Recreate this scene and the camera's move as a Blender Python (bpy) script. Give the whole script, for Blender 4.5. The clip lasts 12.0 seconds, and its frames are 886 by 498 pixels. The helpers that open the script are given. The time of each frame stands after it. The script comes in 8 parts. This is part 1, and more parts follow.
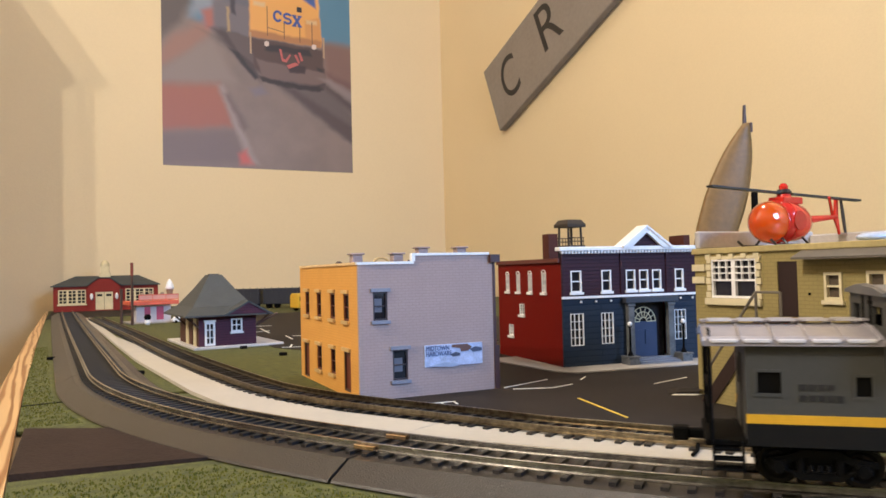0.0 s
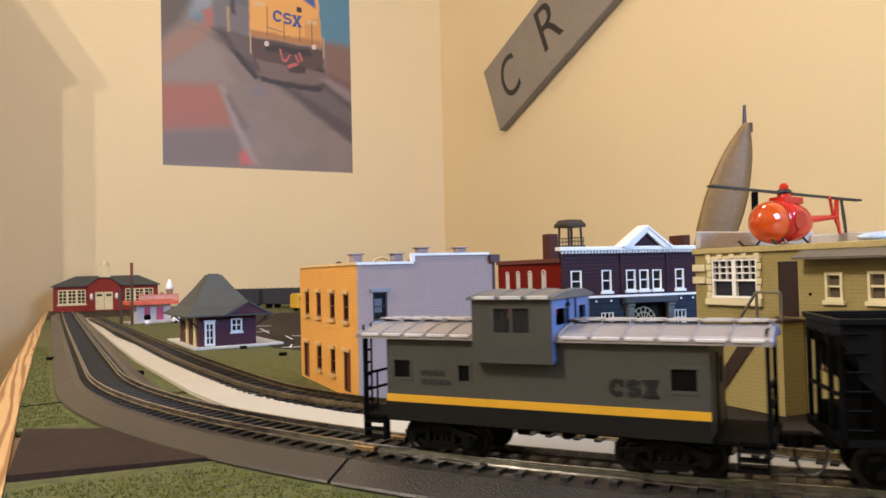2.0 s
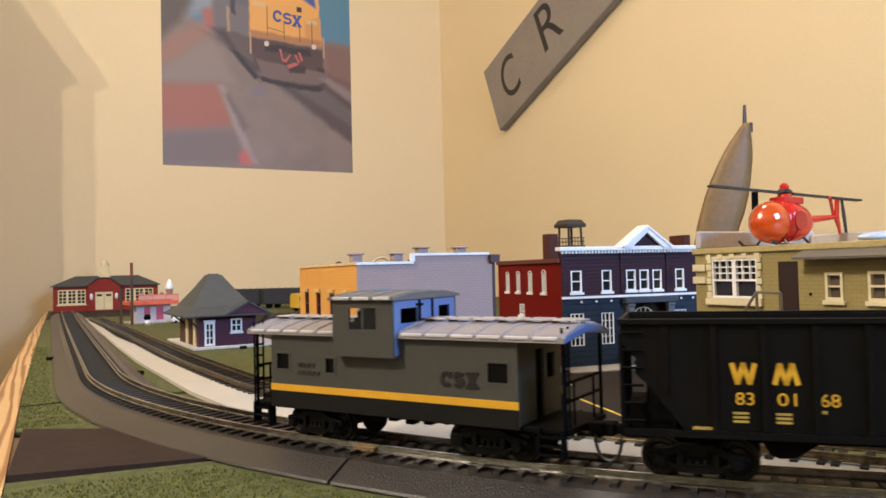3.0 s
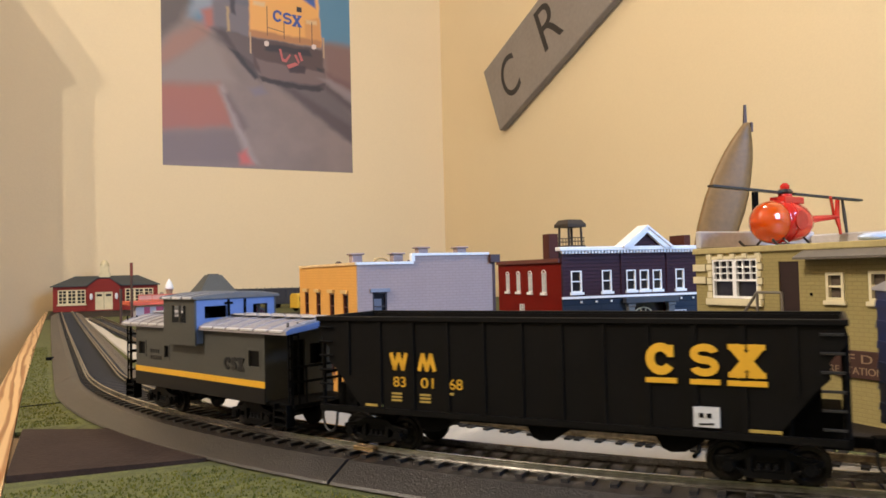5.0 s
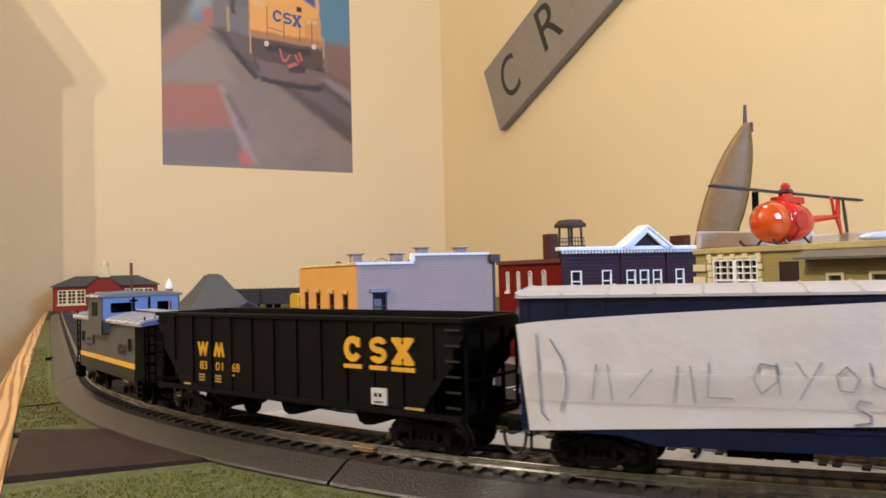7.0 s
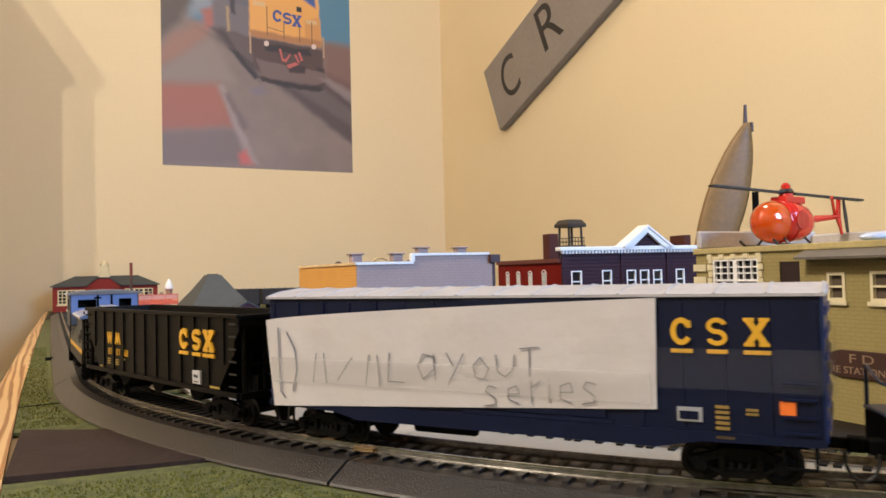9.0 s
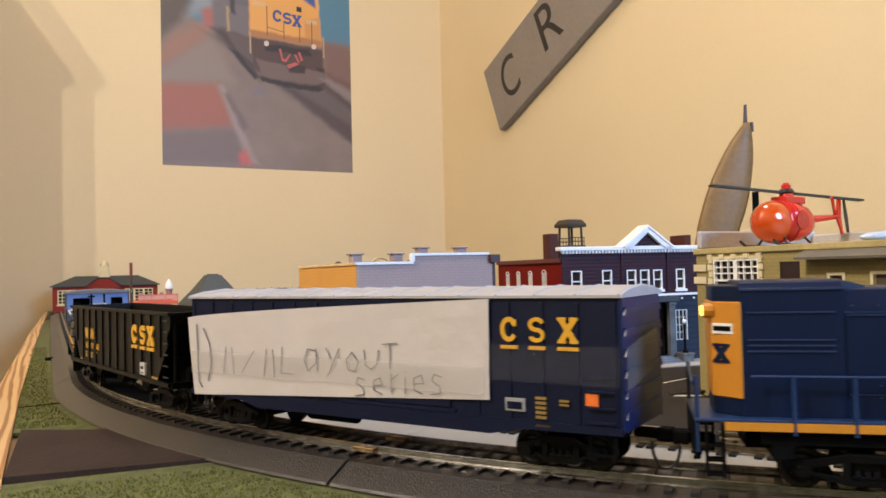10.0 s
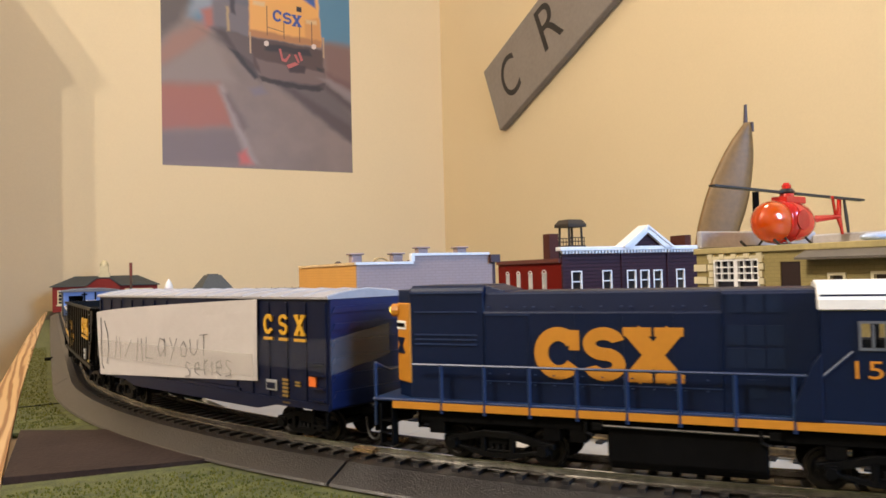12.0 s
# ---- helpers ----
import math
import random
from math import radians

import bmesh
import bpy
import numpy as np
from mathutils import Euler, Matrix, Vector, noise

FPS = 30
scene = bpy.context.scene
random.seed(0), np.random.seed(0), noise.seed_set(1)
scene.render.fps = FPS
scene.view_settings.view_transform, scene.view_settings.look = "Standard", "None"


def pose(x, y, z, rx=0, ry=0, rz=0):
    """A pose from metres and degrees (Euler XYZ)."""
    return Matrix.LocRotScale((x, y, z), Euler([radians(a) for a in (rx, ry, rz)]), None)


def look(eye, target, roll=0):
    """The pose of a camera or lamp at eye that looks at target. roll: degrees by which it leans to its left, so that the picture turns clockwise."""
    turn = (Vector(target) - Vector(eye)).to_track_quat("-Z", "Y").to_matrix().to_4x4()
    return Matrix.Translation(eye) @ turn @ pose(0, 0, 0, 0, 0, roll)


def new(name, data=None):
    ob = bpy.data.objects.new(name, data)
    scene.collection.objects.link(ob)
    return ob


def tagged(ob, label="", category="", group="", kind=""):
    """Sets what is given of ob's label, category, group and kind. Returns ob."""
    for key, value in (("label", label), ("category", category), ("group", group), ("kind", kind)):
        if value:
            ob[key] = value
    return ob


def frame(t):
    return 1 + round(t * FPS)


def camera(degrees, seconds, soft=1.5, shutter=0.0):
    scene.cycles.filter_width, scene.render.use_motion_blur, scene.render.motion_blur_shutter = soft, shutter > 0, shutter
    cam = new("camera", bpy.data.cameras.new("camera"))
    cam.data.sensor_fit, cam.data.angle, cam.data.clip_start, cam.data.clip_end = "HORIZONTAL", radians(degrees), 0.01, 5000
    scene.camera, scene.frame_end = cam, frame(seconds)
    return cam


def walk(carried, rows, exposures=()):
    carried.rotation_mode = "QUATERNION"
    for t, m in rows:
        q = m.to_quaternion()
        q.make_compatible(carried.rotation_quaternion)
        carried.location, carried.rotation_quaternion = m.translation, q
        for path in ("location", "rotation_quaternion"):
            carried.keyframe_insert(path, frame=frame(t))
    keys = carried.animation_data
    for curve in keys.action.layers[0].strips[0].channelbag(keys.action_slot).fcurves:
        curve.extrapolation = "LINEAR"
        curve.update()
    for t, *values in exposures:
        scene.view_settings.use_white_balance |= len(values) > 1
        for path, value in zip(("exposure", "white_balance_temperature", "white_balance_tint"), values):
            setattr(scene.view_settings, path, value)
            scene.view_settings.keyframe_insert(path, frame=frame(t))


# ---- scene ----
EYE = Vector((0.0, 0.0, 0.0697))
YAW, PITCH, ROLL = 27.97, 1.731, -1.406
FORWARD = Vector((math.sin(radians(YAW)) * math.cos(radians(PITCH)), math.cos(radians(YAW)) * math.cos(radians(PITCH)), math.sin(radians(PITCH))))
cam = camera(61.09, 12.0, soft=1.6, shutter=0.5)
walk(cam, [(t, look(EYE + FORWARD * d, EYE + FORWARD * (d + 1), ROLL)) for t, d in ((0, -0.0022), (3, -0.0012), (6, -0.0004), (9, 0.0004), (12, 0.0012))])

# ---- light ----
world = bpy.data.worlds.new("room_dark")
scene.world = world
world.use_nodes = True
world.node_tree.nodes["Background"].inputs[0].default_value = (0.9, 0.8, 0.7, 1)
world.node_tree.nodes["Background"].inputs[1].default_value = 0.006
scene.view_settings.exposure = 0.0


def lamp(name, kind, m, energy, colour, size):
    data = bpy.data.lights.new(name, kind)
    data.energy, data.color = energy, colour
    if kind == "AREA":
        data.shape, data.size = "DISK", size
    else:
        data.shadow_soft_size = size
    ob = new(name, data)
    ob.matrix_world = m
    return ob


D, XR = 2.05, 1.0975
XL, YF, ZF, ZC = -1.75, -1.0, -0.75, 1.75
WARM, COOL = (1.0, 0.90, 0.785), (0.33, 0.56, 1.0)
lamp("bulb_light", "POINT", pose(-1.20, 0.15, 1.40), 55, WARM, 0.009)
lamp("bulb_light", "POINT", pose(-1.364, 0.15, 1.40), 55, WARM, 0.009)
lamp("ceiling_light_warm", "AREA", look((0.55, 0.58, 1.70), (0.50, 0.55, 0)), 9, WARM, 0.32)
# cool light of an unseen source, set in an assumed window
cool_light = lamp("cool_unseen_light", "AREA", look((0.76, YF + 0.01, 0.66), (0.18, 0.34, 0.02)), 30, COOL, 0.46)
cool_light.data.shape, cool_light.data.size_y = "RECTANGLE", 0.56


# ---- materials ----
def mat(name, colour, rough=0.5, metal=0.0, var=0.12, scale=60.0, bump=0.0, fine=8.0, dirt=None, spec=0.5):
    """A surface with grain and broader stains; scale is in features per metre."""
    m = bpy.data.materials.new(name)
    m.use_nodes = True
    nt = m.node_tree
    b = nt.nodes["Principled BSDF"]
    co = nt.nodes.new("ShaderNodeTexCoord")
    n1, n2 = nt.nodes.new("ShaderNodeTexNoise"), nt.nodes.new("ShaderNodeTexNoise")
    for n, s in ((n1, scale), (n2, scale * fine)):
        n.inputs["Scale"].default_value, n.inputs["Detail"].default_value = s, 4
        nt.links.new(co.outputs["Object"], n.inputs["Vector"])
    mix = nt.nodes.new("ShaderNodeMix")
    mix.data_type = "FLOAT"
    mix.inputs[0].default_value = 0.45
    nt.links.new(n1.outputs["Fac"], mix.inputs[2])
    nt.links.new(n2.outputs["Fac"], mix.inputs[3])
    ramp = nt.nodes.new("ShaderNodeValToRGB")
    lo = dirt if dirt else [c * (1 - var) for c in colour]
    hi = [min(1, c * (1 + var)) for c in colour]
    ramp.color_ramp.elements[0].position, ramp.color_ramp.elements[1].position = 0.32, 0.68
    ramp.color_ramp.elements[0].color, ramp.color_ramp.elements[1].color = (*lo, 1), (*hi, 1)
    nt.links.new(mix.outputs[0], ramp.inputs[0])
    nt.links.new(ramp.outputs[0], b.inputs["Base Color"])
    b.inputs["Roughness"].default_value, b.inputs["Metallic"].default_value = rough, metal
    b.inputs["Specular IOR Level"].default_value = spec
    if bump:
        bp = nt.nodes.new("ShaderNodeBump")
        bp.inputs["Strength"].default_value, bp.inputs["Distance"].default_value = bump, 0.5 / (scale * fine)
        nt.links.new(n2.outputs["Fac"], bp.inputs["Height"])
        nt.links.new(bp.outputs[0], b.inputs["Normal"])
    return m


def courses(name, colour, joint, width, height, rough=0.6, bump=0.6, squash=0.5, spec=0.14):
    """Moulded brick or clapboard courses in relief, too small to pick apart."""
    m = mat(name, colour, rough, var=0.06, scale=50, spec=spec)
    nt = m.node_tree
    b = nt.nodes["Principled BSDF"]
    co = nt.nodes.new("ShaderNodeTexCoord")
    sep, com = nt.nodes.new("ShaderNodeSeparateXYZ"), nt.nodes.new("ShaderNodeCombineXYZ")
    nt.links.new(co.outputs["Object"], sep.inputs[0])
    add = nt.nodes.new("ShaderNodeMath")
    nt.links.new(sep.outputs[0], add.inputs[0])
    nt.links.new(sep.outputs[1], add.inputs[1])
    nt.links.new(add.outputs[0], com.inputs[0])
    nt.links.new(sep.outputs[2], com.inputs[1])
    br = nt.nodes.new("ShaderNodeTexBrick")
    br.inputs["Scale"].default_value = 1.0
    br.inputs["Brick Width"].default_value, br.inputs["Row Height"].default_value = width, height
    br.inputs["Mortar Size"].default_value, br.inputs["Mortar Smooth"].default_value = height * 0.12, 0.3
    br.offset = squash
    nt.links.new(com.outputs[0], br.inputs["Vector"])
    old = b.inputs["Base Color"].links[0].from_socket
    mx = nt.nodes.new("ShaderNodeMix")
    mx.data_type = "RGBA"
    mx.inputs[7].default_value = (*joint, 1)
    nt.links.new(br.outputs["Fac"], mx.inputs[0])
    nt.links.new(old, mx.inputs[6])
    nt.links.new(mx.outputs[2], b.inputs["Base Color"])
    bp = nt.nodes.new("ShaderNodeBump")
    bp.invert = True
    bp.inputs["Strength"].default_value, bp.inputs["Distance"].default_value = bump, height * 0.15
    nt.links.new(br.outputs["Fac"], bp.inputs["Height"])
    nt.links.new(bp.outputs[0], b.inputs["Normal"])
    return m


def clear(name, colour, rough=0.05, alpha=0.35):
    m = mat(name, colour, rough, var=0.05)
    b = m.node_tree.nodes["Principled BSDF"]
    b.inputs["Transmission Weight"].default_value, b.inputs["Alpha"].default_value = 0.0, alpha
    return m


def glow(name, colour, strength):
    m = mat(name, colour, 0.4)
    b = m.node_tree.nodes["Principled BSDF"]
    b.inputs["Emission Color"].default_value, b.inputs["Emission Strength"].default_value = (*colour, 1), strength
    return m


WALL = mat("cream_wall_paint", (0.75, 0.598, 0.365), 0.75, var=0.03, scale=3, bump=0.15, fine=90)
# tones of the unseen walls and ceiling, darkened to cut bounced light
DIM = mat("low_bounce_taupe", (0.34, 0.30, 0.25), 0.8, var=0.04, scale=4)
CEIL = mat("low_bounce_ceiling", (0.52, 0.50, 0.46), 0.9, var=0.03, scale=4)
FLOOR = mat("brown_carpet", (0.16, 0.11, 0.08), 0.95, var=0.2, scale=30, bump=0.4)
GRASS = mat("grass_mat", (0.078, 0.076, 0.014), 0.95, var=0.55, scale=170, bump=1.0, fine=8, dirt=(0.026, 0.031, 0.008))
FLOCK = mat("loose_grass_flock", (0.090, 0.084, 0.013), 0.95, var=0.65, scale=240, fine=6, dirt=(0.024, 0.030, 0.008), spec=0.1)
ROADMAT = mat("brown_road_felt", (0.034, 0.0205, 0.014), 0.9, spec=0.15, var=0.22, scale=40, bump=0.5, fine=14)
ASPHALT = mat("dark_asphalt_sheet", (0.019, 0.0135, 0.010), 0.7, spec=0.2, var=0.3, scale=30, bump=0.35, fine=25)
PLY = mat("table_edge_ply", (0.40, 0.27, 0.14), 0.6, scale=20)
BED = mat("grey_plastic_roadbed", (0.0165, 0.0120, 0.0092), 0.34, var=0.25, scale=35, bump=1.0, fine=45, spec=1.0)
TIE = mat("black_plastic_tie", (0.0105, 0.0090, 0.0086), 0.42, var=0.2, scale=300)
RAILMET = mat("nickel_silver_rail", (0.48, 0.46, 0.43), 0.24, 1.0, var=0.2, scale=60, dirt=(0.17, 0.158, 0.14))
BRASSRAIL = mat("tarnished_brass_rail", (0.27, 0.225, 0.15), 0.3, 1.0, var=0.25, scale=50, dirt=(0.085, 0.066, 0.045))
JOINER = mat("bright_copper_joiner", (0.75, 0.50, 0.28), 0.25, 1.0, scale=80)
CARD = mat("off_white_foam_card", (0.43, 0.385, 0.315), 0.8, var=0.06, scale=25, bump=0.2, fine=30)
LINE = mat("white_road_paint", (0.75, 0.72, 0.62), 0.7, scale=200)
YLINE = mat("yellow_road_paint", (0.62, 0.42, 0.05), 0.7, scale=200)
CONC = mat("grey_concrete_card", (0.34, 0.31, 0.28), 0.8, scale=60, bump=0.2)
GREYP = mat("grey_caboose_paint", (0.052, 0.051, 0.044), 0.5, var=0.07, scale=70, spec=0.35)
SILVER = mat("silver_grey_roof", (0.250, 0.228, 0.235), 0.30, var=0.10, scale=60)
# pale tone for highlights painted onto the roof edges
GLINT = mat("pale_roof_glint", (0.52, 0.50, 0.50), 0.35, var=0.08, scale=90)
# blue puts the cool light on the grey caboose ends into their colour
LITEND = mat("cool_lit_end_paint", (0.105, 0.165, 0.34), 0.4, var=0.08, scale=70)
ROOFG = mat("grey_cupola_roof", (0.125, 0.118, 0.112), 0.4, var=0.1, scale=60)
YEL = mat("signal_yellow_paint", (0.60, 0.32, 0.018), 0.45, var=0.06, scale=90)
BLACKP = mat("black_car_paint", (0.0032, 0.0027, 0.0023), 0.5, var=0.25, scale=60, spec=0.14)
UNDER = mat("black_underframe", (0.0035, 0.0033, 0.0032), 0.65, var=0.3, scale=120, spec=0.045)
WHEELM = mat("dark_wheel_steel", (0.013, 0.011, 0.009), 0.38, 0.6, var=0.25, scale=150, spec=0.3)
CASTING = mat("dark_grey_truck_casting", (0.0025, 0.0022, 0.0020), 0.5, var=0.3, scale=140, spec=0.12)
STEEL = mat("bright_steel_wire", (0.16, 0.155, 0.15), 0.32, 0.9, var=0.12, scale=150)
DKBOX = mat("dark_brown_bakelite", (0.020, 0.010, 0.006), 0.5, var=0.2, scale=150)
HOSE = mat("grey_rubber_hose", (0.013, 0.012, 0.011), 0.5, var=0.15, scale=200)
SILLG = mat("charcoal_sill_paint", (0.0056, 0.0052, 0.0049), 0.5, var=0.2, scale=90, spec=0.25)
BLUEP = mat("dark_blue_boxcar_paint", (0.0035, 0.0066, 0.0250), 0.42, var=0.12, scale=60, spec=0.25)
# boxcar blue brightened by hand for the cool light on the ends
LITBLUE = mat("cool_lit_boxcar_blue", (0.0085, 0.0170, 0.0720), 0.32, var=0.1, scale=60, spec=0.4)
LOCOB = mat("navy_blue_loco_paint", (0.0013, 0.0070, 0.029), 0.42, var=0.1, scale=60, spec=0.25)
LOCOD = mat("lighter_navy_door_paint", (0.0026, 0.0100, 0.033), 0.5, var=0.12, scale=70, spec=0.25)
LOCOR = mat("bright_blue_handrail", (0.0075, 0.024, 0.075), 0.4, var=0.08, scale=90)
ORANGE = mat("orange_yellow_paint", (0.50, 0.20, 0.015), 0.42, var=0.06, scale=70)
WHITEP = mat("white_paint", (0.80, 0.79, 0.76), 0.45, var=0.04, scale=80)
PAPER = mat("crumpled_white_paper", (0.50, 0.465, 0.445), 0.85, var=0.03, scale=35, bump=0.10, fine=4)
TAPE = clear("clear_sticky_tape", (0.42, 0.42, 0.44), 0.22, 0.025)
ENDTAPE = clear("loose_sticky_tape", (0.22, 0.21, 0.19), 0.12, 0.20)
PENCIL = mat("pencil_line", (0.12, 0.115, 0.115), 0.6, scale=400)
DARKLET = mat("dark_grey_lettering", (0.0048, 0.0045, 0.0046), 0.5, scale=100)
GLASS = mat("dark_window_glass", (0.02, 0.018, 0.02), 0.08, var=0.2, scale=40)
SEETHRU = clear("clear_glazing", (0.3, 0.3, 0.3), 0.05, 0.04)
# opaque black paints the unlit inside onto the caboose panes
DARKPANE = mat("unlit_window_black", (0.004, 0.0038, 0.0036), 0.3, scale=90, spec=0.1)
LAMPY = glow("lit_yellow_marker", (1.0, 0.75, 0.10), 3.0)


# ---- mesh helpers ----
def box(bm, x0, x1, y0, y1, z0, z1, m=None):
    v = [bm.verts.new((x, y, z)) for x in (x0, x1) for y in (y0, y1) for z in (z0, z1)]
    for f in ((0, 1, 3, 2), (4, 6, 7, 5), (0, 4, 5, 1), (2, 3, 7, 6), (0, 2, 6, 4), (1, 5, 7, 3)):
        bm.faces.new([v[i] for i in f])
    if m is not None:
        for p in v:
            p.co = m @ p.co
    return v


def prism(bm, poly, h0, h1, m=None):
    """A polygon in x, y between two heights, then moved by m."""
    lo = [bm.verts.new((x, y, h0)) for x, y in poly]
    hi = [bm.verts.new((x, y, h1)) for x, y in poly]
    n = len(poly)
    bm.faces.new(lo[::-1])
    bm.faces.new(hi)
    for i in range(n):
        bm.faces.new((lo[i], lo[(i + 1) % n], hi[(i + 1) % n], hi[i]))
    if m is not None:
        for p in lo + hi:
            p.co = m @ p.co


def rod(bm, a, b, r, n=6, r2=None):
    a, b = Vector(a), Vector(b)
    d = b - a
    turn = d.to_track_quat("Z", "Y").to_matrix()
    r2 = r if r2 is None else r2
    ring = [[bm.verts.new(p + turn @ Vector((q * math.cos(k * math.tau / n), q * math.sin(k * math.tau / n), 0))) for k in range(n)] for p, q in ((a, r), (b, r2))]
    bm.faces.new(ring[0][::-1])
    bm.faces.new(ring[1])
    for k in range(n):
        bm.faces.new((ring[0][k], ring[0][(k + 1) % n], ring[1][(k + 1) % n], ring[1][k]))


def loft(bm, rings, caps=True):
    """Joins rings of equal length."""
    rows = [[bm.verts.new(p) for p in r] for r in rings]
    n = len(rows[0])
    for a, b in zip(rows, rows[1:]):
        for k in range(n):
            bm.faces.new((a[k], a[(k + 1) % n], b[(k + 1) % n], b[k]))
    if caps:
        bm.faces.new(rows[0][::-1])
        bm.faces.new(rows[-1])


def lathe(bm, prof, n=16, m=None):
    rows = [[(r * math.cos(k * math.tau / n), r * math.sin(k * math.tau / n), z) for k in range(n)] for r, z in prof]
    if m is not None:
        rows = [[tuple(m @ Vector(p)) for p in row] for row in rows]
    loft(bm, rows)


def stroke(bm, pts, w, m, h=0.0003):
    """A painted or pencilled line of width w along flat points, in relief h, moved by m."""
    for (x0, y0), (x1, y1) in zip(pts, pts[1:]):
        a, b = Vector((x0, y0)), Vector((x1, y1))
        d = (b - a).normalized() * (w / 2)
        n = Vector((-d.y, d.x))
        a, b = a - d * 0.8, b + d * 0.8
        prism(bm, [tuple(a - n), tuple(b - n), tuple(b + n), tuple(a + n)], 0, h, m)


def to_mesh(name, bm, material, bevel=0.0, smooth=False):
    if bevel:
        bmesh.ops.bevel(bm, geom=bm.edges[:], offset=bevel, segments=1, affect="EDGES", clamp_overlap=True)
    bmesh.ops.remove_doubles(bm, verts=bm.verts[:], dist=0.000005)
    bmesh.ops.recalc_face_normals(bm, faces=bm.faces[:])
    me = bpy.data.meshes.new(name)
    bm.to_mesh(me)
    bm.free()
    me.materials.append(material)
    if smooth:
        me.shade_smooth()
    return me


def part(name, bm, material, parent, label="", bevel=0.0, smooth=False, kind=""):
    ob = new(name, to_mesh(name, bm, material, bevel, smooth))
    ob.parent = parent
    return tagged(ob, label, kind=kind)


def thing(name, m, label, category, group="", kind=""):
    ob = new(name)
    ob.empty_display_size = 0.02
    ob.matrix_world = m
    return tagged(ob, label, category, group, kind)


def solid(name, bm, material, label, category="", kind="", group="", m=None, bevel=0.0, smooth=False):
    ob = new(name, to_mesh(name, bm, material, bevel, smooth))
    if m is not None:
        ob.matrix_world = m
    return tagged(ob, label, category, group, kind)


def bar(name, x0, x1, y0, y1, z0, z1, material, parent, label="", bevel=0.0, m=None):
    bm = bmesh.new()
    box(bm, x0, x1, y0, y1, z0, z1, m)
    return part(name, bm, material, parent, label, bevel)


def words(name, text, m, height, width, material, parent, label=""):
    """Lettering fitted to a height and width from its lower left corner, in relief on its surface."""
    cu = bpy.data.curves.new(name, "FONT")
    cu.body, cu.size = text, 1.0
    cu.extrude = 0.01
    tmp = bpy.data.objects.new(name, cu)
    me = bpy.data.meshes.new_from_object(tmp)
    bpy.data.objects.remove(tmp)
    co = [v.co.copy() for v in me.vertices]
    x0, x1 = min(c.x for c in co), max(c.x for c in co)
    y0, y1 = min(c.y for c in co), max(c.y for c in co)
    for v in me.vertices:
        c = v.co
        v.co = m @ Vector(((c.x - x0) / (x1 - x0) * width, (c.y - y0) / (y1 - y0) * height, (c.z + 0.01) * 0.012))
    me.materials.clear()
    me.materials.append(material)
    ob = new(name, me)
    ob.parent = parent
    return tagged(ob, label)


def arc_band(bm, cx, cy, rx, ry, w, a0, a1, m, h, n=14):
    """A band of width w along part of an ellipse, in relief h."""
    rows = []
    for k in range(n + 1):
        t = radians(a0 + (a1 - a0) * k / n)
        p, q = (cx + (rx - w / 2) * math.cos(t), cy + (ry - w / 2) * math.sin(t)), (cx + (rx + w / 2) * math.cos(t), cy + (ry + w / 2) * math.sin(t))
        rows.append([m @ Vector((*p, 0)), m @ Vector((*q, 0)), m @ Vector((*q, h)), m @ Vector((*p, h))])
    loft(bm, rows)


def ring_mark(bm, x0, x1, z0, z1, w, m, h=0.0004):
    """An open ring."""
    cx, cy, rx, ry = (x0 + x1) / 2, (z0 + z1) / 2, (x1 - x0 - w) / 2, (z1 - z0 - w) / 2
    arc_band(bm, cx, cy, rx, ry, w, 35, 325, m, h, 22)
    e = (rx * math.cos(radians(35)), ry * math.sin(radians(35)))
    stroke(bm, [(cx + e[0] + w * 0.1, cy + e[1] + w * 0.55), (cx + e[0] + w * 0.1, cy + e[1] - w * 0.25)], w * 0.75, m, h * 0.97)


def bend_mark(bm, x0, x1, z0, z1, w, m, h=0.0004):
    """A double bend of two half rings."""
    cx, rx = (x0 + x1) / 2, (x1 - x0 - w) / 2
    ry = (z1 - z0 - w) / 4
    arc_band(bm, cx, z1 - w / 2 - ry, rx, ry, w, 15, 272, m, h, 18)
    arc_band(bm, cx, z0 + w / 2 + ry, rx, ry, w, 88, -165, m, h * 0.97, 18)


def cross_mark(bm, x0, x1, z0, z1, w, m, h=0.0004):
    """Crossed bars with feet."""
    stroke(bm, [(x0 + w, z0 + w * 0.60), (x1 - w, z1 - w * 0.60)], w * 1.15, m, h)
    stroke(bm, [(x0 + w, z1 - w * 0.60), (x1 - w, z0 + w * 0.60)], w * 1.15, m, h * 0.98)
    for z in (z0 + w * 0.3, z1 - w * 0.3):
        for x in (x0, x1 - w * 2):
            stroke(bm, [(x + w * 0.3, z), (x + w * 1.7, z)], w * 0.6, m, h * 0.96)


def zigzag(bm, x0, x1, z0, z1, w, m, up=True):
    a, b = (z1, z0) if up else (z0, z1)
    q = (x1 - x0) / 4
    stroke(bm, [(x0, a), (x0 + q * 0.9, b), (x0 + 2 * q, a), (x1 - q * 0.9, b), (x1, a)], w, m)


SIDE = Matrix(((-1, 0, 0, 0), (0, 0, 1, 0), (0, 1, 0, 0), (0, 0, 0, 1)))


def on_side(y):
    """Flat letters onto a car's outer side at half width y: x runs backwards, y up."""
    return Matrix.Translation((0, y, 0)) @ SIDE


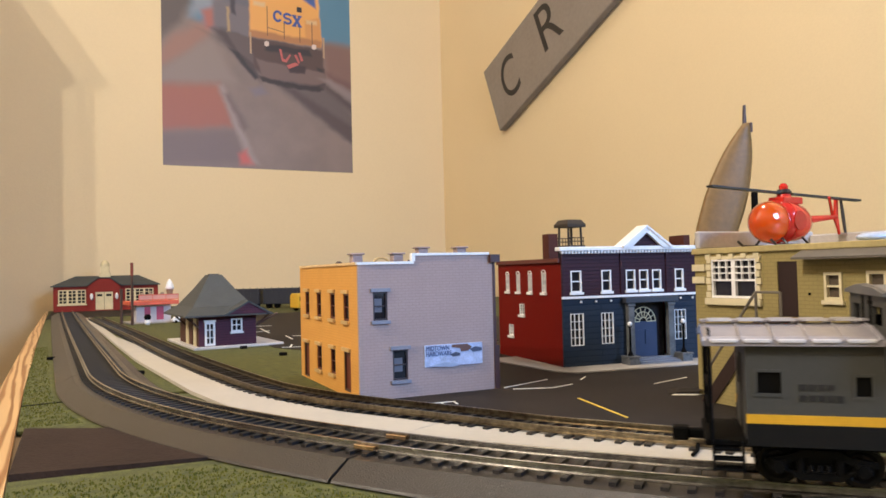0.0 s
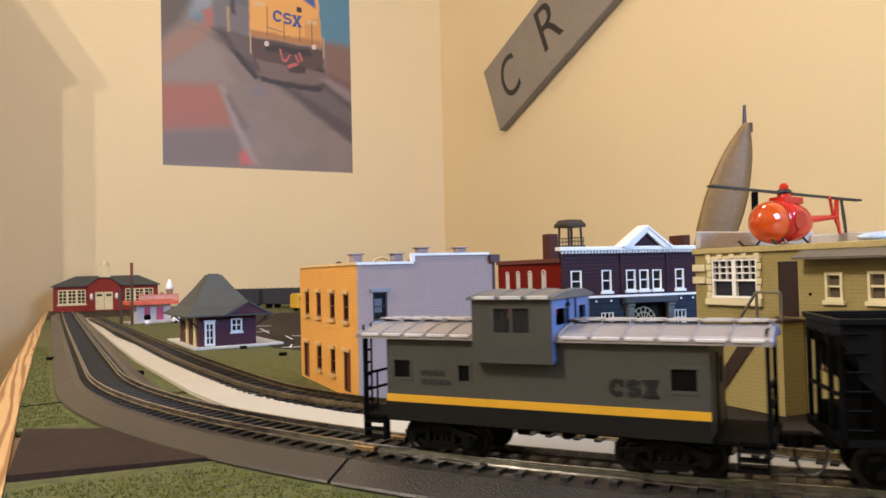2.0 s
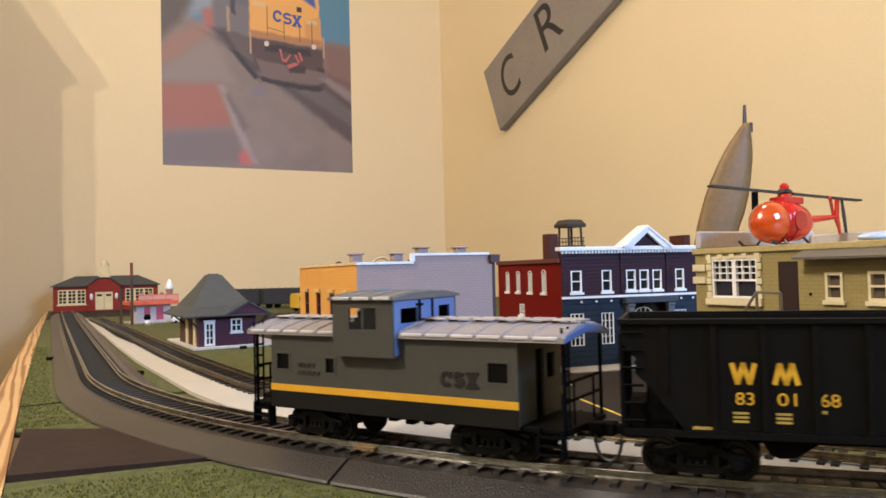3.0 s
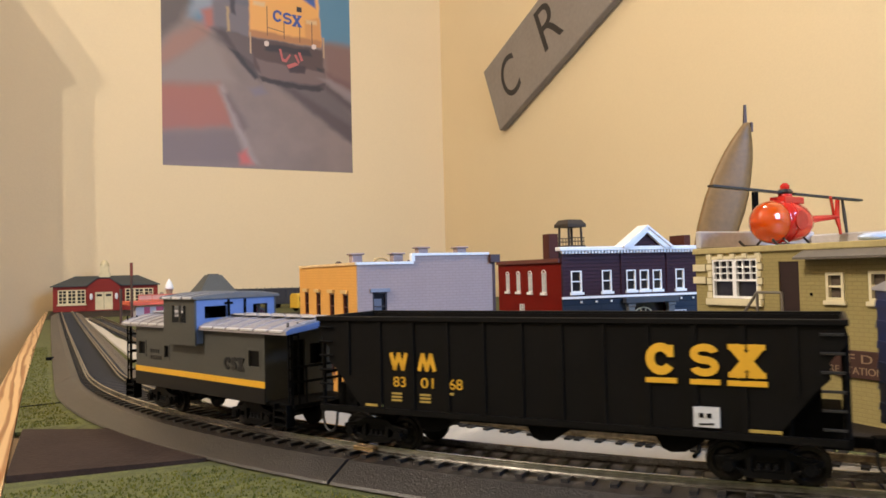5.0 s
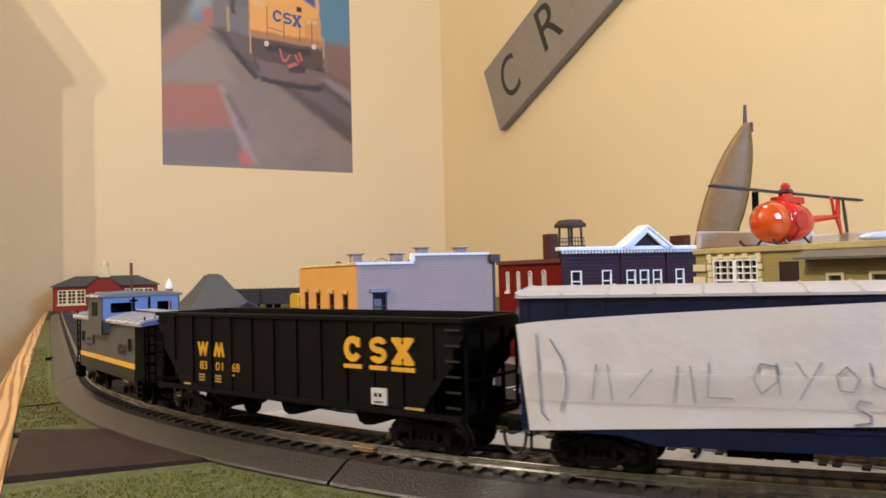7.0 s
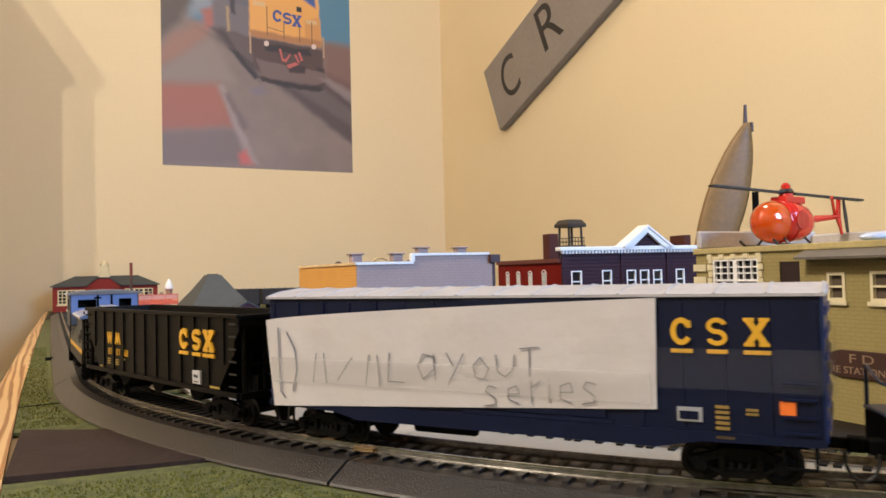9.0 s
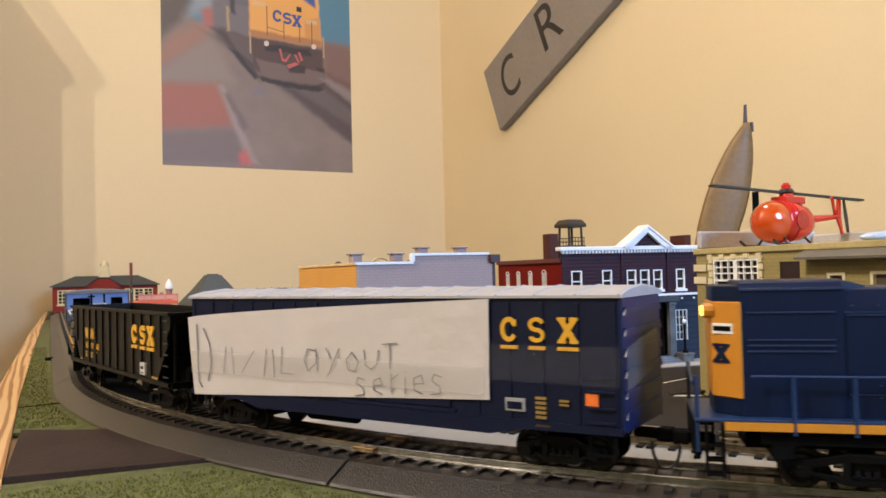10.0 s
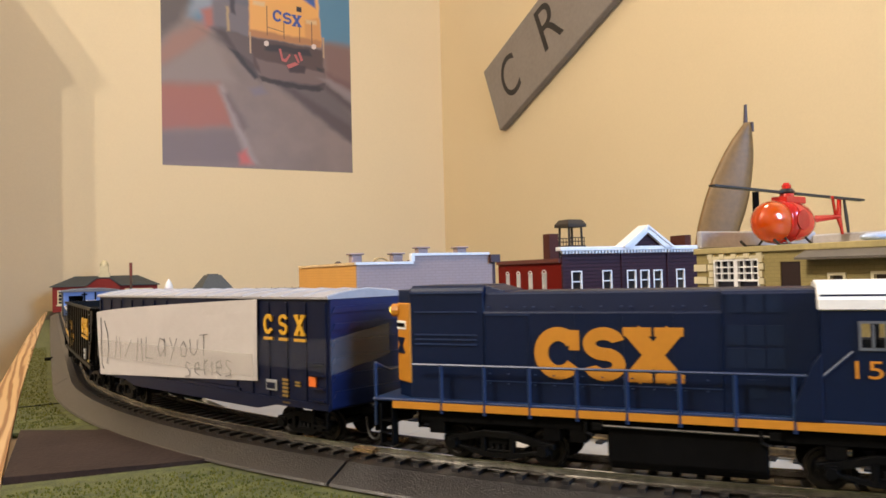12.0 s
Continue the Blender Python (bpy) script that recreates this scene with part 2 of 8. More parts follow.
def wall_panel(bm, w, h, t, holes, m):
    """A wall w by h and t thick with holes (u0, u1, z0, z1) through it; m takes u, depth, z to its place."""
    us = sorted({0, w, *[a for q in holes for a in q[:2]]})
    zs = sorted({0, h, *[a for q in holes for a in q[2:]]})
    for u0, u1 in zip(us, us[1:]):
        run = None
        for z0, z1 in zip(zs, zs[1:]):
            hole = any(q[0] - 1e-6 < u0 and u1 < q[1] + 1e-6 and q[2] - 1e-6 < z0 and z1 < q[3] + 1e-6 for q in holes)
            if hole:
                if run is not None:
                    box(bm, u0, u1, 0, t, run, z0, m)
                run = None
            elif run is None:
                run = z0
        if run is not None:
            box(bm, u0, u1, 0, t, run, h, m)


def window(parent, q, m, frame, cols, rows, bar_w=0.0007, proud=0.0008, sill=0.0, head=0.0, border=0.0012, pane=None, mid=None, trim=None):
    """A window in the hole q: frame with glazing bars, a pane behind, a sill and a head."""
    u0, u1, z0, z1 = q
    bm = bmesh.new()
    for a in ((u0, u0 + border, z0, z1), (u1 - border, u1, z0, z1), (u0 + border, u1 - border, z0, z0 + border), (u0 + border, u1 - border, z1 - border, z1)):
        box(bm, a[0], a[1], -proud, 0.0012, a[2], a[3], m)
    for k in range(1, cols):
        u = u0 + (u1 - u0) * k / cols
        box(bm, u - bar_w / 2, u + bar_w / 2, -proud * 0.5, 0.001, z0 + border, z1 - border, m)
    for k in range(1, rows):
        z = z0 + (z1 - z0) * k / rows
        box(bm, u0 + border, u1 - border, -proud * 0.6, 0.0009, z - bar_w / 2, z + bar_w / 2, m)
    ob = part("window", bm, frame, parent)
    bar("pane", u0, u1, 0.0014, 0.0019, z0, z1, pane or GLASS, ob, m=m)
    if sill:
        bar("sill", u0 - sill, u1 + sill, -0.0016, 0.0004, z0 - 0.0018, z0, trim or frame, ob, m=m)
    if head:
        bar("head", u0 - head, u1 + head, -0.0014, 0.0004, z1, z1 + 0.0020, trim or frame, ob, m=m)
    return ob


FRONT = Matrix.Identity(4)
LEFT = Matrix(((0, 1, 0, 0), (1, 0, 0, 0), (0, 0, 1, 0), (0, 0, 0, 1)))


# ---- room ----

def pine():
    m = mat("pine_board", (0.62, 0.40, 0.19), 0.45, var=0.1, scale=20)
    nt = m.node_tree
    b = nt.nodes["Principled BSDF"]
    co, mp, wv, rp = (nt.nodes.new(k) for k in ("ShaderNodeTexCoord", "ShaderNodeMapping", "ShaderNodeTexWave", "ShaderNodeValToRGB"))
    mp.inputs["Scale"].default_value = (62, 3.2, 30)
    wv.inputs["Scale"].default_value, wv.inputs["Distortion"].default_value, wv.inputs["Detail"].default_value = 1.0, 11.0, 3.0
    wv.inputs["Detail Scale"].default_value = 1.0
    rp.color_ramp.elements[0].color, rp.color_ramp.elements[1].color = (0.27, 0.115, 0.032, 1), (0.56, 0.34, 0.145, 1)
    rp.color_ramp.elements[0].position, rp.color_ramp.elements[1].position = 0.1, 0.6
    nt.links.new(co.outputs["Object"], mp.inputs[0])
    nt.links.new(mp.outputs[0], wv.inputs["Vector"])
    nt.links.new(wv.outputs["Fac"], rp.inputs[0])
    nt.links.new(rp.outputs[0], b.inputs["Base Color"])
    return m


def room():
    def slab(name, x0, x1, y0, y1, z0, z1, material, label):
        bm = bmesh.new()
        box(bm, x0, x1, y0, y1, z0, z1)
        solid(name, bm, material, label, kind="structure")
    slab("wall_north", XL, XR + 0.1, D, D + 0.1, ZF, ZC, WALL, "cream painted plain room wall")
    slab("wall_east", XR, XR + 0.1, YF, D, ZF, ZC, WALL, "cream painted plain room wall")
    slab("wall_west", XL - 0.1, XL, YF, D + 0.1, ZF, ZC, DIM, "unseen plain room wall, darkened to cut bounced light")
    # an assumed window, added unseen behind the camera, holds the cool light
    u0, u1, z0, z1 = 0.50, 1.02, 0.35, 0.97
    bm = bmesh.new()
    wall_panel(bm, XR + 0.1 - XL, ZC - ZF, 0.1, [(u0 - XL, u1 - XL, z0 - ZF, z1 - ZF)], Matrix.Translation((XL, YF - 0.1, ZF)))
    solid("wall_south", bm, DIM, "unseen room wall round the window, darkened to cut bounced light", kind="structure")
    win = thing("assumed_window", pose(0, YF, 0), "unseen window frame, added round the cool lamp", "window", kind="structure")
    for a, b, c, d in ((u0, u0 + 0.03, z0, z1), (u1 - 0.03, u1, z0, z1), (u0 + 0.03, u1 - 0.03, z0, z0 + 0.03), (u0 + 0.03, u1 - 0.03, z1 - 0.03, z1)):
        bar("window_frame", a, b, -0.09, -0.03, c, d, WHITEP, win)
    slab("floor", XL - 0.1, XR + 0.1, YF - 0.1, D + 0.1, ZF - 0.1, ZF, FLOOR, "brown carpeted floor")
    slab("ceiling", XL - 0.1, XR + 0.1, YF - 0.1, D + 0.1, ZC, ZC + 0.1, CEIL, "unseen ceiling, darkened to cut bounced light")
    # an unseen board added beside the table, cut to throw the stepped wall shade
    bm = bmesh.new()
    poly = [(-0.80, ZF), (-0.338, ZF), (-0.338, 0.7996), (-0.3136, 0.8174), (-0.3942, 0.9353), (-0.66, 1.324), (-0.80, 1.324)]
    prism(bm, poly, 0, 0.06, Matrix(((1, 0, 0, 0), (0, 0, 1, 1.47), (0, 1, 0, 0), (0, 0, 0, 1))))
    solid("shade_board", bm, WALL, "unseen cream board added to cast the stepped shade", kind="structure")


room()


# ---- table and ground ----
EDGE = [(-0.0136, -0.6), (-0.0136, 0.55), (-0.0090, 1.0), (0.0060, 1.99)]
CX, CY, R = 0.636, 0.540, 0.6035


def at(s, off=0.0):
    """The place and heading on the outer track at s metres past the end of the curve, off metres to the outside."""
    if s <= 0:
        a = -math.pi - s / R
        return Vector((CX + (R + off) * math.cos(a), CY + (R + off) * math.sin(a))), a - math.pi / 2
    return Vector((CX - R - off + 0.004 * s * s, CY + s)), math.pi / 2 - 0.008 * s


def sheet(name, poly, z0, z1, material, label, cat="", kind="structure", bevel=0.0):
    bm = bmesh.new()
    prism(bm, poly, z0, z1)
    return solid(name, bm, material, label, cat, kind, bevel=bevel)


def table():
    top = [(x, y) for x, y in EDGE] + [(1.07, 1.99), (1.07, -0.6)]
    sheet("table_top", top, -0.03, -0.0025, PLY, "plywood layout table top")
    # grass mat in butted pieces with thin dark joints between them
    sheet("grass_mat", [(-0.0132, -0.59), (-0.0132, 0.303), (0.10, 0.2895), (0.5, 0.20), (1.06, 0.20), (1.06, -0.59)], -0.002, 0.0, GRASS, "green flocked grass mat piece")
    sheet("grass_mat", [(-0.0132, 0.4035), (-0.0132, 0.4815), (0.045, 0.4890), (0.10, 0.46), (0.10, 0.37), (0.03, 0.381)], -0.002, 0.0, GRASS, "green flocked grass mat piece")
    sheet("grass_mat", [(-0.0132, 0.4828), (-0.0132, 0.55), (-0.0086, 1.0), (0.0064, 1.98), (1.06, 1.98), (1.06, 0.202), (0.5, 0.202), (0.12, 0.30), (0.105, 0.48), (0.045, 0.4903)], -0.002, 0.0, GRASS, "green flocked grass mat piece")
    # a black strip stands in for the shade in this mat joint
    sheet("trim", [(-0.0132, 0.4811), (0.045, 0.4886), (0.070, 0.475), (0.070, 0.4768), (0.045, 0.4906), (-0.0132, 0.4831)], -0.002, 0.0004, UNDER, "thin black strip for the shaded gap between two grass mats")
    sheet("road", [(-0.0130, 0.3095), (0.05, 0.2968), (0.10, 0.2955), (0.10, 0.365), (0.02, 0.3835), (-0.010, 0.4030)], -0.002, 0.0012, ROADMAT, "brown felt road strip crossing under the track")
    sheet("pavement", [(0.15, 0.205), (0.52, 0.12), (0.52, 0.62), (0.335, 0.63), (0.25, 0.62), (0.155, 0.372)], -0.0015, 0.0006, ASPHALT, "dark asphalt street sheet between the buildings")
    sheet("pavement", [(0.195, 0.72), (0.215, 0.66), (0.60, 0.60), (0.60, 1.40), (0.24, 1.36)], -0.0015, 0.0006, ASPHALT, "dark asphalt parking lot sheet")
    for poly in ([(0.0, 1.55), (0.30, 1.55), (0.34, 1.80), (0.012, 1.90)],):
        sheet("pavement", poly, -0.0015, 0.0006, ASPHALT, "dark brown yard sheet before the school")
    rim = thing("table_rim", pose(0, 0, 0), "knotty pine board along the table edge", "table edge", kind="structure")
    bm = bmesh.new()
    prism(bm, [(-0.0136, -0.6), (-0.0136, 0.55), (-0.0090, 1.0), (0.0060, 1.96), (0.001, 1.96), (-0.0195, 1.1), (-0.0270, 0.6), (-0.0285, -0.6)], -0.07, 0.0004)
    part("board", bm, pine(), rim)


table()


def grass_flock():
    """Loose flock standing up from the mat along the near strips of grass."""
    rng = random.Random(4)
    verts, faces = [], []

    def clear_of_bed(x, y):
        if y < CY:
            r = math.hypot(x - CX, y - CY)
            return r > R + 0.031
        return x < CX - R - 0.031

    def patch(n, x0, x1, y0, y1):
        for _ in range(n):
            x, y = rng.uniform(x0, x1), y0 + (y1 - y0) * rng.random() ** 1.3
            road = y < 0.41 - 0.1 * max(0, x) and y > 0.290 - 0.08 * max(0, x)
            if not clear_of_bed(x, y) or road:
                continue
            r, hgt, a = rng.uniform(0.0003, 0.0007), rng.uniform(0.0004, 0.0011), rng.uniform(0, 6.28)
            lean = Vector((rng.uniform(-1, 1), rng.uniform(-1, 1))) * 0.0004
            k = len(verts)
            for j in range(3):
                verts.append((x + r * math.cos(a + j * 2.094), y + r * math.sin(a + j * 2.094), -0.0002))
            verts.append((x + lean.x, y + lean.y, hgt))
            faces.extend(((k, k + 1, k + 3), (k + 1, k + 2, k + 3), (k + 2, k, k + 3)))
    patch(26000, -0.0128, 0.22, 0.08, 0.33)
    patch(9000, -0.0128, 0.06, 0.40, 0.90)
    me = bpy.data.meshes.new("grass")
    me.from_pydata(verts, [], faces)
    me.materials.append(FLOCK)
    tagged(new("grass", me), "loose green flock standing up from the grass mat", kind="stuff")


grass_flock()


def stripes():
    def line(a, b, w, material, label):
        bm = bmesh.new()
        d = (Vector(b) - Vector(a)).normalized() * (w / 2)
        n = Vector((-d.y, d.x))
        prism(bm, [tuple(Vector(p) + k) for p, k in ((a, -n), (b, -n), (b, n), (a, n))], 0.0005, 0.0009)
        solid("road_marking", bm, material, label, "road marking", group="painted lines on the asphalt")
    line((0.2489, 0.3195), (0.2345, 0.2655), 0.0012, YLINE, "thin yellow painted line on the street")
    w = "thin white painted line on the asphalt"
    for a, b in (((0.2366, 0.3732), (0.2760, 0.385)), ((0.2380, 0.3660), (0.2590, 0.3560)), ((0.2590, 0.3560), (0.2760, 0.3600)), ((0.2920, 0.372), (0.302, 0.380)), ((0.3151, 0.3326), (0.3485, 0.3400)), ((0.330, 0.312), (0.355, 0.312)),
                 ((0.176, 0.352), (0.190, 0.350)), ((0.190, 0.350), (0.188, 0.342)), ((0.183, 0.351), (0.181, 0.344)),
                 ((0.2237, 0.928), (0.2483, 0.939)), ((0.2494, 0.9885), (0.2385, 0.9025)), ((0.2556, 1.0375), (0.2758, 1.031)), ((0.2425, 0.846), (0.2355, 0.796)), ((0.2486, 0.840), (0.262, 0.828)), ((0.1998, 0.7115), (0.230, 0.702)), ((0.206, 0.706), (0.2161, 0.733))):
        line(a, b, 0.0009 if b[1] < 0.6 else 0.0016, LINE, w)


stripes()


def street_scrap():
    """A torn flap of the street sheet that shows its pale underside."""
    ob = thing("paper_scrap", pose(0.3050, 0.2990, 0.0006, 0, 0, -35), "torn dark flap of street paper with pale underside", "paper scrap")
    bm = bmesh.new()
    loft(bm, [[(x, -0.004, z), (x, 0.004 - x * 0.2, z + 0.0008), (x, 0.004 - x * 0.2, z + 0.0011), (x, -0.004, z + 0.0003)] for x, z in ((-0.009, 0.0), (-0.003, 0.0012), (0.004, 0.0010), (0.010, 0.0024))])
    part("flap", bm, ASPHALT, ob)
    bm = bmesh.new()
    prism(bm, [(-0.008, -0.0065), (0.004, -0.0072), (0.008, -0.0045), (-0.006, -0.0042)], 0.0, 0.0003)
    part("torn_edge", bm, LINE, ob, "pale torn paper edge")


street_scrap()

INNER = [(0.290, 0.085), (0.262, 0.130), (0.232, 0.185), (0.2025, 0.2334), (0.1837, 0.2654), (0.1650, 0.3068), (0.1467, 0.3443), (0.1307, 0.3827), (0.1165, 0.437), (0.1095, 0.512), (0.1045, 0.590), (0.1000, 0.680), (0.0965, 0.810), (0.0925, 0.975), (0.0850, 1.20), (0.0775, 1.45), (0.074, 1.62)]


def inner_path(step=0.004):
    pts = [Vector(p) for p in INNER]
    out = []
    for i in range(1, len(pts) - 2):
        a, b, c, d = pts[i - 1:i + 3]
        n = max(2, int((c - b).length / step))
        for k in range(n):
            t = k / n
            out.append(0.5 * (2 * b + (c - a) * t + (2 * a - 5 * b + 4 * c - d) * t * t + (3 * b - a - 3 * c + d) * t ** 3))
    return out


def sweep(bm, pts, prof):
    """Sweeps a closed profile (offset to the left of travel, height) along flat points."""
    rings = []
    for i, p in enumerate(pts):
        d = (pts[min(i + 1, len(pts) - 1)] - pts[max(i - 1, 0)]).normalized()
        n = Vector((-d.y, d.x))
        rings.append([(p.x + n.x * o, p.y + n.y * o, z) for o, z in prof])
    loft(bm, rings)


def rail_profile(off, z0, z1):
    h = z1 - z0
    return [(off + o, z0 + h * k) for o, k in ((-0.0011, 0), (0.0011, 0), (0.0011, 0.14), (0.00028, 0.28), (0.00028, 0.68), (0.0005, 0.76), (0.0005, 0.96), (0.0004, 1), (-0.0004, 1), (-0.0005, 0.96), (-0.0005, 0.76), (-0.00028, 0.68), (-0.00028, 0.28), (-0.0011, 0.14))]


RAIL = 0.0105


def ties(parent, places, length, width, z0, z1, limit):
    bm = bmesh.new()
    box(bm, -width / 2, width / 2, -length / 2, length / 2, z0, z1)
    me = to_mesh("tie", bm, TIE)
    rest = bmesh.new()
    for i, (p, h) in enumerate(places):
        m = Matrix.Translation((p.x, p.y, 0)) @ Matrix.Rotation(h, 4, "Z")
        if i < limit:
            ob = new("tie", me)
            ob.parent, ob.matrix_basis = parent, m
        else:
            box(rest, -width / 2, width / 2, -length / 2, length / 2, z0, z1, m)
    if len(rest.verts):
        part("far_ties", rest, TIE, parent, kind="stuff")
    else:
        rest.free()


def outer_track():
    tr = thing("outer_railway_track", pose(0, 0, 0), "model railway track on dark grey moulded plastic roadbed", "railway track")
    cuts = [-1.25, -0.934, -0.618, -0.301, 0.015, 0.245, 0.475, 0.705, 0.935, 1.12]
    for a, b in zip(cuts, cuts[1:]):
        n = max(4, int((b - a) / 0.012))
        pts = [at(a + 0.0004 + (b - a - 0.0008) * k / n)[0] for k in range(n + 1)]
        bm = bmesh.new()
        sweep(bm, pts, [(-0.0262, 0.0), (0.0262, 0.0), (0.0262, 0.0007), (0.0280, 0.0007), (0.0276, 0.0016), (0.0195, 0.0058), (0.0180, 0.0066), (-0.0180, 0.0066), (-0.0195, 0.0058), (-0.0276, 0.0016), (-0.0280, 0.0007), (-0.0262, 0.0007)])
        part("roadbed", bm, BED, tr, smooth=False)
    pts = [at(-1.25 + 2.37 * k / 250)[0] for k in range(251)]
    for off in (0.00915, -0.00915):
        bm = bmesh.new()
        sweep(bm, pts, rail_profile(off, 0.0077, RAIL))
        part("rail", bm, RAILMET, tr)
    places = [at(-0.78 + k * 0.0071) for k in range(266)]
    ties(tr, places, 0.0276, 0.0022, 0.0062, 0.0077, 175)
    for s in (-0.302,):
        for off in (0.0105, -0.0079):
            p, h = at(s, off)
            bm = bmesh.new()
            box(bm, -0.0045, 0.0045, -0.0010, 0.0006, 0.0081, 0.0097, Matrix.Translation((p.x, p.y, 0)) @ Matrix.Rotation(h, 4, "Z"))
            part("rail_joiner", bm, JOINER, tr, "bright copper rail joiner", bevel=0.0002)


def inner_track():
    tr = thing("inner_railway_track", pose(0, 0, 0), "brass-railed model railway track laid on the ground", "railway track")
    pts = inner_path()
    for off in (0.00915, -0.00915):
        bm = bmesh.new()
        sweep(bm, pts, rail_profile(off, 0.0029, 0.0058))
        part("rail", bm, BRASSRAIL, tr)
    places, run = [], 0.0
    for a, b in zip(pts, pts[1:]):
        run += (b - a).length
        if run >= 0.0070:
            run -= 0.0070
            places.append((a, math.atan2((b - a).y, (b - a).x)))
    ties(tr, places, 0.0290, 0.0025, 0.0010, 0.0030, 130)
    bm = bmesh.new()
    box(bm, -0.006, 0.006, -0.0035, 0.0035, 0.001, 0.0075, Matrix.Translation((0.2190, 0.2080, 0)) @ Matrix.Rotation(radians(-58), 4, "Z"))
    part("terminal_box", bm, DKBOX, tr, "small black feeder terminal", bevel=0.0008)
    bm = bmesh.new()
    w = [(0.2150, 0.2040, 0.006), (0.2110, 0.2010, 0.0035), (0.2065, 0.1970, 0.0030), (0.2000, 0.1930, 0.0030)]
    for a, b in zip(w, w[1:]):
        rod(bm, a, b, 0.0007)
    part("feeder_wire", bm, UNDER, tr)


def card_strip():
    """Foam card in butted lengths; its inner edge follows the ties, its outer edge the roadbed."""
    far = [Vector(p) for p in ((0.280, 0.110), (0.2440, 0.160), (0.2119, 0.2126), (0.1864, 0.2491), (0.1540, 0.2980), (0.1269, 0.3511), (0.1105, 0.4012), (0.0995, 0.4812), (0.0957, 0.5525), (0.0925, 0.6901), (0.0810, 0.850), (0.0735, 0.9652), (0.0715, 1.20), (0.0705, 1.494))]
    near = []
    for p in far:
        if p.y < 0.46:
            q = Vector((CX, CY)) - (Vector((CX, CY)) - p).normalized() * 0.571
        else:
            k = (p.y - 0.46) / 1.03
            q = Vector((0.0765 - 0.010 * min(1, k * 4) - 0.006 * k, p.y - 0.012))
        near.append(q)
    ob = thing("card_strip", pose(0, 0, 0), "off-white foam card strip laid between the two tracks", "card strip")
    for i0, i1 in ((0, 4), (4, 9), (9, 13)):
        bm = bmesh.new()
        rings = []
        for i in range(i0, i1 + 1):
            f, n = far[i], near[i]
            if i == i0 and i0:
                d = (far[i + 1] - f).normalized() * 0.0005
                f, n = f + d, n + d
            rings.append([(f.x, f.y, 0.0), (f.x, f.y, 0.0022), (n.x, n.y, 0.0022), (n.x, n.y, 0.0)])
        loft(bm, rings)
        part("card_length", bm, CARD, ob)


outer_track()
inner_track()
card_strip()


# ---- things on the walls ----
PX, PZ, PW, PH = 0.2722, 0.3645, 0.5240, 0.80


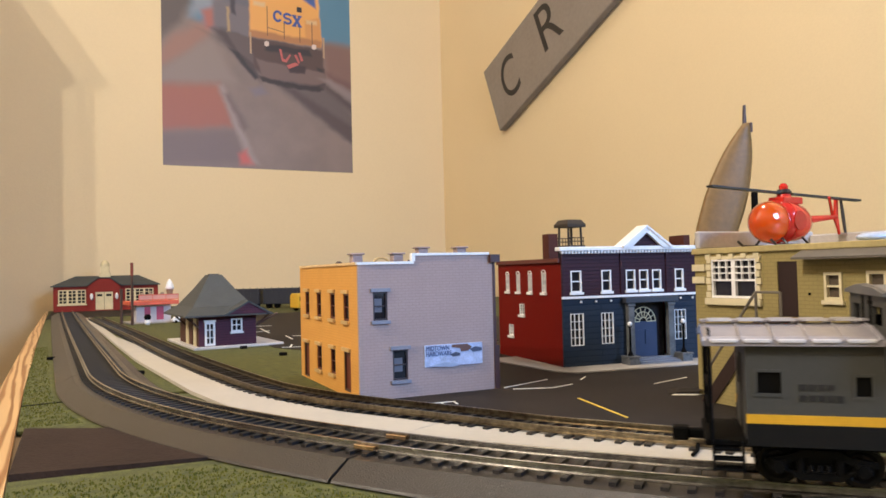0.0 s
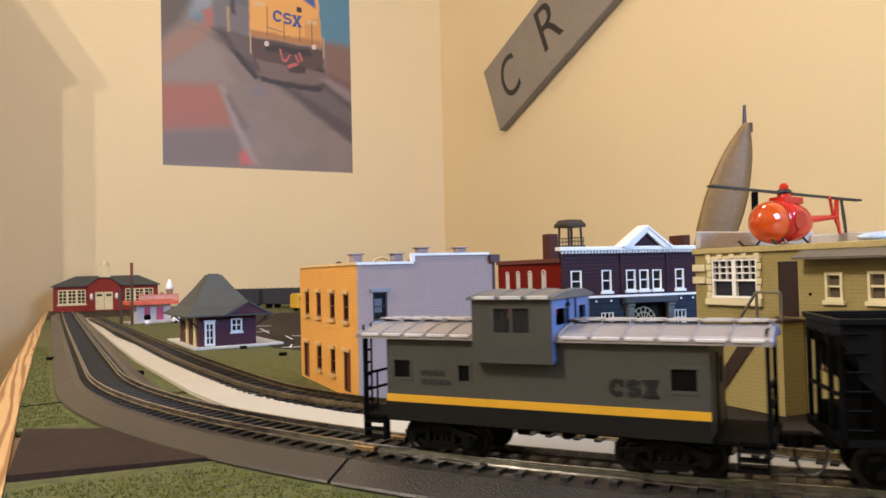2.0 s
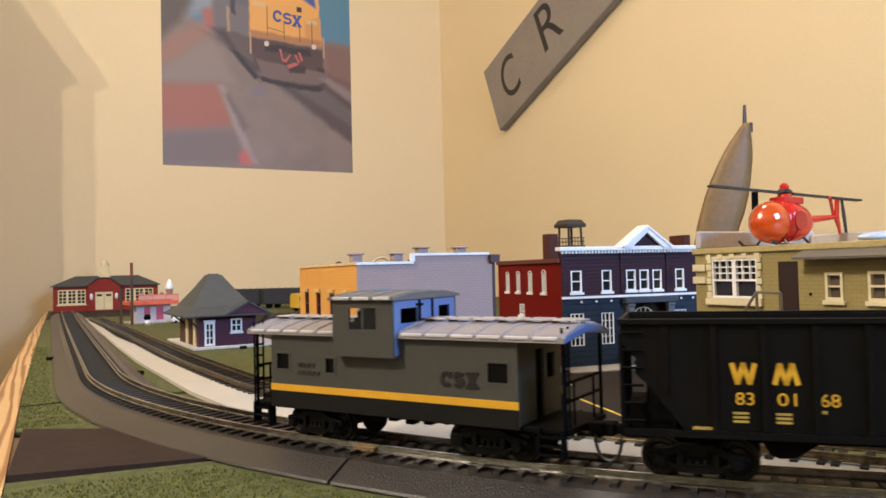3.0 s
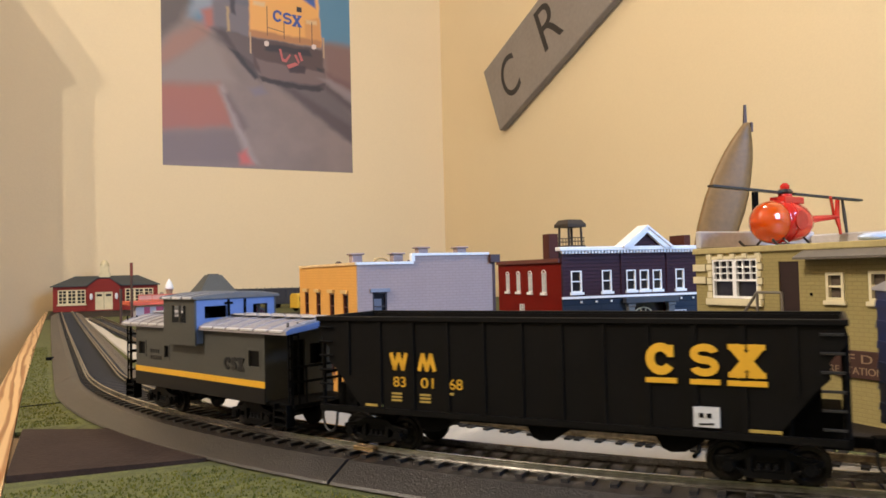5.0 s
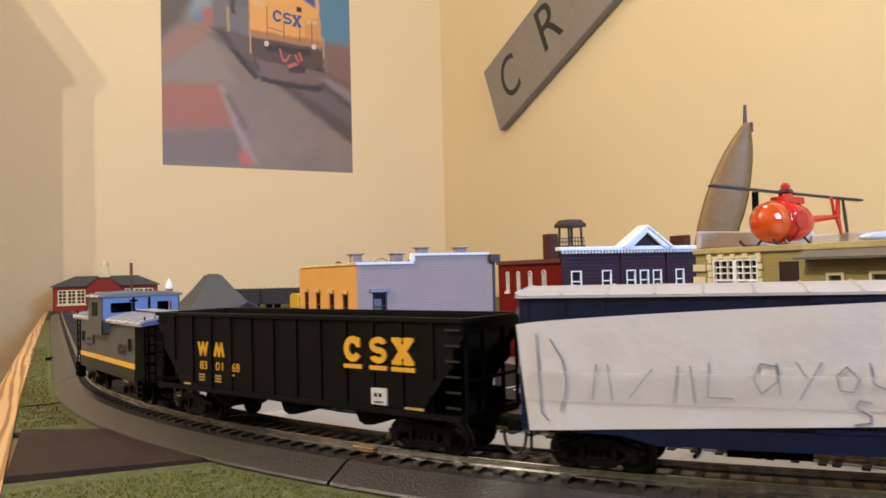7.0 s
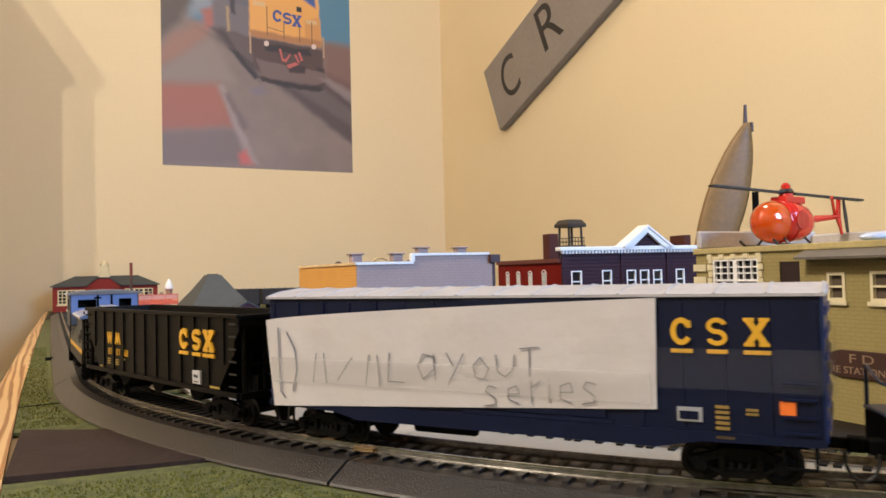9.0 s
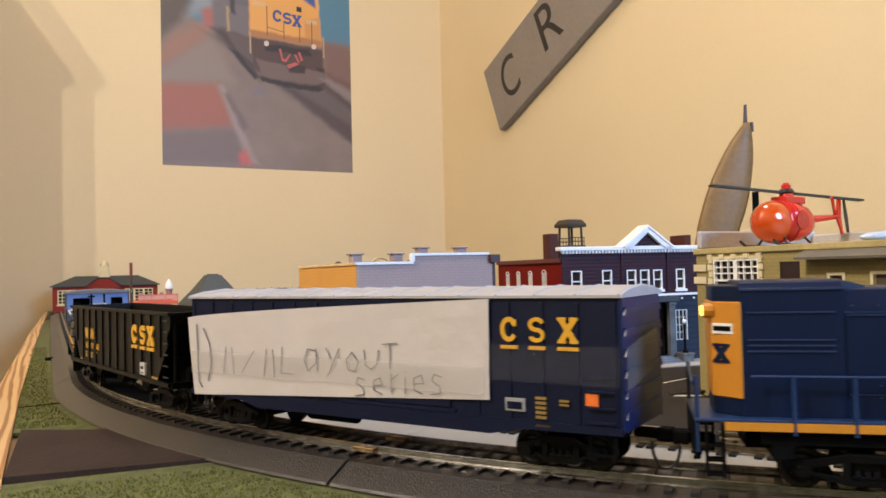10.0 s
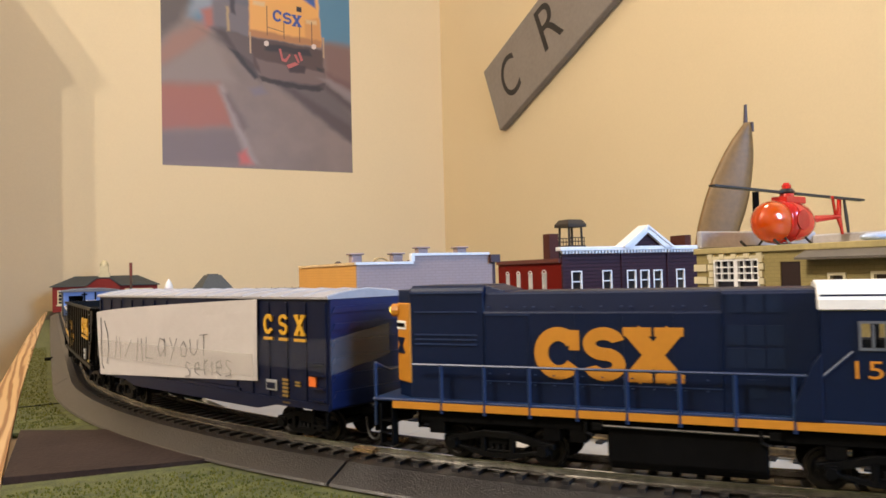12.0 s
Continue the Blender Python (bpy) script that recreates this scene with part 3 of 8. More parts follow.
def poster():
    ob = thing("poster", pose(PX, D, PZ), "unframed photo poster of a yellow and blue locomotive beside a road", "poster")
    kx = PW / 336.0

    def place(x, z):
        """From print units, skewed as the print hangs, to metres across and up."""
        d = x - 286
        return 0.001417 * d + 4.235e-7 * d * d, (290 + 0.05 * d - z) * 0.0016

    count = [0]
    paper = mat("satin_photo_print", (0.225, 0.170, 0.148), 0.45, var=0.12, scale=6, fine=3)
    nt = paper.node_tree
    body = nt.nodes["Principled BSDF"]
    ink = [body.inputs["Base Color"].links[0].from_socket]
    # a slight wander of the outlines
    co, wav, wob = (nt.nodes.new(k) for k in ("ShaderNodeTexCoord", "ShaderNodeTexNoise", "ShaderNodeMix"))
    wav.inputs["Scale"].default_value = 30
    wob.data_type, wob.blend_type = "RGBA", "LINEAR_LIGHT"
    wob.inputs[0].default_value = 0.006
    nt.links.new(co.outputs["Object"], wav.inputs["Vector"])
    nt.links.new(co.outputs["Object"], wob.inputs[6])
    nt.links.new(wav.outputs["Color"], wob.inputs[7])

    def soft(name, pts, colour, blur, label="", var=0.12):
        """A print area with a blurred outline: the print fades out across its straight edges."""
        pl = [Vector(place(x, z)) for x, z in pts]
        mid = sum(pl, Vector((0, 0))) / len(pl)
        blur *= kx
        last = None
        for a, b in zip(pl, pl[1:] + pl[:1]):
            if max(a.x, b.x) < 0.004 or min(a.x, b.x) > PW - 0.004 or max(a.y, b.y) < 0.004:
                continue
            n = Vector((-(b - a).y, (b - a).x)).normalized()
            if n.dot(mid - a) < 0:
                n = -n
            dot, less = nt.nodes.new("ShaderNodeVectorMath"), nt.nodes.new("ShaderNodeMath")
            dot.operation, less.operation = "DOT_PRODUCT", "SUBTRACT"
            dot.inputs[1].default_value = (n.x, 0, n.y)
            less.inputs[1].default_value = n.dot(a)
            nt.links.new(wob.outputs[2], dot.inputs[0])
            nt.links.new(dot.outputs["Value"], less.inputs[0])
            if last is None:
                last = less.outputs[0]
            else:
                low = nt.nodes.new("ShaderNodeMath")
                low.operation = "MINIMUM"
                nt.links.new(last, low.inputs[0])
                nt.links.new(less.outputs[0], low.inputs[1])
                last = low.outputs[0]
        fade = nt.nodes.new("ShaderNodeMapRange")
        fade.interpolation_type = "SMOOTHSTEP"
        fade.inputs["From Min"].default_value, fade.inputs["From Max"].default_value = -blur, blur
        nt.links.new(last, fade.inputs["Value"])
        mx = nt.nodes.new("ShaderNodeMix")
        mx.data_type = "RGBA"
        mx.inputs[7].default_value = (*colour, 1)
        nt.links.new(fade.outputs[0], mx.inputs[0])
        nt.links.new(ink[0], mx.inputs[6])
        ink[0] = mx.outputs[2]

    def shape(name, pts, colour, layer, label="", var=0.12):
        if layer and name not in ("printed_emblem", "printed_port", "printed_headlamp", "printed_hose", "printed_handrail"):
            soft(name, pts, colour, {1: 13, 2: 11, 3: 7, 4: 3, 5: 3, 6: 2.5, 7: 2}[layer], label, var)
            return
        count[0] += 1
        layer = count[0] * 0.25
        bm = bmesh.new()
        prism(bm, [place(x, y) for x, y in pts] if count[0] > 1 else [(0, 0), (PW, 0), (PW, PH), (0, PH)], 0.0, 0.0006 + layer * 0.0003, Matrix(((1, 0, 0, 0), (0, 0, -1, 0), (0, 1, 0, 0), (0, 0, 0, 1))))
        part(name, bm, mat("print_" + name, colour, 0.45, var=var, scale=9, fine=4) if count[0] > 1 else paper, ob, label)
    shape("photo_paper", [(286, -250), (622, -250), (622, 290), (286, 290)], (0.25, 0.205, 0.195), 0, "satin photo paper, grey road print", 0.2)
    shape("printed_sky", [(325, -250), (622, -250), (622, 76), (376, 62), (337, 40)], (0.085, 0.205, 0.30), 1)
    shape("printed_haze", [(330, -20), (404, -30), (388, 26), (336, 40)], (0.24, 0.27, 0.31), 1)
    shape("printed_wood", [(286, -250), (329, -250), (339, 35), (321, 51), (305, 79), (286, 96)], (0.11, 0.085, 0.075), 2, var=0.3)
    shape("printed_verge", [(305, 76), (357, 52), (378, 66), (341, 98), (286, 130), (286, 98)], (0.30, 0.165, 0.125), 2, var=0.2)
    shape("printed_near_road", [(286, 130), (341, 96), (376, 72), (416, 150), (286, 156)], (0.255, 0.20, 0.175), 2, var=0.2)
    shape("printed_far_ground", [(569, 71), (622, 76), (622, 150), (577, 136)], (0.20, 0.115, 0.095), 2, var=0.2)
    shape("printed_track_bed", [(370, 70), (400, 74), (590, 160), (622, 196), (622, 250)], (0.13, 0.10, 0.095), 2, var=0.25)
    shape("printed_red_kerb", [(286, 157), (384, 154), (398, 182), (412, 226), (286, 234)], (0.33, 0.125, 0.085), 2, var=0.25)
    shape("printed_low_road", [(286, 236), (412, 230), (430, 262), (440, 290), (286, 290)], (0.185, 0.135, 0.125), 2, var=0.2)
    shape("printed_pale_line", [(384, 157), (393, 157), (452, 290), (437, 290)], (0.31, 0.25, 0.23), 3, var=0.2)
    shape("printed_red_mark", [(418, 272), (432, 265), (442, 290), (422, 290)], (0.50, 0.12, 0.10), 3)
    shape("printed_container", [(357, 31), (382, 22), (384, 59), (364, 60)], (0.38, 0.13, 0.10), 3, var=0.2)
    shape("printed_hood", [(376, 14), (392, -60), (446, -190), (446, 78), (398, 66), (377, 60)], (0.155, 0.135, 0.15), 3, var=0.3)
    shape("printed_hood_top", [(396, -80), (446, -80), (446, 20), (396, 10)], (0.115, 0.115, 0.14), 3)
    shape("printed_trucks", [(374, 60), (400, 60), (446, 78), (456, 142), (440, 128)], (0.072, 0.052, 0.050), 3, var=0.3)
    shape("printed_bogie", [(398, 62), (446, 72), (450, 118), (420, 98)], (0.115, 0.085, 0.08), 4)
    shape("printed_shade", [(404, 92), (420, 98), (456, 140), (450, 144)], (0.035, 0.028, 0.03), 4)
    shape("printed_step_post", [(401, 22), (405, 22), (406, 62), (402, 62)], (0.42, 0.29, 0.14), 5)
    shape("printed_step_post", [(406, 2), (416, 0), (416, 34), (408, 30)], (0.05, 0.045, 0.055), 5)
    shape("printed_nose", [(441, -190), (552, -190), (567, 18), (569, 78), (506, 74), (441, 66)], (0.72, 0.355, 0.095), 4, "orange-yellow locomotive nose print", 0.15)
    shape("printed_nose_side", [(540, 34), (567, 28), (569, 78), (540, 75)], (0.60, 0.28, 0.085), 5)
    shape("printed_nose_shade", [(441, 58), (569, 68), (569, 80), (441, 70)], (0.40, 0.18, 0.07), 4)
    shape("printed_window_band", [(530, -60), (556, -60), (560, 9), (538, -3)], (0.045, 0.10, 0.30), 5)
    shape("printed_number", [(448, 6), (470, 8), (470, 16), (448, 14)], (0.62, 0.42, 0.22), 6)
    shape("printed_number", [(542, 32), (562, 34), (562, 40), (542, 38)], (0.62, 0.42, 0.22), 6)
    up = Matrix(((1, 0, 0, 0), (0, 0, -1, 0), (0, 1, 0, 0), (0, 0, 0, 1)))
    navy = mat("print_emblem_blue", (0.045, 0.075, 0.26), 0.45, var=0.12, scale=9, fine=4)
    for f, x0, x1, y0, y1 in ((ring_mark, 483, 500, 40, 20), (bend_mark, 501, 517, 43, 23), (cross_mark, 517, 535, 46, 26)):
        bm = bmesh.new()
        (xa, za), (xb, zb) = place(x0, y0), place(x1, y1)
        f(bm, xa, xb, za, zb, 4.2 * kx, Matrix.Translation((0, -0.0006, 0)) @ up, 0.0010)
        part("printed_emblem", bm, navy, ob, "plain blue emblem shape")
    shape("printed_port", [(526, 10), (535, 11), (535, 20), (526, 19)], (0.03, 0.025, 0.03), 6)
    shape("printed_pilot", [(441, 68), (506, 76), (572, 82), (574, 122), (576, 144), (560, 150), (463, 138), (449, 122)], (0.085, 0.052, 0.044), 5, "dark locomotive pilot print", 0.35)
    shape("printed_deck", [(470, 80), (548, 86), (552, 98), (468, 92)], (0.035, 0.026, 0.028), 5)
    shape("printed_pocket", [(560, 116), (574, 118), (574, 126), (560, 125)], (0.04, 0.03, 0.03), 6)
    shape("printed_plow", [(452, 108), (574, 126), (576, 150), (462, 140)], (0.165, 0.112, 0.10), 5, var=0.25)
    shape("printed_coupler", [(506, 112), (540, 116), (538, 130), (512, 128)], (0.05, 0.03, 0.03), 6)
    shape("printed_plow_edge", [(456, 137), (512, 147), (512, 157), (462, 147)], (0.038, 0.028, 0.028), 6)
    shape("printed_plow_edge", [(504, 146), (566, 151), (566, 161), (504, 156)], (0.038, 0.028, 0.028), 6)
    shape("printed_plow_edge", [(560, 150), (577, 145), (573, 158), (560, 161)], (0.038, 0.028, 0.028), 6)
    for x0, y0, y1 in ((472, 14, 66), (502, 40, 70), (530, 44, 74), (552, 36, 76)):
        shape("printed_handrail", [(x0, y0), (x0 + 1.6, y0), (x0 + 1.6, y1), (x0, y1)], (0.16, 0.085, 0.04), 6)
    for x0 in (441, 572):
        shape("printed_handrail", [(x0, 62), (x0 + 3, 62), (x0 + 3, 100), (x0, 98)], (0.42, 0.28, 0.17), 6)
    shape("printed_handrail", [(472, 50), (502, 57), (502, 58.5), (472, 51.5)], (0.25, 0.13, 0.06), 6)
    for x in (471, 556):
        shape("printed_headlamp", [(x - 4, 77), (x, 75), (x + 4, 77), (x + 4, 83), (x, 85), (x - 4, 83)], (0.62, 0.50, 0.44), 7)
    for pts in ([(493, 88), (497, 88), (500, 104), (504, 106), (512, 96), (514, 98), (506, 111), (498, 109)], [(520, 97), (524, 96), (530, 110), (527, 112)], [(527, 92), (531, 92), (536, 106), (532, 108)], [(506, 116), (522, 110), (528, 114), (510, 122)]):
        shape("printed_hose", pts, (0.46, 0.11, 0.10), 7)
    for pts in ([(498, 156), (520, 158), (622, 222), (622, 254)], [(566, 150), (580, 146), (622, 176), (622, 196)]):
        shape("printed_rail", pts, (0.090, 0.064, 0.060), 3)
    shape("printed_stone", [(568, 138), (584, 136), (622, 150), (622, 178)], (0.235, 0.185, 0.18), 3)
    shape("printed_rust", [(576, 124), (622, 142), (622, 158), (580, 134)], (0.16, 0.085, 0.072), 3)
    shape("printed_puddle", [(440, 160), (462, 156), (470, 166), (450, 172)], (0.19, 0.16, 0.19), 3)
    shape("printed_dark_rut", [(396, 172), (404, 170), (436, 226), (428, 232)], (0.165, 0.115, 0.108), 3)
    nt.links.new(ink[0], body.inputs["Base Color"])


poster()


def wall_sign():
    d, v = Vector((0, -0.920, 0.392)), Vector((0, 0.392, 0.920))
    m = Matrix(((0, 0, -1, XR - 0.002), (d.y, v.y, 0, 1.687), (d.z, v.z, 0, 0.4420), (0, 0, 0, 1)))
    ob = thing("railway_crossing_sign", m, "grey wooden crossbuck sign board with black letters, hung aslant", "sign")
    bm = bmesh.new()
    prism(bm, [(0, 0), (1.2, 0), (1.2, 0.192), (0.0, 0.192)], 0, 0.020)
    part("board", bm, mat("weathered_grey_paint", (0.255, 0.215, 0.18), 0.6, var=0.1, scale=12, bump=0.15), ob, bevel=0.002)
    ink = mat("black_sign_paint", (0.022, 0.018, 0.015), 0.5, scale=30)
    words("letter", "C", Matrix.Translation((0.066, 0.044, 0.0201)), 0.114, 0.074, ink, ob, "black painted letter")
    words("letter", "R", Matrix.Translation((0.258, 0.056, 0.0201)), 0.116, 0.082, ink, ob, "black painted letter")


wall_sign()


# ---- buildings ----
SLATE = mat("grey_slate_roof", (0.046, 0.050, 0.050), 0.65, var=0.15, scale=80, bump=0.4)
CREAM = mat("cream_trim", (0.64, 0.56, 0.36), 0.6, var=0.05, scale=80)
WHITE = mat("white_plastic_trim", (0.80, 0.79, 0.78), 0.45, var=0.04, scale=80)
DKBROWN = mat("dark_brown_plastic", (0.060, 0.028, 0.020), 0.5, var=0.12, scale=80)


def shop():
    """Two-storey shop: lilac front, orange side."""
    ob = thing("hardware_store", pose(0.1488, 0.3795, 0, 0, 0, -3.5), "two-storey model shop, lilac brick front and orange side", "building")
    W, Dp, H0, H1, st = 0.0825, 0.1285, 0.0745, 0.0790, 0.0327
    lil = courses("lilac_brick", (0.37, 0.282, 0.262), (0.325, 0.243, 0.228), 0.0042, 0.0016, 0.6, 0.35)
    org = courses("orange_brick", (0.63, 0.315, 0.075), (0.57, 0.28, 0.065), 0.0042, 0.0016, 0.55, 0.3)
    bluegrey = mat("blue_grey_trim", (0.20, 0.21, 0.26), 0.5, scale=80)
    sand = mat("sand_trim", (0.55, 0.36, 0.15), 0.6, scale=80)
    holes = [(0.0084, 0.0168, 0.0437, 0.0594), (0.0192, 0.0282, 0.0104, 0.0272)]
    bm = bmesh.new()
    wall_panel(bm, W, H0, 0.0018, holes, FRONT)
    box(bm, st, W, 0, 0.0018, H0, H1)
    front = part("front_wall", bm, lil, ob, "lilac moulded brick wall")
    lefth = [(a, a + 0.0105, 0.0430, 0.0585) for a in (0.0174, 0.0452, 0.0762, 0.1058)] + [(0.0160, 0.0288, 0.0030, 0.0258), (0.0462, 0.0562, 0.0100, 0.0252), (0.0768, 0.0880, 0.0092, 0.0248), (0.1080, 0.1215, 0.0010, 0.0242)]
    bm = bmesh.new()
    wall_panel(bm, Dp, H0, 0.0018, [(q[0] - 0.0018, q[1] - 0.0018, q[2], q[3]) for q in lefth], Matrix.Translation((0, 0.0018, 0)) @ LEFT)
    side = part("side_wall", bm, org, ob, "orange moulded brick wall")
    bm = bmesh.new()
    box(bm, W, W + 0.0030, -0.0008, Dp, 0, 0.026)
    box(bm, W, W + 0.0016, -0.0004, Dp, 0.026, 0.0745)
    box(bm, W - 0.002, W + 0.0040, -0.0025, Dp, 0.0745, 0.0790)
    part("shopfront", bm, mat("brown_shopfront", (0.050, 0.016, 0.014), 0.5, scale=80), ob, "dark brown shopfront and cornice")
    bm = bmesh.new()
    box(bm, 0.0018, W, Dp, Dp + 0.0018, 0, H0)
    part("back_wall", bm, org, ob)
    bm = bmesh.new()
    box(bm, 0.0018, W, 0.0018, Dp, 0.0700, 0.0712)
    part("roof", bm, SLATE, ob)
    bm = bmesh.new()
    box(bm, -0.0006, st, -0.0008, 0.0024, H0, H0 + 0.0014)
    box(bm, st - 0.0012, st + 0.0008, -0.0008, 0.0024, H0 + 0.0014, H1 + 0.0014)
    box(bm, st + 0.0008, W - 0.002, -0.0008, 0.0024, H1, H1 + 0.0014)
    part("coping", bm, WHITE, ob, "white coping")
    bm = bmesh.new()
    box(bm, -0.0008, 0.0024, 0.0024, Dp, H0, H0 + 0.0014)
    part("coping", bm, mat("pale_orange_coping", (0.70, 0.48, 0.24), 0.55, scale=80), ob)
    for x, y in ((0.0040, 0.012), (0.0284, 0.012), (0.0440, 0.012), (0.0688, 0.012)):
        z = 0.0802 if x < 0.035 else 0.0834
        bm = bmesh.new()
        box(bm, x - 0.0030, x + 0.0030, y, y + 0.006, 0.0712, z)
        box(bm, x - 0.0041, x + 0.0041, y - 0.0010, y + 0.0070, z, z + 0.0010)
        part("roof_vent", bm, lil, ob, bevel=0.0003)
    bm = bmesh.new()
    for k in range(9):
        a, b = k * math.pi / 9, (k + 1) * math.pi / 9
        rod(bm, (0.0245 + 0.005 * math.cos(a), 0.03, 0.0748 + 0.004 * math.sin(a)), (0.0245 + 0.005 * math.cos(b), 0.03, 0.0748 + 0.004 * math.sin(b)), 0.0007)
    part("roof_pipe", bm, sand, ob)
    bm = bmesh.new()
    lathe(bm, [(0.0024, 0.0712), (0.0024, 0.0762), (0.0010, 0.0774)], 10, Matrix.Translation((0.0045, 0.050, 0)))
    part("roof_cap", bm, DKBROWN, ob)
    for q in holes:
        w = window(front, q, FRONT, mat("dark_maroon_sash", (0.035, 0.020, 0.022), 0.5), 1, 2, 0.0006, -0.0003, 0.0012, 0.0014, 0.0009, trim=bluegrey)
        bar("blind", q[0] + 0.001, q[1] - 0.003, 0.0010, 0.0013, q[2] + 0.0045, q[2] + 0.0120, mat("pale_blind", (0.12, 0.12, 0.145), 0.6, scale=200), w)
    for q in lefth:
        door = q[2] < 0.004
        w = window(side, q, LEFT, DKBROWN if door else mat("brown_sash", (0.11, 0.022, 0.012), 0.5), 1, 1 if door else 2, 0.0006, -0.0004, 0 if door else 0.0010, 0.0009, 0.0012, trim=sand, pane=mat("red_brown_door", (0.13, 0.028, 0.014), 0.5) if door else None)
    # sign board
    bm = bmesh.new()
    box(bm, 0.0380, 0.0742, -0.0009, 0, 0.0162, 0.0284)
    sg = part("sign_board", bm, mat("pale_blue_sign", (0.40, 0.47, 0.66), 0.4, var=0.3, scale=180), ob, "pale blue printed shop sign")
    ink = mat("navy_print", (0.03, 0.05, 0.14), 0.5, scale=200)
    up = Matrix(((1, 0, 0, 0), (0, 0, -1, -0.0009), (0, 1, 0, 0), (0, 0, 0, 1)))
    words("sign_words", "MIDTOWN", up @ Matrix.Translation((0.0388, 0.0252, 0)), 0.0027, 0.0142, ink, sg)
    words("sign_words", "HARDWARE", up @ Matrix.Translation((0.0388, 0.0222, 0)), 0.0026, 0.0158, ink, sg)
    for pts, c in (([(0.0545, 0.0266), (0.0550, 0.0280), (0.0645, 0.0280), (0.0675, 0.0262), (0.0650, 0.0240), (0.0605, 0.0238), (0.0600, 0.0258)], (0.12, 0.055, 0.04)), ([(0.0535, 0.0226), (0.0570, 0.0238), (0.0600, 0.0230), (0.0598, 0.0216), (0.0555, 0.0212)], (0.05, 0.06, 0.10)), ([(0.0660, 0.0250), (0.0700, 0.0262), (0.0738, 0.0252), (0.0738, 0.0236), (0.0680, 0.0232)], (0.06, 0.07, 0.12)), ([(0.040, 0.0165), (0.050, 0.0185), (0.062, 0.0165), (0.055, 0.0155)], (0.30, 0.36, 0.50))):
        bm = bmesh.new()
        prism(bm, pts, 0, 0.0002, up)
        part("sign_picture", bm, mat("sign_print", c, 0.5, scale=200), sg)


shop()


def town_hall():
    """Blue and plum front with a white cornice and pediment, red brick side."""
    ob = thing("town_hall", pose(0.3160, 0.4200, 0, 0, 0, -8.5), "blue and plum model bank with white pediment, red brick side", "building")
    W, Dp, H, mid = 0.1120, 0.1080, 0.0805, 0.0495
    blue = courses("blue_block", (0.021, 0.031, 0.049), (0.013, 0.022, 0.038), 0.060, 0.0040, 0.5, 0.4)
    plum = courses("plum_block", (0.040, 0.015, 0.023), (0.024, 0.009, 0.014), 0.060, 0.0026, 0.5, 0.7)
    red = courses("red_brick", (0.150, 0.0075, 0.0045), (0.125, 0.0065, 0.004), 0.0044, 0.0017, 0.5, 0.25, spec=0.06)
    low = [(0.0056, 0.0160, 0.0157, 0.0381), (0.0302, 0.0400, 0.0159, 0.0379), (0.0915, 0.1015, 0.0159, 0.0377), (0.0540, 0.0850, 0.0040, 0.0455)]
    upw = [(0.0066, 0.0150, 0.0530, 0.0680), (0.0312, 0.0390, 0.0530, 0.0680), (0.0512, 0.0590, 0.0532, 0.0678), (0.0624, 0.0700, 0.0532, 0.0676), (0.0734, 0.0810, 0.0532, 0.0675), (0.0930, 0.1005, 0.0531, 0.0677)]
    bm = bmesh.new()
    wall_panel(bm, W, mid, 0.002, low, FRONT)
    lo = part("lower_wall", bm, blue, ob, "blue lower wall")
    bm = bmesh.new()
    wall_panel(bm, W, H - mid, 0.002, [(a, b, c - mid, d - mid) for a, b, c, d in upw], Matrix.Translation((0, 0, mid)))
    box(bm, 0.0470, 0.0855, -0.0010, 0, mid, mid + 0.0018)
    hi = part("upper_wall", bm, plum, ob, "plum upper wall")
    bm = bmesh.new()
    for x in (0.0465, 0.0850):
        box(bm, x, x + 0.0022, -0.0010, 0, mid + 0.0018, H)
    part("pilaster", bm, plum, hi)
    for q in low[:3]:
        window(lo, q, FRONT, WHITE, 3, 4, 0.00042, 0.0003, 0, 0, 0.0005)
    for q in upw:
        window(hi, q, FRONT, WHITE, 1, 2, 0.0008, 0.0005, 0.0010, 0, 0.0008)
    bar("string_course", -0.001, W + 0.001, -0.0016, 0.0, mid - 0.0010, mid + 0.0006, WHITE, ob, "white string course")
    for k in (0.0135, 0.0255, 0.0375, 0.0965, 0.1070):
        bar("wall_boss", k, k + 0.0012, -0.0012, 0, 0.0455, 0.0468, WHITE, lo)
    # cornice with dentils
    bm = bmesh.new()
    box(bm, -0.0030, W + 0.003, -0.0032, 0.004, H + 0.0014, H + 0.0042)
    box(bm, -0.0015, W + 0.0015, -0.0012, 0.0, H, H + 0.0014)
    cor = part("cornice", bm, WHITE, ob, "white cornice", bevel=0.0003)
    bm = bmesh.new()
    for k in range(44):
        x = -0.001 + k * 0.0026
        box(bm, x, x + 0.0013, -0.0026, -0.0012, H - 0.0006, H + 0.0014)
    part("dentils", bm, WHITE, cor, kind="stuff")
    up = Matrix(((1, 0, 0, 0), (0, 0, -1, 0), (0, 1, 0, 0), (0, 0, 0, 1)))
    a, b, c, z0, z1 = 0.0478, 0.0675, 0.0875, H + 0.0030, 0.0985
    bm = bmesh.new()
    prism(bm, [(a + 0.003, z0), (c - 0.003, z0), (b, z1 - 0.003)], -0.004, 0.0015, up)
    part("tympanum", bm, plum, cor)
    bm = bmesh.new()
    prism(bm, [(a, z0), (b, z1 - 0.0005), (b, z1 - 0.0042), (a + 0.0062, z0)], -0.004, 0.0042, up)
    prism(bm, [(c, z0), (b, z1 - 0.0005), (b, z1 - 0.0042), (c - 0.0062, z0)], -0.004, 0.0042, up)
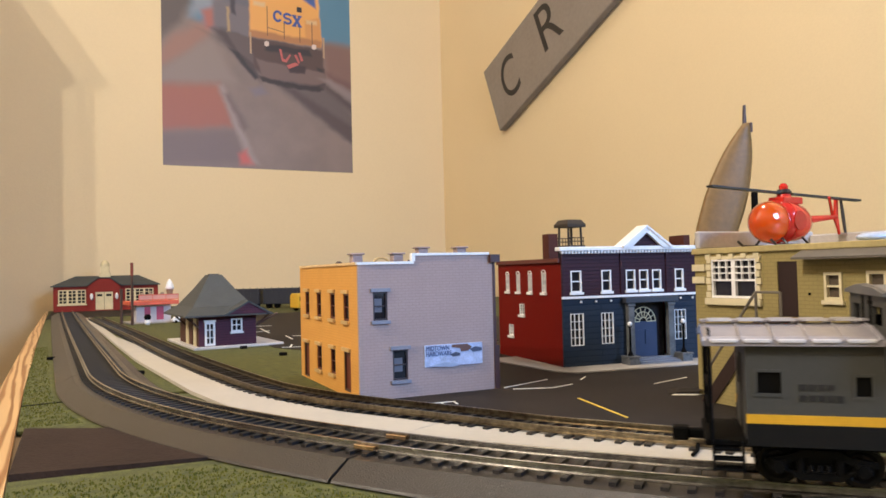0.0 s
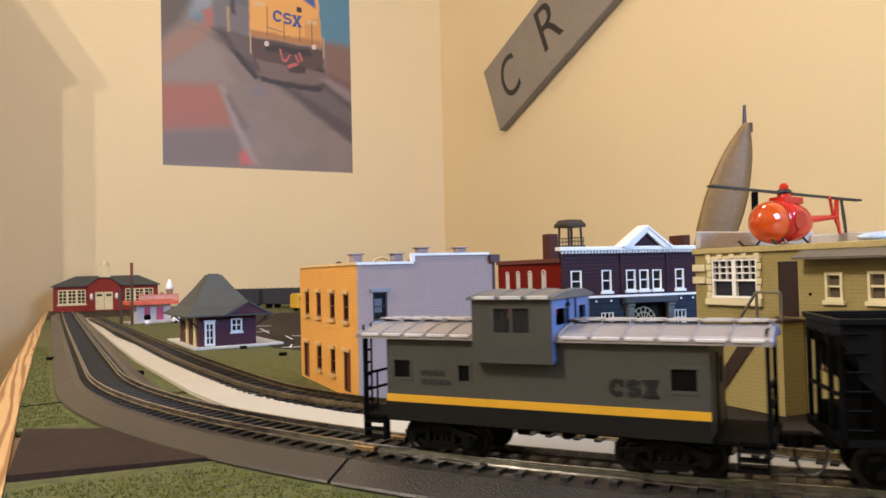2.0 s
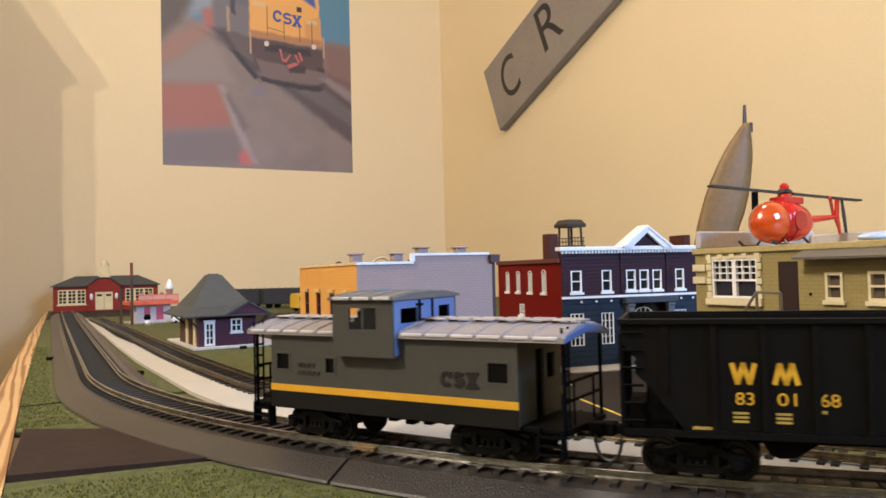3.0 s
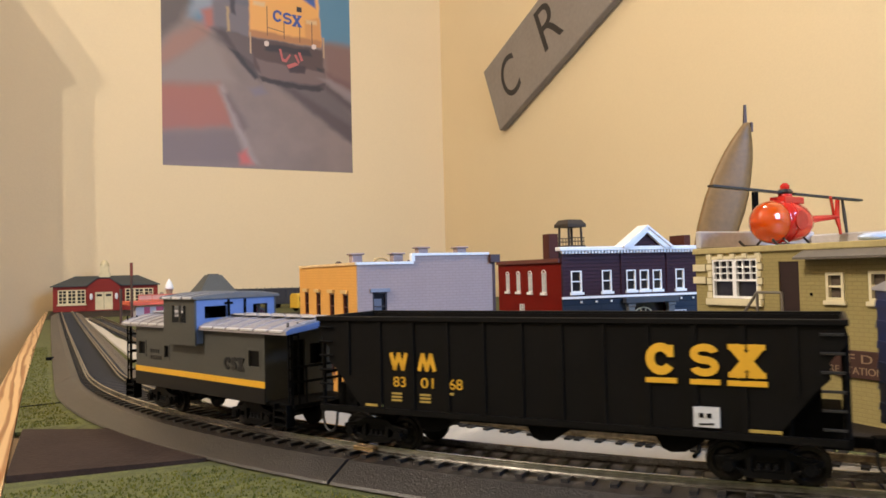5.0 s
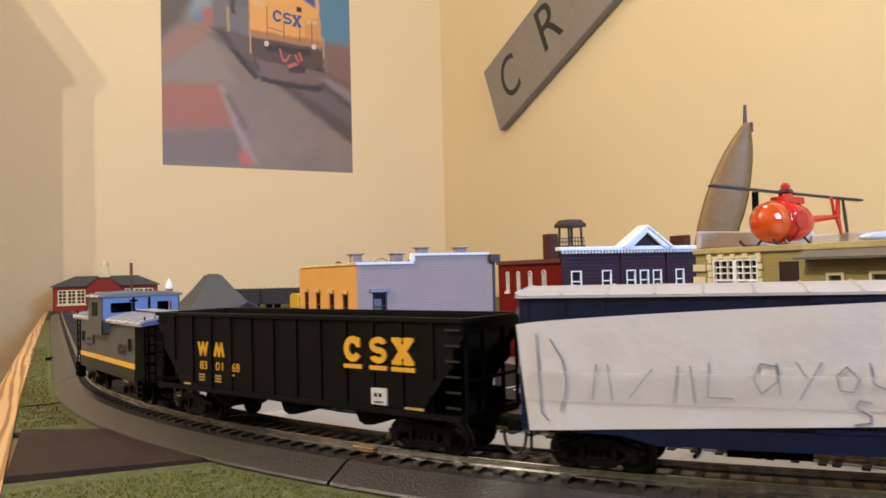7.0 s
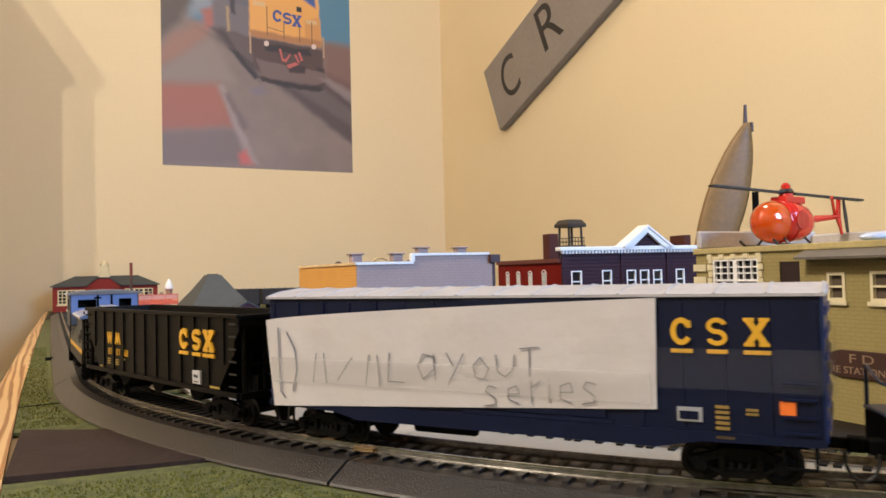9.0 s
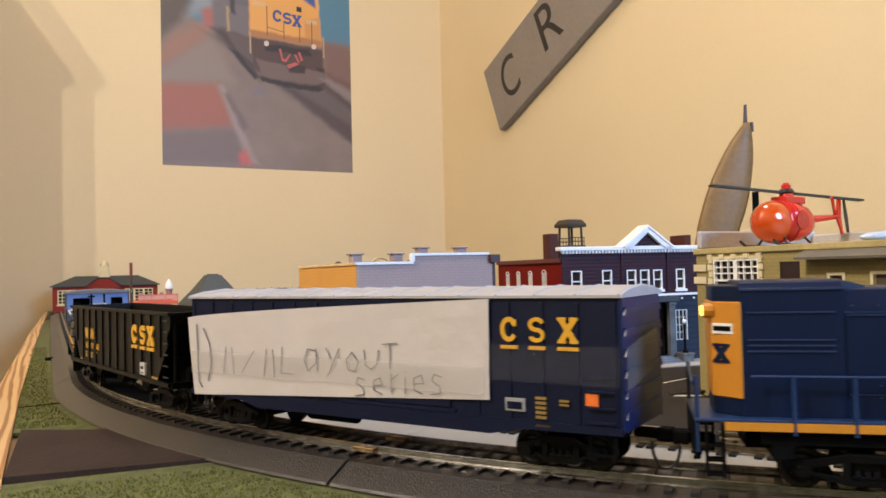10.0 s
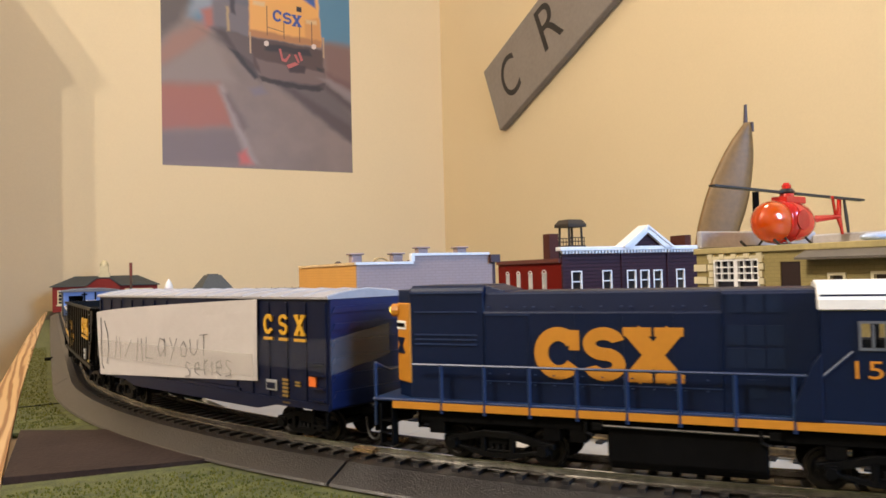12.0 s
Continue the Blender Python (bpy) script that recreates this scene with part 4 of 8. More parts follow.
    part("raking_cornice", bm, WHITE, cor)
    bm = bmesh.new()
    prism(bm, [(a - 0.001, z0 + 0.0012), (b, z1 + 0.0012), (b, z1 - 0.0005), (a, z0)], -0.008, 0.0050, up)
    prism(bm, [(c + 0.001, z0 + 0.0012), (b, z1 + 0.0012), (b, z1 - 0.0005), (c, z0)], -0.008, 0.0050, up)
    part("pediment_roof", bm, WHITE, cor)
    # entrance
    grey = mat("mottled_grey_stone", (0.095, 0.098, 0.10), 0.5, var=0.45, scale=130)
    for x in (0.0500, 0.0838):
        bm = bmesh.new()
        box(bm, x, x + 0.0052, -0.0040, 0.0, 0.004, 0.0415)
        box(bm, x - 0.0006, x + 0.0058, -0.0046, 0.0, 0.0415, 0.0440)
        part("portal_column", bm, grey, ob, "mottled grey stone column", bevel=0.0004)
    bm = bmesh.new()
    box(bm, 0.0475, 0.0920, -0.0052, 0.0, 0.0440, 0.0482)
    part("lintel", bm, mat("dark_slate_lintel", (0.026, 0.030, 0.04), 0.5, scale=90), ob, bevel=0.0004)
    bm = bmesh.new()
    box(bm, 0.0555, 0.0780, 0.0030, 0.0038, 0.004, 0.0300)
    for x in (0.0590, 0.0680):
        box(bm, x, x + 0.006, 0.0024, 0.0030, 0.014, 0.0240)
    door = part("entrance_doors", bm, mat("blue_door_paint", (0.020, 0.036, 0.085), 0.45, scale=80), ob, "blue double entrance doors")
    bar("dark_opening", 0.0540, 0.0850, 0.0045, 0.0055, 0.004, 0.0455, GLASS, ob)
    bm = bmesh.new()
    c0 = Vector((0.0667, 0.0300))
    for k in range(8):
        t = k * math.pi / 7
        rod(bm, (c0.x + 0.003 * math.cos(t), 0.0030, c0.y + 0.003 * math.sin(t)), (c0.x + 0.0105 * math.cos(t), 0.0030, c0.y + 0.0105 * math.sin(t)), 0.00035, 5)
    for r in (0.003, 0.007, 0.0105):
        for k in range(8):
            t, u = k * math.pi / 8, (k + 1) * math.pi / 8
            rod(bm, (c0.x + r * math.cos(t), 0.003, c0.y + r * math.sin(t)), (c0.x + r * math.cos(u), 0.003, c0.y + r * math.sin(u)), 0.00035, 5)
    part("fanlight", bm, CREAM, ob, "pale fanlight bars")
    for k in range(4):
        bar("step", 0.0560 - 0.001 * (3 - k), 0.0860 + 0.003 * (3 - k), -0.0140 + k * 0.0032, 0.0, 0.0006 + k * 0.0011, 0.0017 + k * 0.0011, mat("blue_grey_step", (0.15, 0.16, 0.19), 0.5, scale=90) if k == 0 else bpy.data.materials["blue_grey_step"], ob)
    for x in (0.0478, 0.0925):
        bm = bmesh.new()
        box(bm, x - 0.0042, x + 0.0042, -0.0130, -0.003, 0.0, 0.0062)
        box(bm, x - 0.0048, x + 0.0048, -0.0136, -0.003, 0.0062, 0.0074)
        pl = part("lamp_plinth", bm, grey, ob, bevel=0.0003)
        bm = bmesh.new()
        lathe(bm, [(0.0022, 0.0074), (0.0014, 0.0095), (0.0008, 0.0110), (0.0007, 0.0270), (0.0014, 0.0280)], 8, Matrix.Translation((x, -0.0085, 0)))
        part("lamp_post", bm, UNDER, pl)
        bm = bmesh.new()
        lathe(bm, [(0.0006, 0.0280), (0.0014, 0.0288), (0.0017, 0.0298), (0.0014, 0.0308), (0.0005, 0.0314)], 10, Matrix.Translation((x, -0.0085, 0)))
        part("lamp_globe", bm, WHITE, pl, "white lamp globe", smooth=True)
    # red side
    hs = 0.0740
    sh = [(0.0240, 0.0310, 0.0526, 0.0672), (0.0470, 0.0535, 0.0526, 0.0668), (0.0680, 0.0745, 0.0526, 0.0666), (0.0880, 0.0945, 0.0526, 0.0664), (0.0615, 0.0700, 0.0348, 0.0432), (0.0820, 0.0905, 0.0175, 0.0262)]
    bm = bmesh.new()
    wall_panel(bm, Dp, hs, 0.002, [(q[0] - 0.002, q[1] - 0.002, q[2], q[3]) for q in sh], Matrix.Translation((0, 0.002, 0)) @ LEFT)
    sd = part("side_wall", bm, red, ob, "red moulded brick side wall")
    for q in sh:
        w = window(sd, q, LEFT, WHITE, 2, 3, 0.0004, 0.0002, 0.0006, 0, 0.0006)
        if q[2] > 0.05:
            bm = bmesh.new()
            u, r = (q[0] + q[1]) / 2, (q[1] - q[0]) / 2 - 0.0004
            for k in range(8):
                t0, t1 = k * math.pi / 8, (k + 1) * math.pi / 8
                rod(bm, LEFT @ Vector((u + r * math.cos(t0), -0.0003, q[3] - 0.0004 + r * 0.7 * math.sin(t0))), LEFT @ Vector((u + r * math.cos(t1), -0.0003, q[3] - 0.0004 + r * 0.7 * math.sin(t1))), 0.0004, 5)
            part("arched_head", bm, WHITE, w)
    bm = bmesh.new()
    box(bm, -0.0018, 0.0040, 0.002, Dp + 0.002, hs, hs + 0.0030)
    part("side_cornice", bm, mat("red_brown_cornice", (0.115, 0.025, 0.018), 0.55, scale=80), sd)
    bm = bmesh.new()
    box(bm, 0.0020, W, 0.004, Dp, 0.072, 0.0735)
    part("roof", bm, SLATE, ob)
    for x0, x1, y0, y1, z in ((0.006, 0.0135, 0.030, 0.040, 0.0955), (0.111, 0.1165, 0.012, 0.030, 0.0930)):
        bm = bmesh.new()
        box(bm, x0, x1, y0, y1, 0.0735, z)
        part("chimney", bm, courses("chimney_brick", (0.085, 0.026, 0.018), (0.06, 0.018, 0.013), 0.004, 0.0016), ob)
    bm = bmesh.new()
    box(bm, W - 0.002, W, 0.002, Dp, 0, hs)
    box(bm, 0.002, W - 0.002, Dp, Dp + 0.002, 0, hs)
    part("back_wall", bm, red, ob)


town_hall()
sheet("pavement", [(0.300, 0.500), (0.300, 0.410), (0.3080, 0.3950), (0.40, 0.379), (0.46, 0.370), (0.46, 0.49)], 0.0, 0.0014, CONC, "grey card pavement round the bank")


def fire_station():
    ob = thing("fire_station", pose(0.3105, 0.294, 0, 0, 0, -93.0), "yellow-tan brick model fire station with white windows and brown door", "building")
    W, Dp, H = 0.135, 0.090, 0.0755
    tan = courses("tan_brick", (0.30, 0.24, 0.098), (0.262, 0.208, 0.083), 0.0046, 0.0018, 0.55, 0.5)
    q1, q2, q3 = (0.0125, 0.0420, 0.0525, 0.0731 - 0.0006), (0.0796, 0.0884, 0.0528, 0.0652), (0.1000, 0.1090, 0.0528, 0.0656)
    dr = (0.0540, 0.0652, 0.0445, 0.0705)
    bm = bmesh.new()
    wall_panel(bm, W, H, 0.002, [q1, q2, q3, dr], FRONT)
    fw = part("front_wall", bm, tan, ob, "tan moulded brick wall")
    bm = bmesh.new()
    box(bm, 0, 0.002, 0.002, Dp, 0, H)
    part("side_wall", bm, tan, ob)
    bm = bmesh.new()
    box(bm, 0.002, W, Dp, Dp + 0.002, 0, H)
    box(bm, W - 0.002, W, 0.002, Dp, 0, H)
    part("back_wall", bm, tan, ob)
    bm = bmesh.new()
    box(bm, -0.001, W + 0.001, -0.0014, Dp, H, H + 0.0030)
    part("roof_slab", bm, mat("tan_coping", (0.42, 0.34, 0.15), 0.5, scale=60), ob, bevel=0.0003)
    # large double window with quoins
    for a, b in ((0.0125, 0.0270), (0.0275, 0.0420)):
        q = (a, b, 0.0525, 0.0725)
        bm = bmesh.new()
        for u0, u1, z0, z1 in ((a, a + 0.001, q[2], q[3]), (b - 0.001, b, q[2], q[3]), (a + 0.001, b - 0.001, q[2], q[2] + 0.0012), (a + 0.001, b - 0.001, q[3] - 0.001, q[3]), (a + 0.001, b - 0.001, 0.0612, 0.0622)):
            box(bm, u0, u1, -0.0006, 0.0012, z0, z1)
        for k in (1, 2):
            u = a + (b - a) * k / 3
            box(bm, u - 0.0003, u + 0.0003, -0.0003, 0.001, 0.0622, q[3] - 0.001)
            z = 0.0622 + (q[3] - 0.001 - 0.0622) * k / 3
            box(bm, a + 0.001, b - 0.001, -0.0002, 0.0009, z - 0.0003, z + 0.0003)
        w = part("window", bm, WHITE, fw, "white sash window")
        bar("pane", a, b, 0.0014, 0.0019, q[2], q[3], GLASS, w)
    bar("mullion", 0.0270, 0.0275, -0.0006, 0.0014, 0.0525, 0.0725, WHITE, fw)
    bm = bmesh.new()
    box(bm, 0.0085, 0.0450, -0.0022, 0, 0.0488, 0.0523)
    part("window_sill", bm, CREAM, fw, bevel=0.0003)
    bm = bmesh.new()
    for k in range(6):
        z = 0.0526 + k * 0.0036
        d = 0.0008 if k % 2 else 0.0
        box(bm, 0.0090 + d, 0.0124, -0.0012, 0, z, z + 0.0030)
        box(bm, 0.0421, 0.0452 - d, -0.0012, 0, z, z + 0.0030)
    for u in (0.0100, 0.0180, 0.0260, 0.0340, 0.0420):
        box(bm, u - 0.001, u + 0.0022, -0.0013, 0, 0.0728, 0.0752)
    box(bm, 0.0090, 0.0450, -0.0009, 0, 0.0725, 0.0740)
    for z in (0.0600, 0.0665):
        box(bm, -0.0010, 0.0080, -0.0012, 0, z, z + 0.0036)
    part("quoins", bm, CREAM, fw, "cream moulded quoins")
    for q in (q2, q3):
        window(fw, q, FRONT, CREAM, 1, 2, 0.0009, 0.0008, 0.0010, 0, 0.0013, pane=mat("brown_glass", (0.10, 0.075, 0.055), 0.15, scale=60) if q is q2 else bpy.data.materials["brown_glass"])
    bar("door", dr[0], dr[1], 0.0006, 0.0016, dr[2], dr[3], mat("dark_brown_door", (0.022, 0.009, 0.007), 0.5, scale=80), fw, "red-brown plain door")
    bar("bell", 0.0712, 0.0722, -0.0006, 0, 0.0548, 0.0560, UNDER, fw)
    # porch roof over the further windows
    bm = bmesh.new()
    up = Matrix(((0, 0, 1, 0), (1, 0, 0, 0), (0, 1, 0, 0), (0, 0, 0, 1)))
    prism(bm, [(0, 0.0760), (0, 0.0715), (-0.0085, 0.0712), (-0.0085, 0.0722)], 0.0690, W, up)
    part("awning_roof", bm, mat("grey_brown_awning", (0.115, 0.098, 0.078), 0.6, var=0.12, scale=60), ob, "grey-brown sloped awning")
    # landing, stair and railing
    dk = mat("dark_iron", (0.030, 0.015, 0.010), 0.5, scale=80)
    wood = mat("grey_brown_rail", (0.14, 0.12, 0.095), 0.55, scale=80)
    um = Matrix(((1, 0, 0, 0), (0, 0, 1, 0), (0, 1, 0, 0), (0, 0, 0, 1)))
    q = 0.0140
    bm = bmesh.new()
    box(bm, 0.0385 + q, 0.0690, -0.0150, -0.0002, 0.0425, 0.0440)
    part("landing", bm, dk, ob, "dark brown stair landing")
    for k in range(11):
        u, z = 0.0380 + q - k * 0.0030, 0.0395 - k * 0.0037
        bar("stair_tread", u - 0.0020, u + 0.0034, -0.0146, -0.0006, z, z + 0.0009, dk, ob)
    for y in (-0.0158, -0.0014):
        bm = bmesh.new()
        prism(bm, [(0.0400 + q, 0.0440), (0.0400 + q, 0.0340), (0.0120 + q, 0.0), (0.0035 + q, 0.0)], y, y + 0.0008, um)
        part("stringer", bm, dk, ob)
    bm = bmesh.new()
    prism(bm, [(0.0400 + q, 0.0425), (0.0400 + q, 0.0340), (0.0125 + q, 0.0008), (0.0680, 0.0008), (0.0680, 0.0425)], -0.0146, -0.0010, um)
    part("stair_base", bm, tan, ob, "tan landing base")
    bm = bmesh.new()
    for u0, z0, u1, z1 in ((0.0400, 0.0440, 0.0400, 0.0565), (0.0540, 0.0440, 0.0540, 0.0565), (0.0400, 0.0565, 0.0540, 0.0565), (0.0400, 0.0565, 0.0095, 0.0190), (0.0095, 0.0060, 0.0095, 0.0190)):
        rod(bm, (u0 + q, -0.0146, z0), (u1 + q, -0.0146, z1), 0.0007, 6)
    part("railing", bm, wood, ob, "grey-brown railing")
    # name board
    bm = bmesh.new()
    up2 = Matrix(((1, 0, 0, 0), (0, 0, -1, 0), (0, 1, 0, 0), (0, 0, 0, 1)))
    prism(bm, [(0.0755, 0.0225), (0.0755, 0.0285), (0.0850, 0.0318), (0.1080, 0.0318), (0.1180, 0.0285), (0.1180, 0.0225), (0.1080, 0.0200), (0.0850, 0.0200)], 0.0, 0.0016, up2)
    sb = part("name_board", bm, mat("brown_sign", (0.050, 0.020, 0.014), 0.5, scale=80), ob, "brown shaped name board with pale letters", bevel=0.0003)
    ink = mat("pale_tan_letters", (0.26, 0.18, 0.11), 0.5, scale=200)
    up3 = Matrix(((1, 0, 0, 0), (0, 0, -1, -0.0016), (0, 1, 0, 0), (0, 0, 0, 1)))
    words("sign_words", "F D", up3 @ Matrix.Translation((0.0900, 0.0266, 0)), 0.0036, 0.0110, ink, sb)
    words("sign_words", "FIRE STATION NO", up3 @ Matrix.Translation((0.0775, 0.0218, 0)), 0.0030, 0.0370, ink, sb)
    # things on the roof
    bm = bmesh.new()
    box(bm, 0.0, 0.0035, 0.0, 0.089, H + 0.003, 0.0880)
    box(bm, 0.0035, W, 0.085, 0.089, H + 0.003, 0.0860)
    part("parapet_box", bm, mat("grey_white_parapet", (0.44, 0.41, 0.40), 0.5, scale=60), ob, "grey-white roof parapet", bevel=0.0008)
    return ob


fire_station()


def helicopter():
    ob = thing("toy_helicopter", pose(0.3430, 0.262, 0.0785, 0, 0, 4), "translucent red toy helicopter with black rotor on the roof", "toy helicopter")
    red = mat("glossy_red_plastic", (0.82, 0.035, 0.022), 0.14, var=0.06, scale=60)
    amber = mat("translucent_orange_canopy", (1.0, 0.125, 0.004), 0.04, var=0.05, scale=60)
    amber.node_tree.nodes["Principled BSDF"].inputs["Coat Weight"].default_value = 0.6
    amber.node_tree.nodes["Principled BSDF"].inputs["Transmission Weight"].default_value = 0.55
    red.node_tree.nodes["Principled BSDF"].inputs["Transmission Weight"].default_value = 0.40
    blk = mat("black_plastic", (0.015, 0.013, 0.013), 0.35, scale=100)
    bm = bmesh.new()
    bmesh.ops.create_uvsphere(bm, u_segments=24, v_segments=16, radius=1.0)
    for v in bm.verts:
        x = v.co.x
        v.co = Vector((-0.012 + x * (0.0140 if x < 0 else 0.018), v.co.y * 0.0095, 0.0125 + v.co.z * 0.0110 * (1 if x < 0 else 1 - 0.25 * x)))
    part("canopy", bm, amber, ob, "glossy orange bubble canopy", smooth=True)
    bm = bmesh.new()
    rings = []
    for x, w, z0, z1 in ((-0.0100, 0.0097, 0.0020, 0.0236), (0.0, 0.0100, 0.0022, 0.0238), (0.0090, 0.0090, 0.0030, 0.0225), (0.0155, 0.0060, 0.0060, 0.0195), (0.0190, 0.0028, 0.0105, 0.0170)):
        rings.append([(x, w * math.cos(a), (z0 + z1) / 2 + (z1 - z0) / 2 * math.sin(a)) for a in [k * math.tau / 16 for k in range(16)]])
    loft(bm, rings)
    body = part("fuselage", bm, red, ob, "red plastic fuselage", smooth=True)
    bm = bmesh.new()
    lathe(bm, [(0.0036, 0), (0.0050, 0), (0.0050, 0.0006), (0.0036, 0.0006)], 18, Matrix.Translation((-0.002, -0.0098, 0.0130)) @ Matrix.Rotation(math.pi / 2, 4, "X"))
    for k, x in enumerate((-0.0105, -0.0035)):
        hoop = bmesh.new()
        pts = [(x, 0.0098 * math.cos(a) * 1.02, 0.0127 + 0.0110 * math.sin(a) * 1.02) for a in [j * math.tau / 20 for j in range(21)]]
        for a, b in zip(pts, pts[1:]):
            rod(hoop, a, b, 0.00032, 5)
        part("canopy_hoop", hoop, red, ob)
    part("door_ring", bm, mat("deep_red_plastic", (0.42, 0.02, 0.012), 0.15, scale=60), body)
    bm = bmesh.new()
    box(bm, -0.0070, 0.0100, -0.0045, 0.0045, 0.0222, 0.0258)
    lathe(bm, [(0.0040, 0.0255), (0.0032, 0.0280), (0.0018, 0.0292), (0.0018, 0.0320)], 12, Matrix.Translation((0.000, 0, 0)))
    part("engine_housing", bm, red, ob, bevel=0.0004)
    bm = bmesh.new()
    rod(bm, (0.0150, 0, 0.0140), (0.0480, 0, 0.0165), 0.0024, 10, 0.0012)
    part("tail_boom", bm, red, ob, smooth=False)
    bm = bmesh.new()
    prism(bm, [(0.0455, 0.0150), (0.0485, 0.0100), (0.0495, 0.0065), (0.0505, 0.0070), (0.0488, 0.0165), (0.0492, 0.0275), (0.0470, 0.0275)], -0.0006, 0.0006, Matrix(((1, 0, 0, 0), (0, 0, 1, 0), (0, 1, 0, 0), (0, 0, 0, 1))))
    rod(bm, (0.0440, 0.0, 0.0170), (0.0280, -0.0080, 0.0260), 0.0008, 6)
    part("tail_fin", bm, red, ob)
    bm = bmesh.new()
    prism(bm, [(-0.0008, -0.0105), (0.0008, -0.0105), (0.0014, 0.0), (0.0008, 0.0105), (-0.0008, 0.0105), (-0.0014, 0.0)], 0, 0.0006, Matrix.Translation((0.0520, -0.0012, 0.0160)) @ Matrix.Rotation(radians(-10), 4, "Y") @ Matrix.Rotation(math.pi / 2, 4, "X"))
    part("tail_rotor", bm, blk, ob)
    bm = bmesh.new()
    lathe(bm, [(0.0030, 0.0270), (0.0042, 0.0282), (0.0030, 0.0300)], 12)
    for sx in (-1, 1):
        prism(bm, [(sx * 0.002, -0.0016), (sx * 0.0560, -0.0019), (sx * 0.0565, 0.0019), (sx * 0.002, 0.0016)], 0.0286, 0.0296, Matrix.Translation((0.0030, 0, -0.0012)) @ Matrix.Rotation(radians(2.6), 4, "Y") @ Matrix.Rotation(radians(-6), 4, "Z"))
    part("main_rotor", bm, blk, ob, "black two-blade main rotor")
    bm = bmesh.new()
    lathe(bm, [(0.0022, 0.0296), (0.0024, 0.0318), (0.0012, 0.0332)], 12)
    part("rotor_cap", bm, red, ob)
    for y in (-0.0095, 0.0095):
        bm = bmesh.new()
        rod(bm, (-0.0260, y, 0.0030), (-0.0220, y, 0.0005), 0.0007, 6)
        rod(bm, (-0.0220, y, 0.0005), (0.0150, y, 0.0005), 0.0007, 6)
        for x in (-0.012, 0.006):
            rod(bm, (x, y, 0.0005), (x, y * 0.6, 0.0045), 0.0006, 6)
        part("skid", bm, blk, ob)


helicopter()


def roof_panel():
    ob = thing("model_aircraft", pose(0.372, 0.232, 0.0785, 0, 0, -8), "pale blue and silver toy aircraft part lying on the roof", "toy aircraft")
    bm = bmesh.new()
    loft(bm, [[(x, w * math.cos(a), 0.0035 + hgt * math.sin(a)) for a in [k * math.tau / 10 for k in range(10)]] for x, w, hgt in ((-0.012, 0.001, 0.0008), (-0.006, 0.006, 0.0022), (0.010, 0.010, 0.0032), (0.05, 0.011, 0.0034))])
    part("fuselage", bm, mat("pale_blue_silver", (0.45, 0.52, 0.66), 0.3, 0.3, scale=60), ob, smooth=True)
    bm = bmesh.new()
    box(bm, -0.004, 0.05, -0.0125, -0.0115, 0.0030, 0.0040)
    part("stripe", bm, mat("dark_trim", (0.05, 0.06, 0.08), 0.4), ob)


roof_panel()


def wooden_fin():
    ob = thing("wooden_propeller_blade", pose(0.716, 0.62, -0.010, 0, 0, -30), "dark brown curved wooden blade standing behind the buildings", "wooden blade")
    brown = mat("dark_grained_wood", (0.205, 0.112, 0.034), 0.5, var=0.18, scale=22, bump=0.05)
    bm = bmesh.new()
    rings = []
    for z, x0, x1 in ((0.0, -0.064, -0.034), (0.06, -0.054, -0.012), (0.09, -0.0475, -0.001), (0.124, -0.0415, 0.0090), (0.14, -0.0370, 0.0150), (0.16, -0.0308, 0.0205), (0.18, -0.0230, 0.0240), (0.20, -0.0135, 0.0265), (0.2125, -0.0068, 0.0272), (0.225, 0.0010, 0.0270), (0.240, 0.0120, 0.0258), (0.2465, 0.0172, 0.0240)):
        rings.append([((x0 + x1) / 2 - (x1 - x0) / 2 * math.cos(k * math.tau / 12), -0.005 * math.sin(k * math.tau / 12), z) for k in range(12)])
    loft(bm, rings)
    part("blade", bm, brown, ob, smooth=True)
    bm = bmesh.new()
    prism(bm, [(0.017, 0.243), (0.021, 0.243), (0.0205, 0.268), (0.0185, 0.268)], -0.002, 0.002, Matrix(((1, 0, 0, 0), (0, 0, 1, 0), (0, 1, 0, 0), (0, 0, 0, 1))))
    rod(bm, (0.0265, 0, 0.236), (0.0265, 0, 0.247), 0.002, 6)
    part("tip", bm, DKBROWN, ob)
    bm = bmesh.new()
    rod(bm, (0.028, 0.006, 0.0), (0.0300, 0.006, 0.165), 0.004, 8)
    part("strut", bm, UNDER, ob)


wooden_fin()


